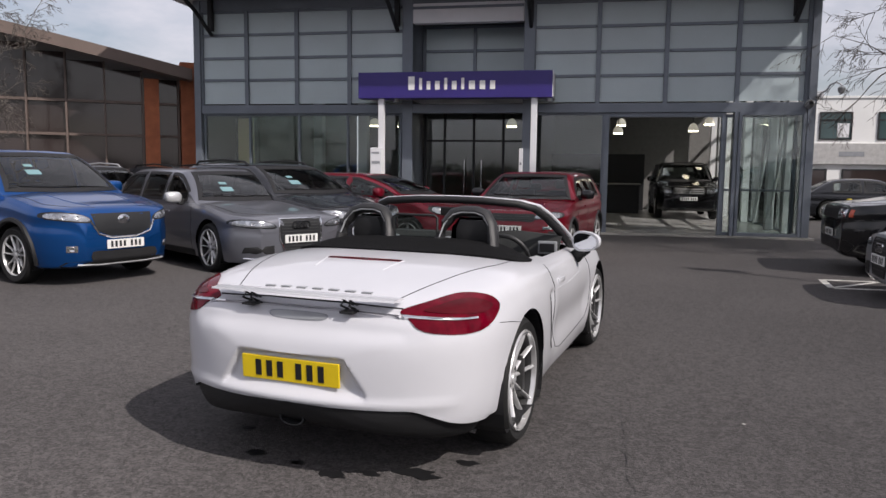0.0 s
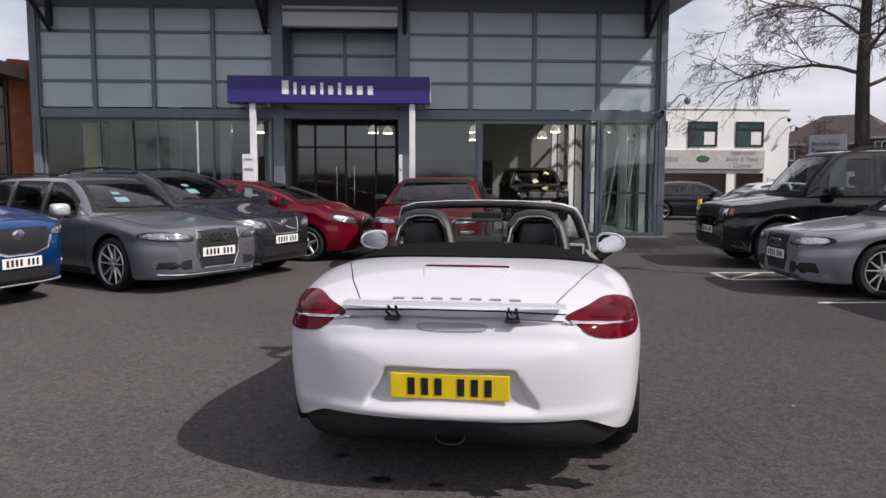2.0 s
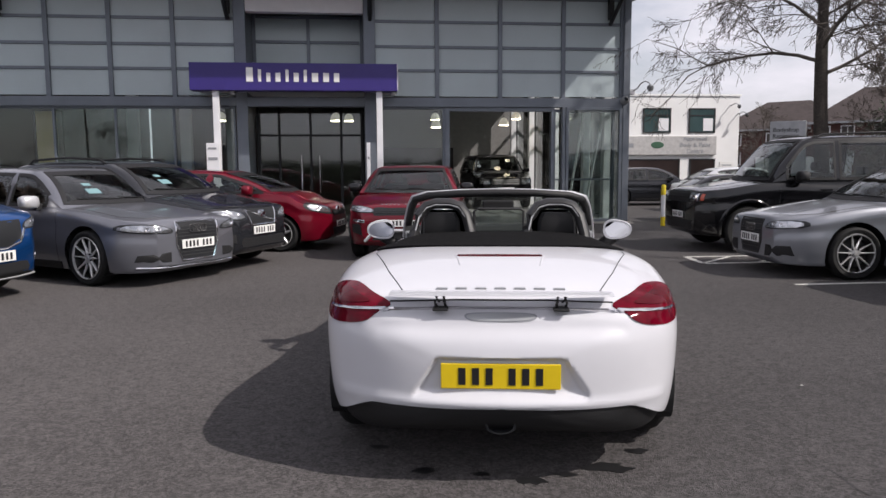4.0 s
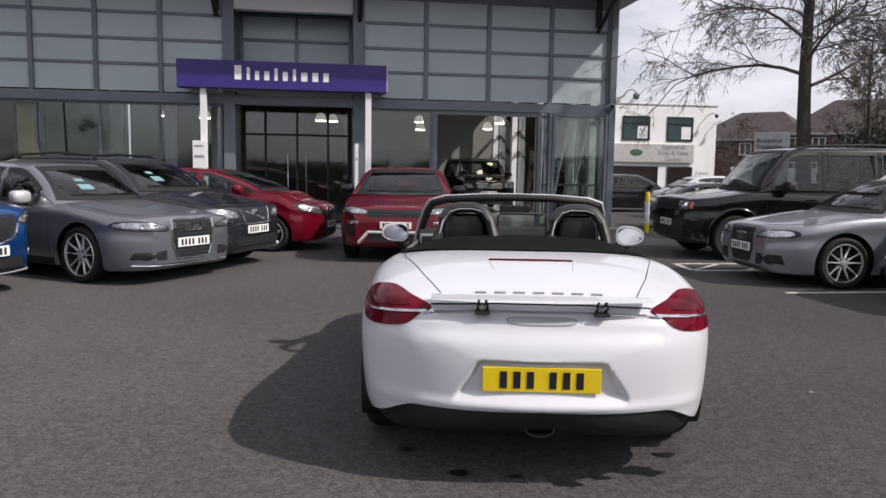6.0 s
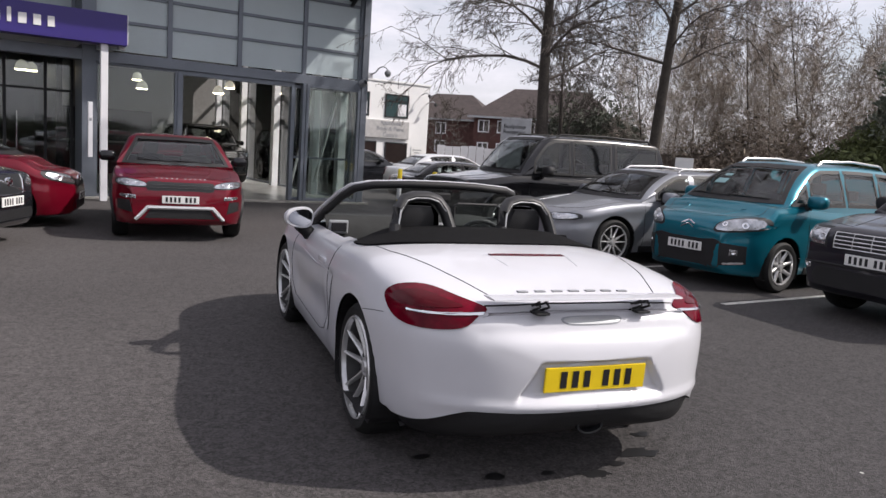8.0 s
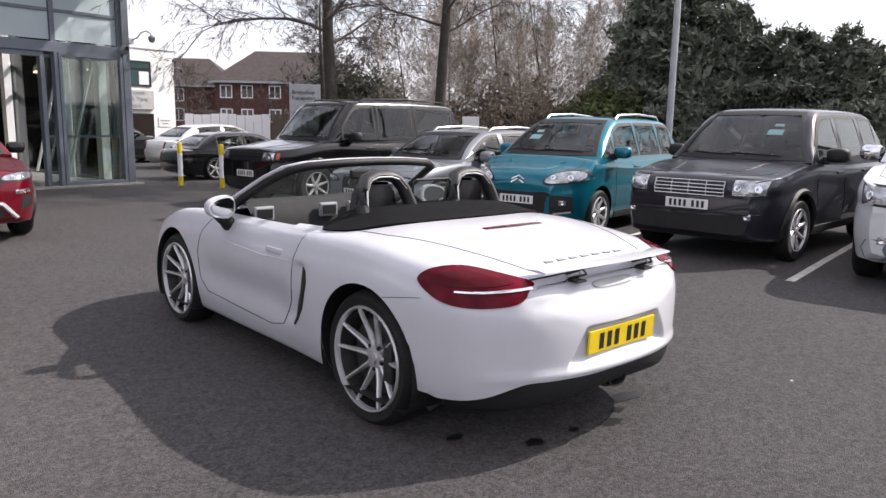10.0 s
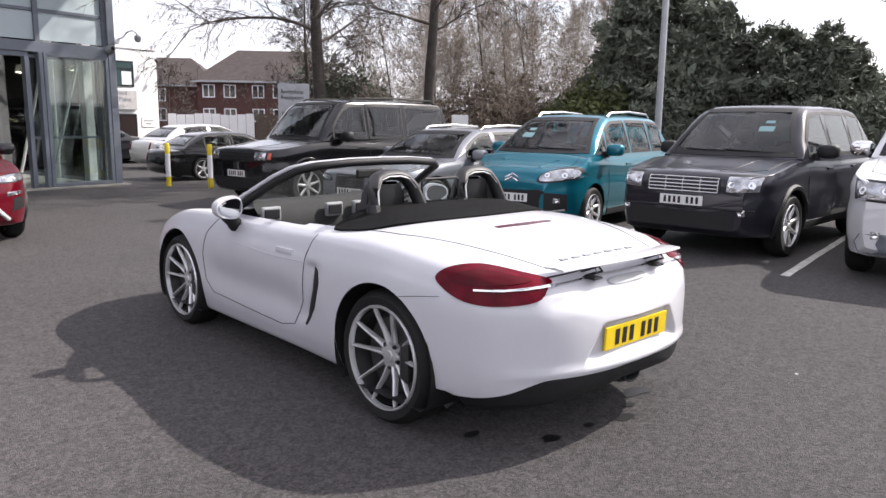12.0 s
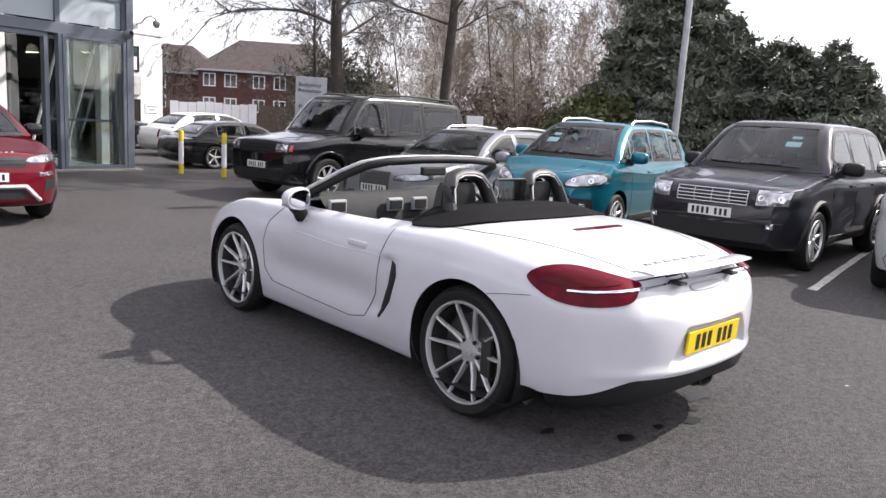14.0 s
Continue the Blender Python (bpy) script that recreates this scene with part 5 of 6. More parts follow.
car("suv", "black luxury SUV standing inside the showroom", dict(W=1.95, H=1.84, wb=2.88, fo=0.9, ro=1.1, R=0.385, clear=0.26, zh=1.06, zc=1.18, belt=1.18, ws=-0.42, rf=-1.05, rr=-3.6, rb=-3.9, paint=P_BLACK, plate=0.66, win=[(-0.7, -1.5), (-1.58, -2.45), (-2.55, -3.5)], blunt=0.85, kf=0.22, tumble=0.75,
    front=[("headlamp", M_CLEAR, [(0.52, 0.8), (0.86, 0.82), (0.87, 1.0), (0.52, 1.0)], True), ("grille", M_DISC, rect(0.46, 0.8, 1.0), False)], bars=slats(0.44, (0.84, 0.9, 0.96), 0.012, M_ALLOY)), Matrix.Translation((0.2, 21.6, 0.03)) @ Matrix.Rotation(radians(-80 - 90), 4, "Z"))
car("suv", "black SUV parked beyond the row", {**SALOON, "H": 1.7, "belt": 1.1, "zc": 1.12, "zh": 1.0, "rr": -3.0, "rb": -3.5}, place(10.6, -0.2, 190, 1, 1.82))


# ---- white roadster ----
road = thing("roadster", "white two-seat roadster with the roof folded down", "car", pose(-0.012, 0, 0))
P_WHITE = paint("white_paint", (0.575, 0.577, 0.608))
sp_top = table([(-0.93, 0.60), (-0.915, 0.655), (-0.89, 0.71), (-0.85, 0.765), (-0.80, 0.812), (-0.74, 0.848), (-0.6, 0.886), (-0.4, 0.933), (-0.18, 0.968), (0.0, 0.982), (0.3, 0.992), (0.7, 0.975), (1.3, 0.93), (1.95, 0.905), (2.45, 0.80), (2.9, 0.70), (3.2, 0.61), (3.36, 0.52), (3.43, 0.43)])
sp_sh = table([(-0.93, 0.575), (-0.9, 0.66), (-0.85, 0.735), (-0.78, 0.79), (-0.65, 0.842), (-0.3, 0.895), (0.1, 0.925), (0.5, 0.915), (1.0, 0.895), (1.95, 0.885), (2.4, 0.865), (2.75, 0.79), (3.1, 0.65), (3.36, 0.5), (3.43, 0.42)])
sp_w = table([(-0.938, 0.004), (-0.9345, 0.13), (-0.924, 0.25), (-0.906, 0.36), (-0.877, 0.47), (-0.836, 0.575), (-0.775, 0.675), (-0.69, 0.76), (-0.58, 0.82), (-0.42, 0.862), (-0.2, 0.884), (0.0, 0.89), (0.35, 0.885), (0.9, 0.855), (1.5, 0.84), (2.0, 0.825), (2.45, 0.818), (2.85, 0.772), (3.15, 0.665), (3.34, 0.505), (3.43, 0.34)])
sp_low = table([(-0.93, 0.39), (-0.9, 0.325), (-0.82, 0.27), (-0.6, 0.21), (-0.3, 0.17), (2.9, 0.16), (3.3, 0.2), (3.43, 0.28)])


def sp_ring(y):
    w, b, s, t = sp_w(y), sp_low(y), sp_sh(y), sp_top(y)
    mid = lerp(b, s, 0.6)
    ctrl = [(0, b), (w * 0.80, b), (w * 0.955, b + 0.09 * (s - b) / 0.7), (w, mid), (w * 0.975, lerp(mid, s, 0.62)), (w * 0.87, s), (w * 0.5, lerp(s, t, 0.82)), (0, t)]
    return section(ctrl, [2, 5, 13, 12, 8, 8, 6])


def at_width(w):
    lo, hi = -0.938, -0.6
    for _ in range(40):
        mid = (lo + hi) / 2
        lo, hi = (mid, hi) if sp_w(mid) < w else (lo, mid)
    return lo


def smooth_step(u):
    u = min(1.0, max(0.0, u))
    return u * u * (3 - 2 * u)


def tuck(x):
    return 0.385 - 0.11 * smooth_step((abs(x) - 0.55) / 0.28)


yst = [-0.938] + [at_width(0.01 * i) for i in range(1, 58)] + [-0.83 + i * (3.24 + 0.83) / 130 for i in range(131)] + [3.27, 3.3, 3.33, 3.36, 3.39, 3.41, 3.43]
bm = body_loft(yst, sp_ring)
cap = [f for f in bm.faces if len(f.verts) > 4 and f.calc_center_median().y < 0]
bmesh.ops.delete(bm, geom=cap, context="FACES")
tip = [v for v in bm.verts if v.co.y < -0.937]
for v in tip:
    v.co.x = 0.0
bmesh.ops.remove_doubles(bm, verts=tip, dist=1e-4)
# hollow flanks between the wheels and the scoop before the rear arch
for v in bm.verts:
    y, z = v.co.y, v.co.z
    if 0.4 < y < 2.1 and z < 0.85:
        v.co.x *= 1 - 0.032 * math.exp(-((z - 0.47) / 0.12) ** 2) * smooth_step((y - 0.62) / 0.3) * smooth_step((2.08 - y) / 0.25)
        v.co.x *= 1 - 0.028 * math.exp(-((y - 0.66 - (0.58 - z) * 0.35) / 0.07) ** 2) * smooth_step((z - 0.36) / 0.06) * smooth_step((0.76 - z) / 0.05)
# the hollow round the plate and the waist under the lamps
for v in bm.verts:
    if v.co.y < -0.7:
        x, z = abs(v.co.x), v.co.z
        hw = lerp(0.385, 0.29, (z - 0.455) / 0.15)
        v.co.y += 0.034 * smooth_step((hw - x) / 0.03) * smooth_step((0.614 - z) / 0.022) * smooth_step((z - 0.415) / 0.05)
        v.co.y -= 0.012 * math.exp(-((z - 0.405) / 0.022) ** 2)
        v.co.y += 0.016 * math.exp(-((z - 0.73) / 0.035) ** 2) * smooth_step((0.62 - x) / 0.1)
bm.normal_update()
sp_bvh = BVHTree.FromBMesh(bm)
RF, RR = 0.336, 0.345
for v in bm.verts:
    v.co.z -= tuck(v.co.x)
fs = [f for f in bm.faces if max(v.co.y for v in f.verts) < -0.32]
es = list({e for f in fs for e in f.edges})
vs_ = list({v for f in fs for v in f.verts})
bmesh.ops.bisect_plane(bm, geom=fs + es + vs_, dist=1e-5, plane_co=(0, 0, 0), plane_no=(0, 0, 1), clear_inner=True)
for v in bm.verts:
    v.co.z += tuck(v.co.x)
bm.normal_update()
cut_arches(bm, [(0, RR), (2.475, RF)], 0.385, 0.6)
dead = [f for f in bm.faces if (lambda c: 0.42 < c.y < 1.86 and abs(c.x) < 0.70 and c.z > 0.6)(f.calc_center_median())]
bmesh.ops.delete(bm, geom=dead, context="FACES")
part("body", bm, P_WHITE, road, "gloss white bodywork", True)
for y, r in ((0, RR), (2.475, RF)):
    for s in (1, -1):
        ar = bmesh.new()
        lathe(ar, [(0.388, 0.87 if y == 0 else 0.80), (0.388, 0.52), (0.0, 0.52)], 32, True, Matrix.Translation((0, y, r)) @ Matrix.Diagonal((s, 1, 1, 1)))
        for v in ar.verts:
            v.co.z = max(v.co.z, 0.16)
        part("wheel_arch", ar, M_BLACKP, road)
        wheel(road, s * (0.735 if y == 0 else 0.69), y, r, 0.25 if y == 0 else 0.22, 0.262, 5, s, True, None, 0.32, 0.045)
        wl_ = part("brake_caliper", boxes((0.0, 0.05, 0.1, 0.17, -0.1, 0.1, 0.015)), M_DISC, road)
        wl_.matrix_basis = pose(s * (0.775 if y == 0 else 0.715), y, r, 0, 0, 0 if s > 0 else 180)

# folded-roof lid and cockpit
lid = smooth_outline([(-0.70, 0.60), (-0.74, 0.42), (-0.66, 0.24), (-0.35, 0.12), (0, 0.09), (0.35, 0.12), (0.66, 0.24), (0.74, 0.42), (0.70, 0.60), (0.3, 0.62), (-0.3, 0.62)], 3)
cover = patch_mesh(sp_bvh, (0, 0, -1), lid, 0.010, 0.02, 8, sub=2)
for v in cover.verts:
    v.co.z += 0.042 * smooth_step((v.co.y - 0.12) / 0.3) * (1 - smooth_step((abs(v.co.x) - 0.48) / 0.24))
part("roof_cover", cover, M_FABRIC, road, "black fabric cover of the folded roof", True)
tub = bmesh.new()
box(tub, -0.70, 0.70, 0.42, 1.95, 0.28, 0.34)
box(tub, -0.74, -0.69, 0.40, 1.9, 0.3, 0.88, 0.02)
box(tub, 0.69, 0.74, 0.40, 1.9, 0.3, 0.88, 0.02)
box(tub, -0.72, 0.72, 0.38, 0.5, 0.3, 0.93, 0.02)
box(tub, -0.13, 0.13, 0.5, 1.7, 0.34, 0.62, 0.03)
part("cockpit_trim", tub, M_LEATHER, road, "black leather cockpit lining")
dash = bmesh.new()
rows = []
for x in [i * 0.1 for i in range(-7, 8)]:
    hump = 0.035 * math.exp(-((x - 0.36) / 0.22) ** 2)
    rows.append([dash.verts.new((x, y, z)) for y, z in ((1.5, 0.6), (1.45, 0.76), (1.47, 0.91 + hump), (1.55, 0.985 + hump), (1.7, 0.985 + hump * 0.5), (2.02 - 0.14 * (x / 0.7) ** 2, 0.925))])
for a, b in zip(rows, rows[1:]):
    for i in range(5):
        dash.faces.new((a[i], b[i], b[i + 1], a[i + 1]))
part("dashboard", dash, material("matt_black_trim", (0.03, 0.031, 0.031), 0.7, vary=0.15, scale=12, bump=0.2, bscale=400, spec=0.25), road, "black dashboard", True)
for x, w in ((-0.62, 0.07), (-0.13, 0.07), (0.1, 0.07), (0.62, 0.07)):
    v = part("air_vent", boxes((x - w, x + w, 1.43, 1.462, 0.865, 0.96, 0.012)), M_GALV, road, "silver framed air vent")
    part("vent_face", boxes((x - w + 0.016, x + w - 0.016, 1.423, 1.431, 0.882, 0.943, 0.004)), M_INK, v)
sw = bmesh.new()
mw = pose(0.36, 1.25, 0.84, -68, 0, 0)
prof = [(0.18 + 0.016 * math.cos(a * math.pi / 4), 0.016 * math.sin(a * math.pi / 4)) for a in range(9)]
lathe(sw, prof, 32, False, mw)
box(sw, -0.17, 0.17, -0.025, 0.025, -0.012, 0.012, 0.005, mw)
box(sw, -0.06, 0.06, -0.06, 0.06, -0.02, 0.03, 0.012, mw)
part("steering_wheel", sw, M_LEATHER, road, "black three-spoke steering wheel", True)
for s in (1, -1):
    st = bmesh.new()
    box(st, s * 0.36 - 0.24, s * 0.36 + 0.24, 0.72, 1.25, 0.34, 0.52, 0.06)
    seat = part("seat", st, M_LEATHER, road, "black leather bucket seat", True)
    b2 = bmesh.new()
    rowsb = []
    for z, w, y in ((0.46, 0.22, 0.74), (0.6, 0.25, 0.70), (0.75, 0.24, 0.66), (0.9, 0.19, 0.62), (1.0, 0.14, 0.595), (1.1, 0.13, 0.58), (1.15, 0.10, 0.58)):
        rowsb.append([b2.verts.new((s * 0.36 + dx * w, y + dy, z)) for dx, dy in ((-1, 0.06), (-0.75, -0.04), (0, -0.05), (0.75, -0.04), (1, 0.06), (0.8, 0.09), (0, 0.05), (-0.8, 0.09))])
    for a, b in zip(rowsb, rowsb[1:]):
        for i in range(8):
            b2.faces.new((a[i], a[(i + 1) % 8], b[(i + 1) % 8], b[i]))
    b2.faces.new(rowsb[-1])
    part("backrest", b2, M_LEATHER, seat, "", True)
    # roll hoop
    hp = [(s * 0.345 + dx, 0.56 + (1.22 - z) * -0.25, z) for dx, z in ((-0.19, 0.92), (-0.172, 1.04), (-0.148, 1.13), (-0.105, 1.188), (-0.045, 1.206), (0.045, 1.206), (0.105, 1.188), (0.148, 1.13), (0.172, 1.04), (0.19, 0.92))]
    hb = bmesh.new()
    tube(hb, hp, 0.034, 10)
    for v in hb.verts:
        v.co.y = 0.55 + (v.co.y - 0.55) * 1.5
    part("roll_hoop", hb, M_LEATHER, road, "black roll hoop behind the seat", True)
    hb2 = bmesh.new()
    tube(hb2, [(x * 0.97 + s * 0.345 * 0.03, 0.55 + (y - 0.55) * 1.5 - 0.044, z * 0.99 + 0.006) for x, y, z in hp], 0.006, 8)
    part("hoop_trim", hb2, M_GALV, road, "silver trim of the roll hoop", True)
    nb = bmesh.new()
    inner = [nb.verts.new((s * 0.345 + dx, 0.60, z)) for dx, z in ((-0.15, 0.95), (-0.135, 1.1), (-0.08, 1.165), (0.08, 1.165), (0.135, 1.1), (0.15, 0.95))]
    nb.faces.new(inner)
    bmesh.ops.solidify(nb, geom=nb.faces[:], thickness=0.02)
    part("hoop_net", nb, M_FABRIC, road, "dark mesh in the roll hoop")
part("wind_deflector", boxes((-0.15, 0.15, 0.5, 0.508, 0.95, 1.17, 0.003)), M_CARGLASS, road, "clear wind deflector between the hoops")
part("deflector_frame", tube(bmesh.new(), [(-0.15, 0.5, 0.95), (-0.15, 0.5, 1.16), (-0.13, 0.5, 1.175), (0.13, 0.5, 1.175), (0.15, 0.5, 1.16), (0.15, 0.5, 0.95)], 0.008, 8), M_BLACKP, road, "", True)

# windscreen
fr_pts = [(-0.745, 1.88, 0.875), (-0.70, 1.62, 1.02), (-0.645, 1.36, 1.15), (-0.60, 1.21, 1.215), (-0.5, 1.135, 1.245), (-0.25, 1.10, 1.262), (0, 1.09, 1.266)]
fr_all = fr_pts + [(-x, y, z) for x, y, z in fr_pts[-2::-1]]
part("screen_frame", tube(bmesh.new(), [(x * 1.014, y + 0.014, z + 0.004) for x, y, z in fr_all], 0.013, 10), P_WHITE, road, "white windscreen frame", True)
part("screen_lining", tube(bmesh.new(), [(x * 0.972, y - 0.026, z - 0.012) for x, y, z in fr_all], 0.026, 10), M_BLACKP, road, "black lining of the windscreen frame", True)
gl = bmesh.new()
n = len(fr_all)
top_row = [gl.verts.new((x * 0.97, y + 0.005, z - 0.01)) for x, y, z in fr_all]
bot_row = [gl.verts.new((-0.70 + 1.40 * i / (n - 1), 1.95 - 0.12 * ((2 * i / (n - 1) - 1) ** 2) + 0.06, 0.90)) for i, (x, y, z) in enumerate(fr_all)]
for i in range(n - 1):
    gl.faces.new((top_row[i], top_row[i + 1], bot_row[i + 1], bot_row[i]))
part("windscreen", gl, M_CARGLASS, road, "clear windscreen", True).visible_shadow = False
part("rear_mirror", boxes((-0.11, 0.11, 1.19, 1.22, 1.135, 1.195, 0.012)), M_BLACKP, road, "black rear-view mirror")
for s in (1, -1):
    # door mirrors, the glass turned a little towards the driver
    at = pose(s * 0.885, 1.515, 0.965, 0, 0, -s * 14)
    mb = bmesh.new()
    bmesh.ops.create_uvsphere(mb, u_segments=28, v_segments=18, radius=1.0)
    for v in mb.verts:
        v.co = Vector([math.copysign(abs(c) ** 0.8, c) for c in v.co])
        v.co = Vector((v.co.x * 0.104, max(v.co.y * 0.075, -0.02), v.co.z * 0.072 * (1 - 0.18 * s * v.co.x)))
    bmesh.ops.transform(mb, matrix=at, verts=mb.verts)
    mr = part("door_mirror", mb, P_WHITE, road, "white door mirror", True)
    mg = bmesh.new()
    ring = [(math.copysign(abs(math.cos(a)) ** 0.8, math.cos(a)) * 0.088, math.copysign(abs(math.sin(a)) ** 0.8, math.sin(a)) * 0.057) for a in [2 * math.pi * k / 32 for k in range(32)]]
    mg.faces.new([mg.verts.new((x, -0.0215 - z * 0.12 - 0.006, z * (1 - 0.16 * s * x / 0.1))) for x, z in ring])
    bmesh.ops.solidify(mg, geom=mg.faces[:], thickness=-0.006)
    bmesh.ops.transform(mg, matrix=at, verts=mg.verts)
    part("mirror_glass", mg, M_MIRROR, mr, "mirror glass")
    part("mirror_foot", tube(bmesh.new(), [(s * 0.87, 1.55, 0.915), (s * 0.82, 1.58, 0.87), (s * 0.79, 1.6, 0.84)], [0.05, 0.045, 0.05], 10), M_BLACKP, mr, "black mirror foot", True)

# tail: lamps, spoiler, plate, diffuser
DL = (0.707, 0.707, 0)
lampo = smooth_outline([(a, b + 0.012) for a, b in [(-0.325, 0.805), (-0.26, 0.850), (-0.13, 0.866), (0.03, 0.845), (0.185, 0.808), (0.175, 0.778), (0.12, 0.728), (-0.05, 0.708), (-0.19, 0.717), (-0.28, 0.755)]], 4)
core = smooth_outline([(a, b + 0.012) for a, b in [(-0.265, 0.81), (-0.2, 0.838), (-0.1, 0.846), (0.03, 0.826), (0.1, 0.806), (-0.02, 0.795), (-0.2, 0.786)]], 3)
for mir in (False, True):
    lp = part("rear_lamp", patch_mesh(sp_bvh, DL, lampo, 0.006, 0.03, 7, mir, sub=2), M_REDLENS, road, "red wrap-around rear lamp", True)
    part("lamp_core", patch_mesh(sp_bvh, DL, core, 0.009, 0.01, 4, mir, sub=2), M_DARKLENS, lp, "", True)
    part("lamp_strip", patch_mesh(sp_bvh, DL, [(-0.15, 0.777), (0.19, 0.79), (0.192, 0.80), (-0.15, 0.785)], 0.014, 0.012, 2, mir), M_CHROME, lp, "silver strip across the lamp", True)
blade = bmesh.new()
prof = []
for i in range(25):
    u = -1 + 2 * i / 24
    x = u * 0.495
    yc = -0.842 + 0.055 * u * u
    zc_ = 0.878 - 0.010 * u * u
    prof.append([blade.verts.new((x, yc + dy, zc_ + dz)) for dy, dz in ((-0.05, -0.003), (-0.047, 0.004), (0.0, 0.008), (0.06, 0.005), (0.065, 0.0), (0.0, -0.004))])
for a, b in zip(prof, prof[1:]):
    for i in range(6):
        blade.faces.new((a[i], a[(i + 1) % 6], b[(i + 1) % 6], b[i]))
blade.faces.new(prof[0])
blade.faces.new(prof[-1])
part("spoiler", blade, P_WHITE, road, "raised white rear spoiler", True)
for s in (1, -1):
    bk = bmesh.new()
    for dx in (-0.02, 0.02):
        tube(bk, [(s * 0.265 + dx, -0.80, 0.815), (s * 0.265 + dx * 1.1, -0.865, 0.842), (s * 0.265 + dx * 0.6, -0.84, 0.872)], 0.006, 6)
        tube(bk, [(s * 0.265 + dx * 0.5, -0.77, 0.83), (s * 0.265 + dx * 0.8, -0.82, 0.85), (s * 0.265 + dx * 0.9, -0.86, 0.872)], 0.005, 6)
    box(bk, s * 0.265 - 0.034, s * 0.265 + 0.034, -0.862, -0.79, 0.803, 0.815, 0.005)
    part("spoiler_bracket", bk, M_BLACKP, road, "black spoiler bracket")
part("spoiler_gap", seam_mesh(sp_bvh, (0, 1, 0), [(-0.5, 0.826), (-0.2, 0.836), (0.2, 0.836), (0.5, 0.826)], 0.005, lift=0.0), M_INK, road, "dark gap under the spoiler", True)
part("spoiler_strip", seam_mesh(sp_bvh, (0, 1, 0), [(-0.5, 0.797), (-0.2, 0.806), (0.2, 0.806), (0.5, 0.797)], 0.008, lift=0.003), M_CHROME, road, "silver strip under the spoiler", True)
part("brake_light_frame", patch_mesh(sp_bvh, (0, 1, 0), smooth_outline([(-0.15, 0.786), (0, 0.791), (0.15, 0.786), (0.132, 0.758), (0, 0.753), (-0.132, 0.758)], 3), 0.002, 0.01, 3), M_GREYINK, road, "", True)
part("brake_light", patch_mesh(sp_bvh, (0, 1, 0), smooth_outline([(-0.14, 0.782), (0, 0.787), (0.14, 0.782), (0.125, 0.762), (0, 0.757), (-0.125, 0.762)], 3), 0.004, 0.01, 3), M_GALV, road, "clear high-level brake light", True)
for k in range(7):
    x = -0.27 + k * 0.09
    p, nn, _, _ = sp_bvh.ray_cast(Vector((x, -0.66, 3)), Vector((0, 0, -1)))
    part("deck_mark", boxes((x - 0.026, x + 0.026, -0.672, -0.648, p.z - 0.003, p.z + 0.005, 0.002)), M_GALV, road, "small silver mark on the deck")
number_plate(road, pose(0, -0.908, 0.527, 3, 0, 0), M_PLATEY, (3, 3))
def under_ring(y):
    w, b = sp_w(y) - 0.012, sp_low(y)
    c = max(b + 0.03, min(0.34, b + 0.09))
    e = max(c + 0.01, tuck(w) + 0.012)
    return section([(0, b - 0.015), (w * 0.70, b - 0.015), (w * 0.87, b + 0.01), (w * 0.94, c), (w * 0.93, e), (w * 0.6, max(e, 0.4)), (0, max(e, 0.4))], [2, 4, 4, 3, 2, 2])


part("diffuser", body_loft([-0.926, -0.922, -0.915, -0.9, -0.88, -0.86, -0.83] + [-0.8 + 0.04 * i for i in range(9)], under_ring), M_BLACKP, road, "black plastic rear diffuser", True)
part("exhaust_pipe", lathe(bmesh.new(), [(0.0, -0.06), (0.04, -0.06), (0.046, 0.0), (0.054, 0.0), (0.058, -0.16)], 24, False, pose(0, -0.90, 0.30, 90, 0, 0) @ Matrix.Diagonal((1.25, 0.7, 1, 1))), M_DARK, road, "dark oval tailpipe", True)
part("exhaust_shroud", lathe(bmesh.new(), [(0.072, -0.16), (0.072, -0.03), (0.06, -0.02)], 24, False, pose(0, -0.885, 0.305, 90, 0, 0) @ Matrix.Diagonal((1.3, 0.75, 1, 1))), M_BLACKP, road, "", True)
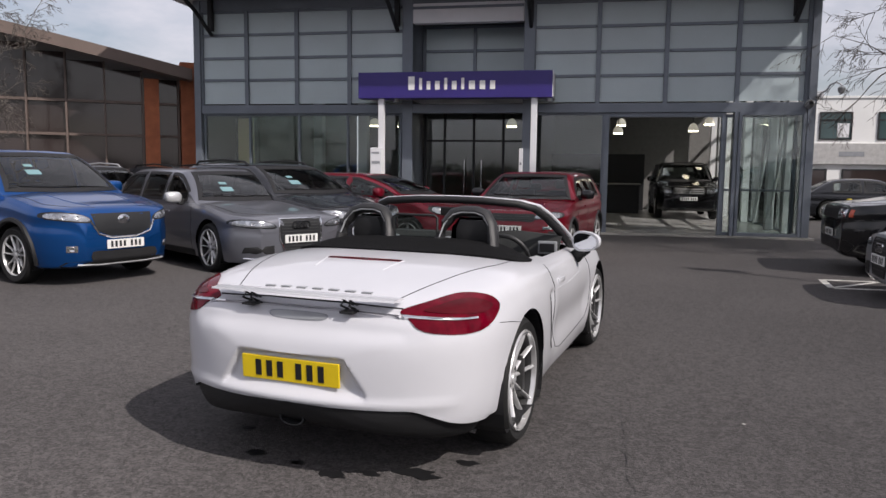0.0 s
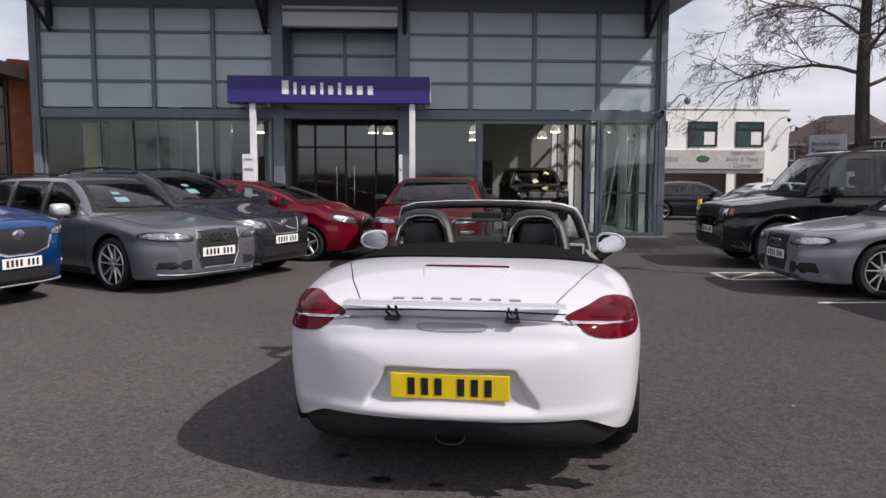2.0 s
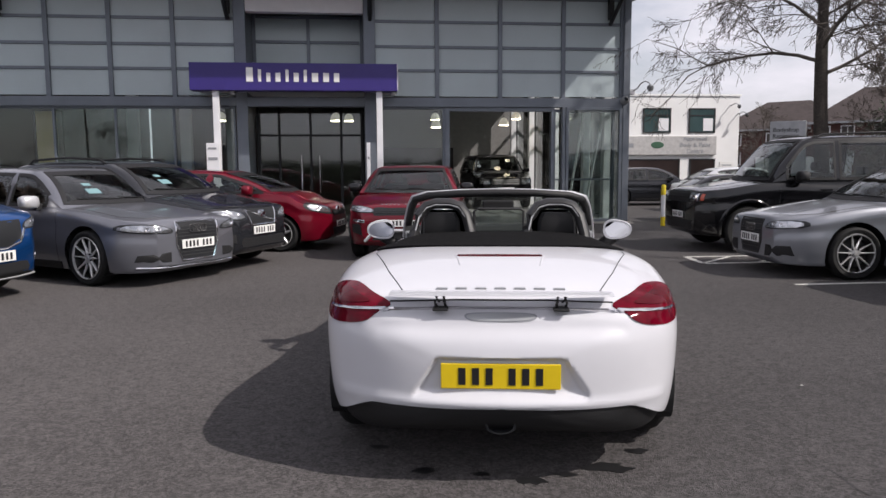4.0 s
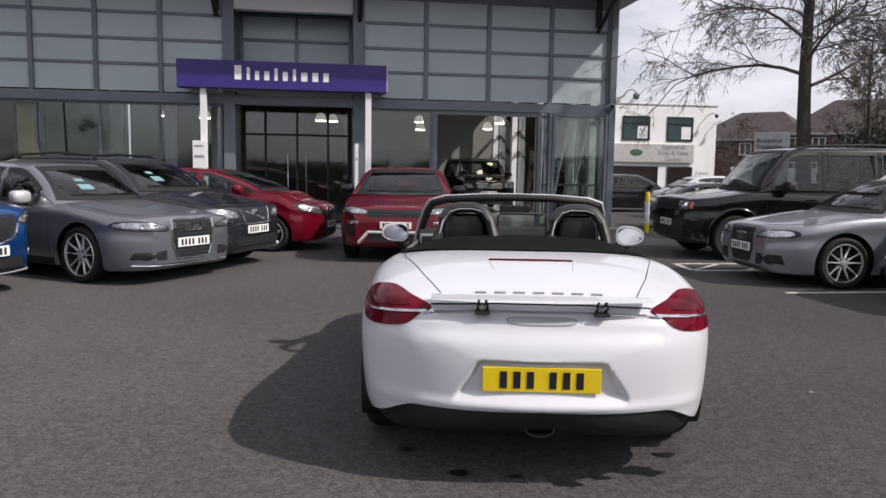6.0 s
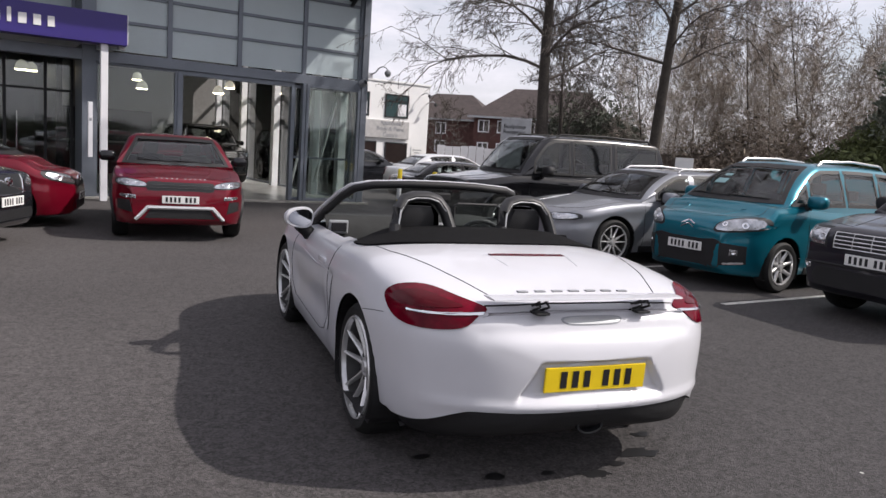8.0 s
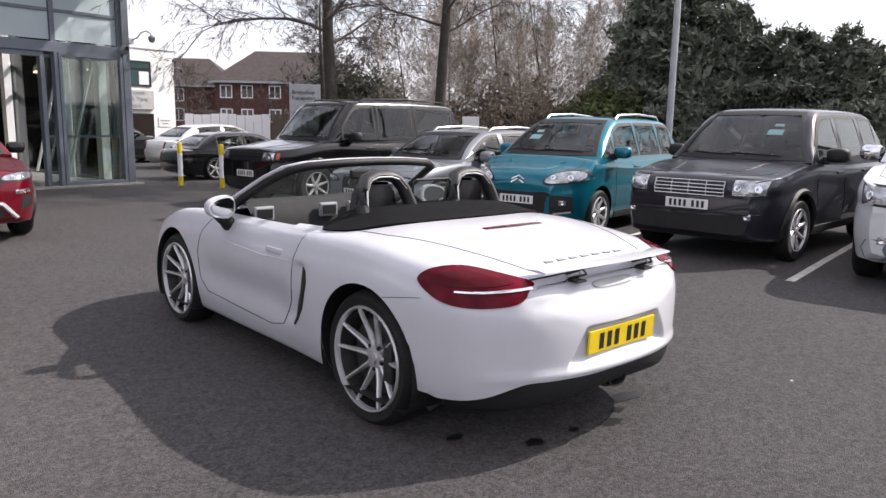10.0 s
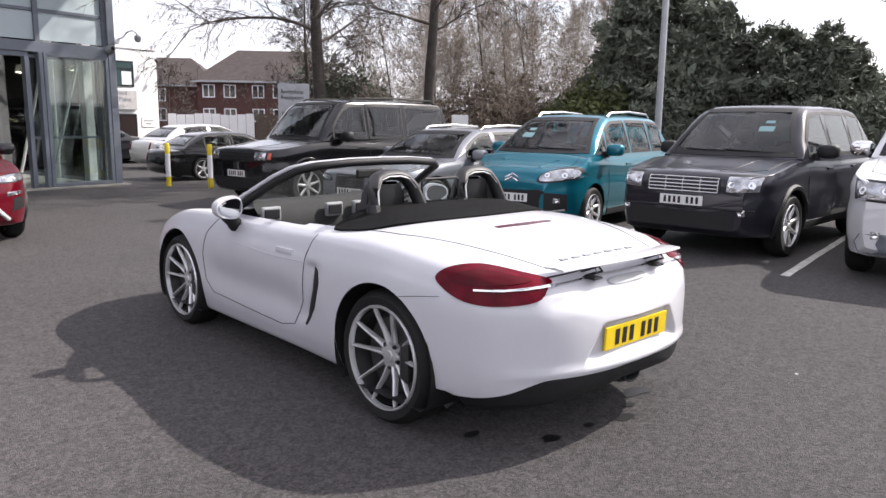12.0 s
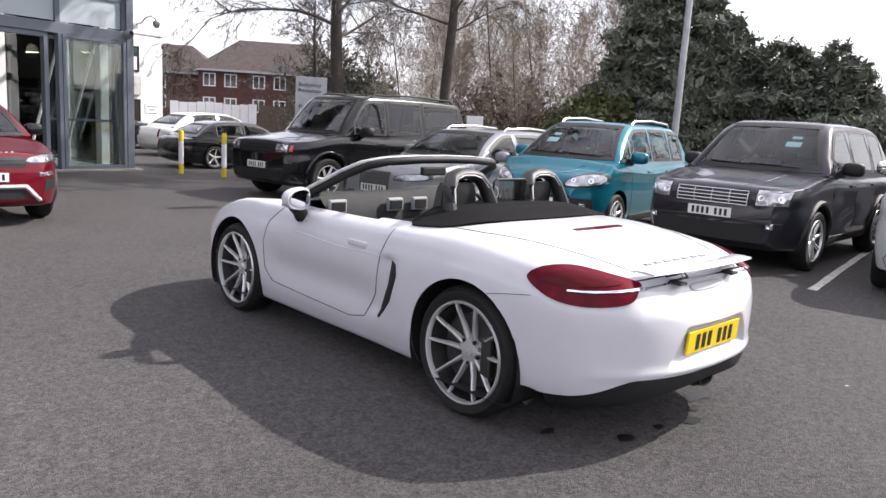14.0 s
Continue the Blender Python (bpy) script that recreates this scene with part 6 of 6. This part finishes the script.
# deck slit and seams
part("deck_slit", patch_mesh(sp_bvh, (0, 0, -1), [(-0.222, -0.19), (-0.218, -0.158), (0.218, -0.158), (0.222, -0.19), (0.0, -0.2)], 0.003, 0.01, 2, sub=5), M_DARKLENS, road, "dark air slit in the deck lid", True)
for s in (1, -1):
    part("deck_seam", seam_mesh(sp_bvh, (0, 0, -1), [(s * 0.70, 0.30), (s * 0.685, 0.05), (s * 0.55, -0.42), (s * 0.44, -0.70)], 0.0028), M_INK, road)
    part("slit_seam", seam_mesh(sp_bvh, (0, 0, -1), [(s * 0.235, -0.165), (s * 0.215, -0.25), (s * 0.20, -0.36)], 0.005, lift=-0.002), P_WHITE, road)
    part("bumper_seam", seam_mesh(sp_bvh, (-s, 0, 0), [(-0.17 * s, 0.695), (-0.28 * s, 0.715), (-0.42 * s, 0.735)], 0.0018), M_INK, road)
    part("door_seam", seam_mesh(sp_bvh, (-s, 0, 0), [(0.64 * s, 0.89), (0.69 * s, 0.72), (0.74 * s, 0.50), (0.84 * s, 0.345), (1.0 * s, 0.31), (1.5 * s, 0.325), (1.93 * s, 0.34), (2.02 * s, 0.42), (2.03 * s, 0.6), (1.97 * s, 0.76), (1.85 * s, 0.86)], 0.003), M_INK, road)
    intake = [(0.575, 0.725), (0.53, 0.71), (0.515, 0.65), (0.575, 0.49), (0.685, 0.37), (0.705, 0.375), (0.645, 0.49), (0.575, 0.63), (0.575, 0.68)]
    part("side_intake", patch_mesh(sp_bvh, (-s, 0, 0), [(y * s, z) for y, z in intake], 0.004, 0.02, 4, sub=3), M_INK, road, "black side air intake", True)
    part("door_crease", seam_mesh(sp_bvh, (-s, 0, 0), [(0.68 * s, 0.735), (1.1 * s, 0.72), (1.6 * s, 0.74)], 0.004), P_WHITE, road, "", True)
    p, nn, _, _ = sp_bvh.ray_cast(Vector((s * 3, 0.92, 0.765)), Vector((-s, 0, 0)))
    part("door_handle", boxes((p.x - 0.014, p.x + 0.014, 0.83, 1.01, 0.748, 0.785, 0.013)), P_WHITE, road, "white door handle", True)
    part("headlamp", patch_mesh(sp_bvh, (0, -0.7, -0.7), smooth_outline([(-s * 0.58, 2.62), (-s * 0.72, 2.5), (-s * 0.76, 2.7), (-s * 0.62, 2.8)], 3), 0.004, 0.01, 3), M_CLEAR, road, "", True)


# ---- beyond the forecourt ----
# body shop
M_TEALPANE = material("teal_office_glass", (0.045, 0.075, 0.078), 0.06, vary=0.3, scale=0.8, spec=0.6)
WB = pose(11.9, 33.6, 0, 0, 0, 11)
structure("wall_bodyshop", boxes((-14, 0, 0, 9, 0, 4.75, 0.02), (-14.05, 0.05, -0.05, 9.05, 4.75, 4.85, 0.01)), M_WHITE, "white rendered two-storey body shop", WB)
for k, (x0, x1) in enumerate(((-2.6, -1.25), (-4.9, -3.5), (-7.2, -5.9), (-9.6, -8.3), (-12, -10.7))):
    w = structure("window_upper", boxes((x0, x1, -0.05, -0.003, 3.0, 3.06), (x0, x1, -0.05, -0.003, 4.12, 4.18), (x0, x0 + 0.06, -0.05, -0.003, 3.06, 4.12), (x1 - 0.06, x1, -0.05, -0.003, 3.06, 4.12), (x0 + 0.06, x1 - 0.06, -0.05, -0.003, 3.8, 3.86)), M_DARK, "dark framed office window", WB)
    part("pane", boxes((x0 + 0.06, x1 - 0.06, -0.03, -0.004, 3.06, 4.12)), M_TEALPANE, w)
    part("blind", boxes((lerp(x0, x1, 0.55), x1 - 0.12, -0.034, -0.031, 3.1, 3.7)), M_WHITEP, w)
for x0, x1 in ((-2.5, -1.2), (-6.2, -3.0), (-9, -6.8), (-12.5, -9.5)):
    w = structure("window_lower", boxes((x0, x1, -0.05, -0.003, 1.7, 1.76), (x0, x0 + 0.06, -0.05, -0.003, 0.4, 1.7), (x1 - 0.06, x1, -0.05, -0.003, 0.4, 1.7)), M_DARK, "ground floor office window", WB)
    part("pane", boxes((x0 + 0.06, x1 - 0.06, -0.03, -0.004, 0.4, 1.7)), M_DUSKGLASS, w)
sg = thing("wall_sign", "silver sign panel on the white body shop wall", "sign", WB)
part("panel", boxes((-9.5, -1.2, -0.14, -0.004, 1.95, 2.85, 0.02)), material("silver_sign", (0.5, 0.49, 0.48), 0.4, 0.2), sg)
text_mesh("lettering", "Approved\nBody & Paint\nCentre", 0.3, M_GREYINK, sg, pose(-2.3, -0.15, 2.42, 90, 0, 0))
part("oval_mark", lathe(bmesh.new(), [(0.0, 0.0), (0.2, 0.0), (0.22, -0.01)], 24, False, pose(-4.2, -0.152, 2.42, 90, 0, 0) @ Matrix.Diagonal((1.5, 0.75, 1, 1))), material("green_mark", (0.05, 0.11, 0.07), 0.4), sg)
for sp in ((-6.4, -5.4, -0.152, -0.145, 2.3, 2.5), (-8.6, -8.0, -0.152, -0.145, 2.2, 2.4)):
    part("print_bar", boxes(sp), M_GREYINK, sg)
sg = thing("door_sign", "small grey notice on the white wall", "sign", WB)
part("panel", boxes((-0.95, -0.25, -0.03, -0.004, 1.15, 1.6)), M_PLATEW, sg)
for sp in ((-0.85, -0.35, -0.036, -0.031, 1.42, 1.47), (-0.75, -0.45, -0.036, -0.031, 1.28, 1.33)):
    part("print_bar", boxes(sp), M_GREYINK, sg)
for x, z in ((-0.5, 4.3), (-0.1, 3.9)):
    t = thing("wall_camera", "dark wall camera on the white building", "camera", WB)
    part("arm", tube(bmesh.new(), [(x, 0, z), (x + 0.1, -0.35, z + 0.1), (x + 0.2, -0.5, z)], 0.025, 6), M_GALV, t)
    part("dome", lathe(bmesh.new(), [(0.0, -0.1), (0.1, 0.0), (0.06, 0.1)], 10, False, pose(x + 0.2, -0.5, z - 0.08)), M_DARK, t)

# brick house row
def house(name, label, m, L, D, eave, ridge, wins):
    h = thing(name, label, "house", m)
    part("wall", boxes((0, L, 0, D, 0, eave)), M_SHADEBRICK, h)
    rf = bmesh.new()
    o = 0.5
    v = [rf.verts.new(p) for p in ((-o, -o, eave - 0.1), (L + o, -o, eave - 0.1), (L + o, D + o, eave - 0.1), (-o, D + o, eave - 0.1), (D * 0.3, D / 2, ridge), (L - D * 0.3, D / 2, ridge))]
    for f in ((0, 1, 5, 4), (1, 2, 5), (2, 3, 4, 5), (3, 0, 4), (0, 3, 2, 1)):
        rf.faces.new([v[i] for i in f])
    part("roof", rf, M_SHADEROOF, h, "brown tiled hipped roof")
    part("gutter", boxes((-o, L + o, -o - 0.1, -o, eave - 0.22, eave - 0.06)), M_GALV, h)
    for x in wins:
        for z in (1.4, eave - 1.45):
            w = part("window", boxes((x, x + 1.0, -0.05, -0.004, z, z + 0.09), (x, x + 1.0, -0.05, -0.004, z + 1.0, z + 1.08), (x, x + 0.09, -0.05, -0.004, z + 0.09, z + 1.0), (x + 0.91, x + 1.0, -0.05, -0.004, z + 0.09, z + 1.0), (x + 0.46, x + 0.54, -0.05, -0.004, z + 0.09, z + 1.0)), M_WHITEP, h, "white framed window")
            part("pane", boxes((x + 0.09, x + 0.91, -0.02, -0.004, z + 0.09, z + 1.0)), M_DUSKGLASS, w)
    return h


house("house", "red brick house with brown hipped roof and white windows", pose(24.9, 57.1, 0, 0, 0, -36), 12, 9, 4.8, 7.6, (0.4, 2.1, 4.4, 6.1, 8.4, 10.1))
house("house", "red brick house end with brown roof behind trees", pose(19.6, 63.4, 0, 0, 0, -36), 9, 9, 4.5, 7.0, (1.0, 4.0))

# fences
def fence(x0, y0, x1, y1, h, mat, label, pale, name="fence"):
    d = Vector((x1 - x0, y1 - y0, 0))
    n = max(2, int(d.length / pale))
    f = thing(name, label, "fence", Matrix.Translation((x0, y0, 0)) @ Matrix.Rotation(math.atan2(d.y, d.x), 4, "Z"))
    for i in range(n):
        u0, u1 = d.length * i / n, d.length * (i + 1) / n
        part("board", boxes((u0 + 0.01, u1 - 0.01, -0.02, 0.02, 0, h + 0.05 * math.sin(i * 5.1))), mat, f)
    return f


fence(14.4, 38.5, 18.7, 36.6, 1.85, M_WHITEP, "white metal screen fence", 0.43)
fence(18.8, 36.6, 30.0, 29.0, 1.9, M_TIMBER, "dark timber close-board fence", 0.6)
fence(12.5, 21.0, 26.0, 13.0, 1.95, M_TIMBER, "dark timber close-board fence behind the parked cars", 0.6)
fence(26.0, 13.0, 30.0, -2.0, 1.95, M_TIMBER, "dark timber fence below the conifers", 0.6)

bd = thing("notice_board", "grey sign board on two posts", "sign", pose(5.95, 11.75, 0, 0, 0, -32))
part("panel", boxes((-0.34, 0.34, -0.03, 0.03, 0.9, 2.32, 0.01)), material("sign_grey", (0.42, 0.43, 0.44), 0.5), bd)
for x in (-0.31, 0.31):
    part("post", boxes((x - 0.03, x + 0.03, 0.03, 0.09, 0, 2.3)), M_GALV, bd)
text_mesh("lettering", "Bodyshop\nReception", 0.125, M_INK, bd, pose(-0.03, -0.034, 2.08, 90, 0, 0))
text_mesh("lettering", "Parking", 0.125, M_INK, bd, pose(-0.08, -0.034, 1.66, 90, 0, 0))
bd = thing("notice_board", "small white sign on a post behind the cars", "sign", pose(9.0, 9.6, 0, 0, 0, -40))
part("panel", boxes((-0.19, 0.19, -0.02, 0.02, 1.38, 1.68, 0.006)), M_PLATEW, bd)
part("post", boxes((-0.03, 0.03, 0.02, 0.07, 0, 1.6)), M_GALV, bd)

lp = thing("street_lamp", "tall grey galvanised lamp post", "lamp", pose(9.75, 4.95, 0, 0, 0.6, 0))
part("pole", tube(bmesh.new(), [(0, 0, 0), (0, 0, 1.2), (0, 0, 1.21), (0, 0, 8.5)], [0.09, 0.09, 0.065, 0.05], 12), M_GALV, lp, "", True)
part("lantern", boxes((-0.15, 0.55, -0.12, 0.12, 8.4, 8.55, 0.03)), M_GALV, lp)

# brown office block
A_, B_ = Vector((-13.0, 13.4, 0)), Vector((-19.5, 7.0, 0))
dd = B_ - A_
OB = Matrix.Translation(A_) @ Matrix.Rotation(math.atan2(dd.y, dd.x), 4, "Z")
ln = dd.length
def office_top(u):
    return 3.85 + 1.9 * math.sin(min(1, u / 14) * math.pi / 2)


structure("wall_office", boxes((0, ln + 8, -6, -0.2, 0, 3.7)), M_DARK, "dark glazed office block", OB)
for k in range(17):
    x0 = 0.08 + k * 0.95
    h = office_top(x0) + 0.05
    p = structure("window_office", boxes((x0, x0 + 0.05, -0.2, 0.05, 0, h)), M_BROWNMET, "dusky glazed office bay", OB)
    part("pane", boxes((x0 + 0.05, x0 + 0.95, -0.19, -0.1, 0.0, h)), M_DUSKGLASS, p)
    for z in (1.35, 2.3, 3.2):
        part("rail", boxes((x0 + 0.05, x0 + 0.95, -0.1, 0.01, z, z + 0.07)), M_BROWNMET, p)
for x0, x1, h in ((-0.5, 0.05, 4.4), (0.62, 1.0, 3.9)):
    structure("brick_pier", boxes((x0, x1, -0.3, 0.25, 0, h)), M_BRICK, "orange brick pier", OB)
rr_ = bmesh.new()
prv = None
for i in range(15):
    u = -0.2 + (ln + 8) * i / 14
    z = office_top(u)
    cur = [rr_.verts.new((u, y, zz)) for y, zz in ((1.2, z), (1.2, z + 0.3), (-7, z + 0.7), (-7, z + 0.4))]
    if prv:
        for k in range(4):
            rr_.faces.new((prv[k], prv[(k + 1) % 4], cur[(k + 1) % 4], cur[k]))
    prv = cur
structure("roof_office", rr_, M_BROWNMET, "curved brown metal roof", OB)


# trees
def bare_tree(name, label, m, height, r0, seed, first=0.3, levels=5, lean=(0, 0), reach=3.0, limbs=16, rise=0.5, sag=0.1, fine=0.006, twig=None):
    """A leafless tree: a tapered, slightly bent trunk, arching limbs of length reach and sprays of twigs that hang by sag."""
    rnd = random.Random(seed)
    t = thing(name, label, "tree", m)
    trunk = bmesh.new()
    verts, faces = [], []
    steps = 12
    pts, rad = [], []
    for i in range(steps + 1):
        u = i / steps
        pts.append(Vector((lean[0] * u ** 1.2 + r0 * 0.5 * math.sin(u * 7 + seed), lean[1] * u + r0 * 0.5 * math.cos(u * 6 + seed), height * u)))
        rad.append(r0 * (1 - 0.80 * u) * (1.35 if i == 0 else 1) * rnd.uniform(0.95, 1.05))
    tube(trunk, pts, rad, 12)
    part("trunk", trunk, M_BARK, t, "", True)

    def stick(q, rr, sides):
        base = len(verts)
        for i, p in enumerate(q):
            d = (q[min(i + 1, len(q) - 1)] - q[max(i - 1, 0)]).normalized()
            a = d.orthogonal().normalized()
            b = d.cross(a)
            for k in range(sides):
                an = 2 * math.pi * k / sides
                v = p + (a * math.cos(an) + b * math.sin(an)) * rr[i]
                verts.append((v.x, v.y, v.z))
        for i in range(len(q) - 1):
            for k in range(sides):
                faces.append((base + i * sides + k, base + i * sides + (k + 1) % sides, base + (i + 1) * sides + (k + 1) % sides, base + (i + 1) * sides + k))

    def grow(p, d, length, r, lev, top):
        n = 6 if top else (4 if lev > 2 else 2)
        q = [p]
        dirn = d.copy()
        for i in range(n):
            bend = -sag * (i + 0.5) / n if top else (-sag * 1.3 if lev <= 2 else 0.0)
            dirn = (dirn + Vector((rnd.uniform(-1, 1), rnd.uniform(-1, 1), rnd.uniform(-0.8, 0.8))) * 0.2 + Vector((0, 0, bend))).normalized()
            q.append(q[-1] + dirn * length / n)
        stick(q, [max(fine * 0.7, r * (1 - 0.72 * i / n)) for i in range(n + 1)], 6 if top else (4 if lev > 2 else 3))
        if lev <= 1:
            return
        kids = (7 if top else 4) + rnd.randint(0, 1)
        for k in range(kids):
            i = min(n, 1 + int((n - 1) * (k + rnd.random()) / kids + 0.35)) if top else rnd.randint(1, n)
            way = (q[i] - q[i - 1]).normalized()
            a = way.cross(Vector((rnd.uniform(-1, 1), rnd.uniform(-1, 1), rnd.uniform(-1, 1)))).normalized()
            grow(q[i], (way * 0.85 + a * rnd.uniform(0.45, 0.95)).normalized(), length * rnd.uniform(0.36, 0.58), max(r * 0.45, fine), lev - 1, False)
    for k in range(limbs):
        u = first + (1 - first) * (k + rnd.random() * 0.6) / limbs
        i = min(steps - 1, int(u * steps))
        p = pts[i].lerp(pts[i + 1], u * steps - i)
        az = k * 2.4 + rnd.uniform(-0.4, 0.4)
        el = rise * rnd.uniform(0.6, 1.3) + 0.5 * (u - first)
        d = Vector((math.cos(az) * math.cos(el), math.sin(az) * math.cos(el), math.sin(el)))
        grow(p, d, reach * rnd.uniform(0.75, 1.1) * (1.0 - 0.45 * (u - first) / (1 - first)), r0 * (0.27 - 0.15 * u) * rnd.uniform(0.8, 1.2), levels, True)
    me = bpy.data.meshes.new("crown")
    me.from_pydata(verts, [], faces)
    me.materials.append(twig or M_TWIG)
    cr_ = new("crown", me)
    cr_.parent = t
    tagged(cr_, "bare leafless branches")
    return t


bare_tree("tree", "tall bare tree with a straight trunk", pose(6.65, 11.6, 0), 10.5, 0.165, 3, 0.3, 5, (-0.3, 0.1), 2.8, 32, 0.5, 0.19, 0.0055)
bare_tree("tree", "tall bare tree with a leaning trunk", pose(8.75, 10.7, 0), 10.5, 0.155, 8, 0.33, 5, (1.1, -0.3), 2.7, 26, 0.55, 0.2, 0.0055)
bare_tree("tree", "bare tree beside the brick house", pose(14.5, 24.5, 0), 6.6, 0.13, 12, 0.25, 5, (0, 0), 2.9, 14, 0.75, 0.0, 0.008)
bare_tree("tree", "small bare tree in front of the brick house", pose(15.6, 41.0, 0), 4.0, 0.07, 21, 0.1, 4, (0, 0), 1.9, 14, 0.7, 0.0, 0.012)
bare_tree("tree", "silvery bare birch by the office block", pose(-10.6, 5.2, 0), 5.5, 0.05, 31, 0.3, 5, (0, 0), 1.7, 10, 0.6, 0.25, 0.004)
bare_tree("tree", "bare tree at the end of the conifers", pose(24.5, 2.6, 0), 8.5, 0.16, 41, 0.3, 5, (0, 0), 3.2, 12, 0.8, 0.0, 0.01)
M_BRUSH = material("grey_brown_brush", (0.28, 0.24, 0.2), 0.9, vary=0.25, scale=0.5, fine=0.15, bscale=4)
rn = random.Random(77)
kinds = [bare_tree("tree", "bare tree with many upright twigs in the woodland strip", pose(-3.1 + 33 * math.cos(radians(a)), -2.8 + 33 * math.sin(radians(a)), 0), h, 0.05, 100 + i, 0.08, 4, (rn.uniform(-1.8, 1.8), rn.uniform(-1.8, 1.8)), 3.4, 26, 0.95, -0.06, 0.0085, M_BRUSH) for i, (a, h) in enumerate(((36.5, 8.2), (40.0, 9.2), (43.5, 8.6), (47.5, 6.8)))]
for k in range(11):
    th = 35.4 + k * 1.65 + rn.uniform(-0.5, 0.5)
    dist = rn.uniform(28.5, 39)
    size = rn.uniform(0.62, 1.05) * (1.0 if th < 47 else 0.72)
    copy_thing(kinds[k % 4], pose(-3.1 + dist * math.cos(radians(th)), -2.8 + dist * math.sin(radians(th)), 0, 0, 0, rn.uniform(0, 360)) @ Matrix.Diagonal((size * 0.9, size * 0.9, size, 1)))


def foliage(name, label, blobs, mat, n, size, seed, kind="stuff"):
    """Many small leaf sprays in a set of uneven masses (x, y, z, rx, ry, rz)."""
    rnd = np.random.RandomState(seed)
    verts, faces = [], []
    vol = np.array([b[3] * b[4] * b[5] for b in blobs]) ** 0.67
    for (x, y, z, rx, ry, rz), cnt in zip(blobs, (vol / vol.sum() * n).astype(int)):
        for _ in range(cnt):
            d = rnd.normal(size=3)
            d /= np.linalg.norm(d)
            inner = rnd.rand() < 0.22
            rr = (rnd.uniform(0.05, 0.62) if inner else rnd.uniform(0.62, 1.06)) * (1 + 0.16 * math.sin(d[0] * 7 + x) * math.cos(d[2] * 6 + y))
            c = np.array((x + d[0] * rx * rr, y + d[1] * ry * rr, max(0.05, z + d[2] * rz * rr)))
            s = size * rnd.uniform(0.5, 1.4) * (3.2 if inner else 1)
            a, b = rnd.normal(size=3), rnd.normal(size=3)
            a /= np.linalg.norm(a)
            b /= np.linalg.norm(b)
            i = len(verts)
            verts += [tuple(c - a * s), tuple(c + b * s * 0.5), tuple(c + a * s), tuple(c - b * s * 0.4)]
            faces.append((i, i + 1, i + 2, i + 3))
    me = bpy.data.meshes.new(name)
    me.from_pydata(verts, [], faces)
    me.materials.append(mat)
    return tagged(new(name, me), label, "hedge", "", kind)


def around(theta, dist):
    return -3.1 + dist * math.cos(radians(theta)), -2.8 + dist * math.sin(radians(theta))


rn = random.Random(5)
bl = []
for th, h in ((34.2, 5.2), (33.2, 7.6), (31.8, 8.8), (30.4, 8.0), (29.0, 6.4), (27.8, 5.4), (26.4, 5.1), (24.8, 4.6), (23.2, 4.9), (21.8, 4.2), (20.4, 4.6), (19, 4.1), (17.8, 3.2), (16.8, 2.4)):
    x, y = around(th + rn.uniform(-0.3, 0.3), 29 + rn.uniform(-0.8, 0.8))
    z = 0.3
    while z < h:
        reach = 1.75 * (1 - 0.72 * (z / h) ** 1.3) + 0.12
        for k in range(5):
            a = rn.uniform(0, 2 * math.pi)
            r = reach * rn.uniform(0.35, 0.9)
            bl.append((x + r * math.cos(a), y + r * math.sin(a), z + rn.uniform(-0.2, 0.2), reach * 0.5, reach * 0.5, rn.uniform(0.22, 0.4)))
        bl.append((x, y, z, reach * 0.6, reach * 0.6, 0.45))
        z += 0.42
foliage("conifer_screen", "tall dark green conifer screen", bl, M_LEAF, 150000, 0.085, 3)
bl = []
for th, h, d in ((38.5, 2.4, 28), (37.3, 2.9, 28), (36.2, 3.1, 27.5), (35.2, 2.8, 27)):
    x, y = around(th, d)
    bl += [(x, y, h * 0.4, 1.2, 1.2, h * 0.45), (x + 0.4, y, h * 0.72, 0.8, 0.8, h * 0.3)]
foliage("shrub", "yellow-green evergreen shrubs", bl, M_LEAFY, 9000, 0.11, 4)
bl = []
for k in range(26):
    th = 36 + k * 0.85
    x, y = around(th, rn.uniform(29, 33))
    h = rn.uniform(2.2, 4.8) * (1 if th < 48 else 0.55)
    bl.append((x, y, h * 0.45, 1.5, 1.5, h * 0.55))
foliage("undergrowth", "tangle of brown bare undergrowth", bl, M_BROWNLEAF, 60000, 0.05, 6)
bl = []
for k in range(9):
    x, y = around(52.5 + k * 0.6, 34)
    bl.append((x, y, 2.0, 1.4, 1.2, 2.0 + 0.6 * math.sin(k * 2)))
foliage("dark_shrub", "dark evergreen shrub behind the trees", bl, M_LEAF, 9000, 0.12, 9)
foliage("small_shrub", "low shrub by the bollards", [(5.55, 11.4, 0.3, 0.35, 0.45, 0.35)], M_LEAFY, 900, 0.06, 11)

# the far side of the road, behind the walk
bl = []
for k in range(34):
    a = radians(200 + k * 4.1)
    h = 1.3 + 0.9 * abs(math.sin(k * 1.7))
    bl.append((28 * math.cos(a), -2 + 27 * math.sin(a), h * 0.45, 2.4, 2.0, h * 0.6))
foliage("roadside_trees", "dark evergreen trees across the road", bl, M_LEAF, 40000, 0.16, 15)
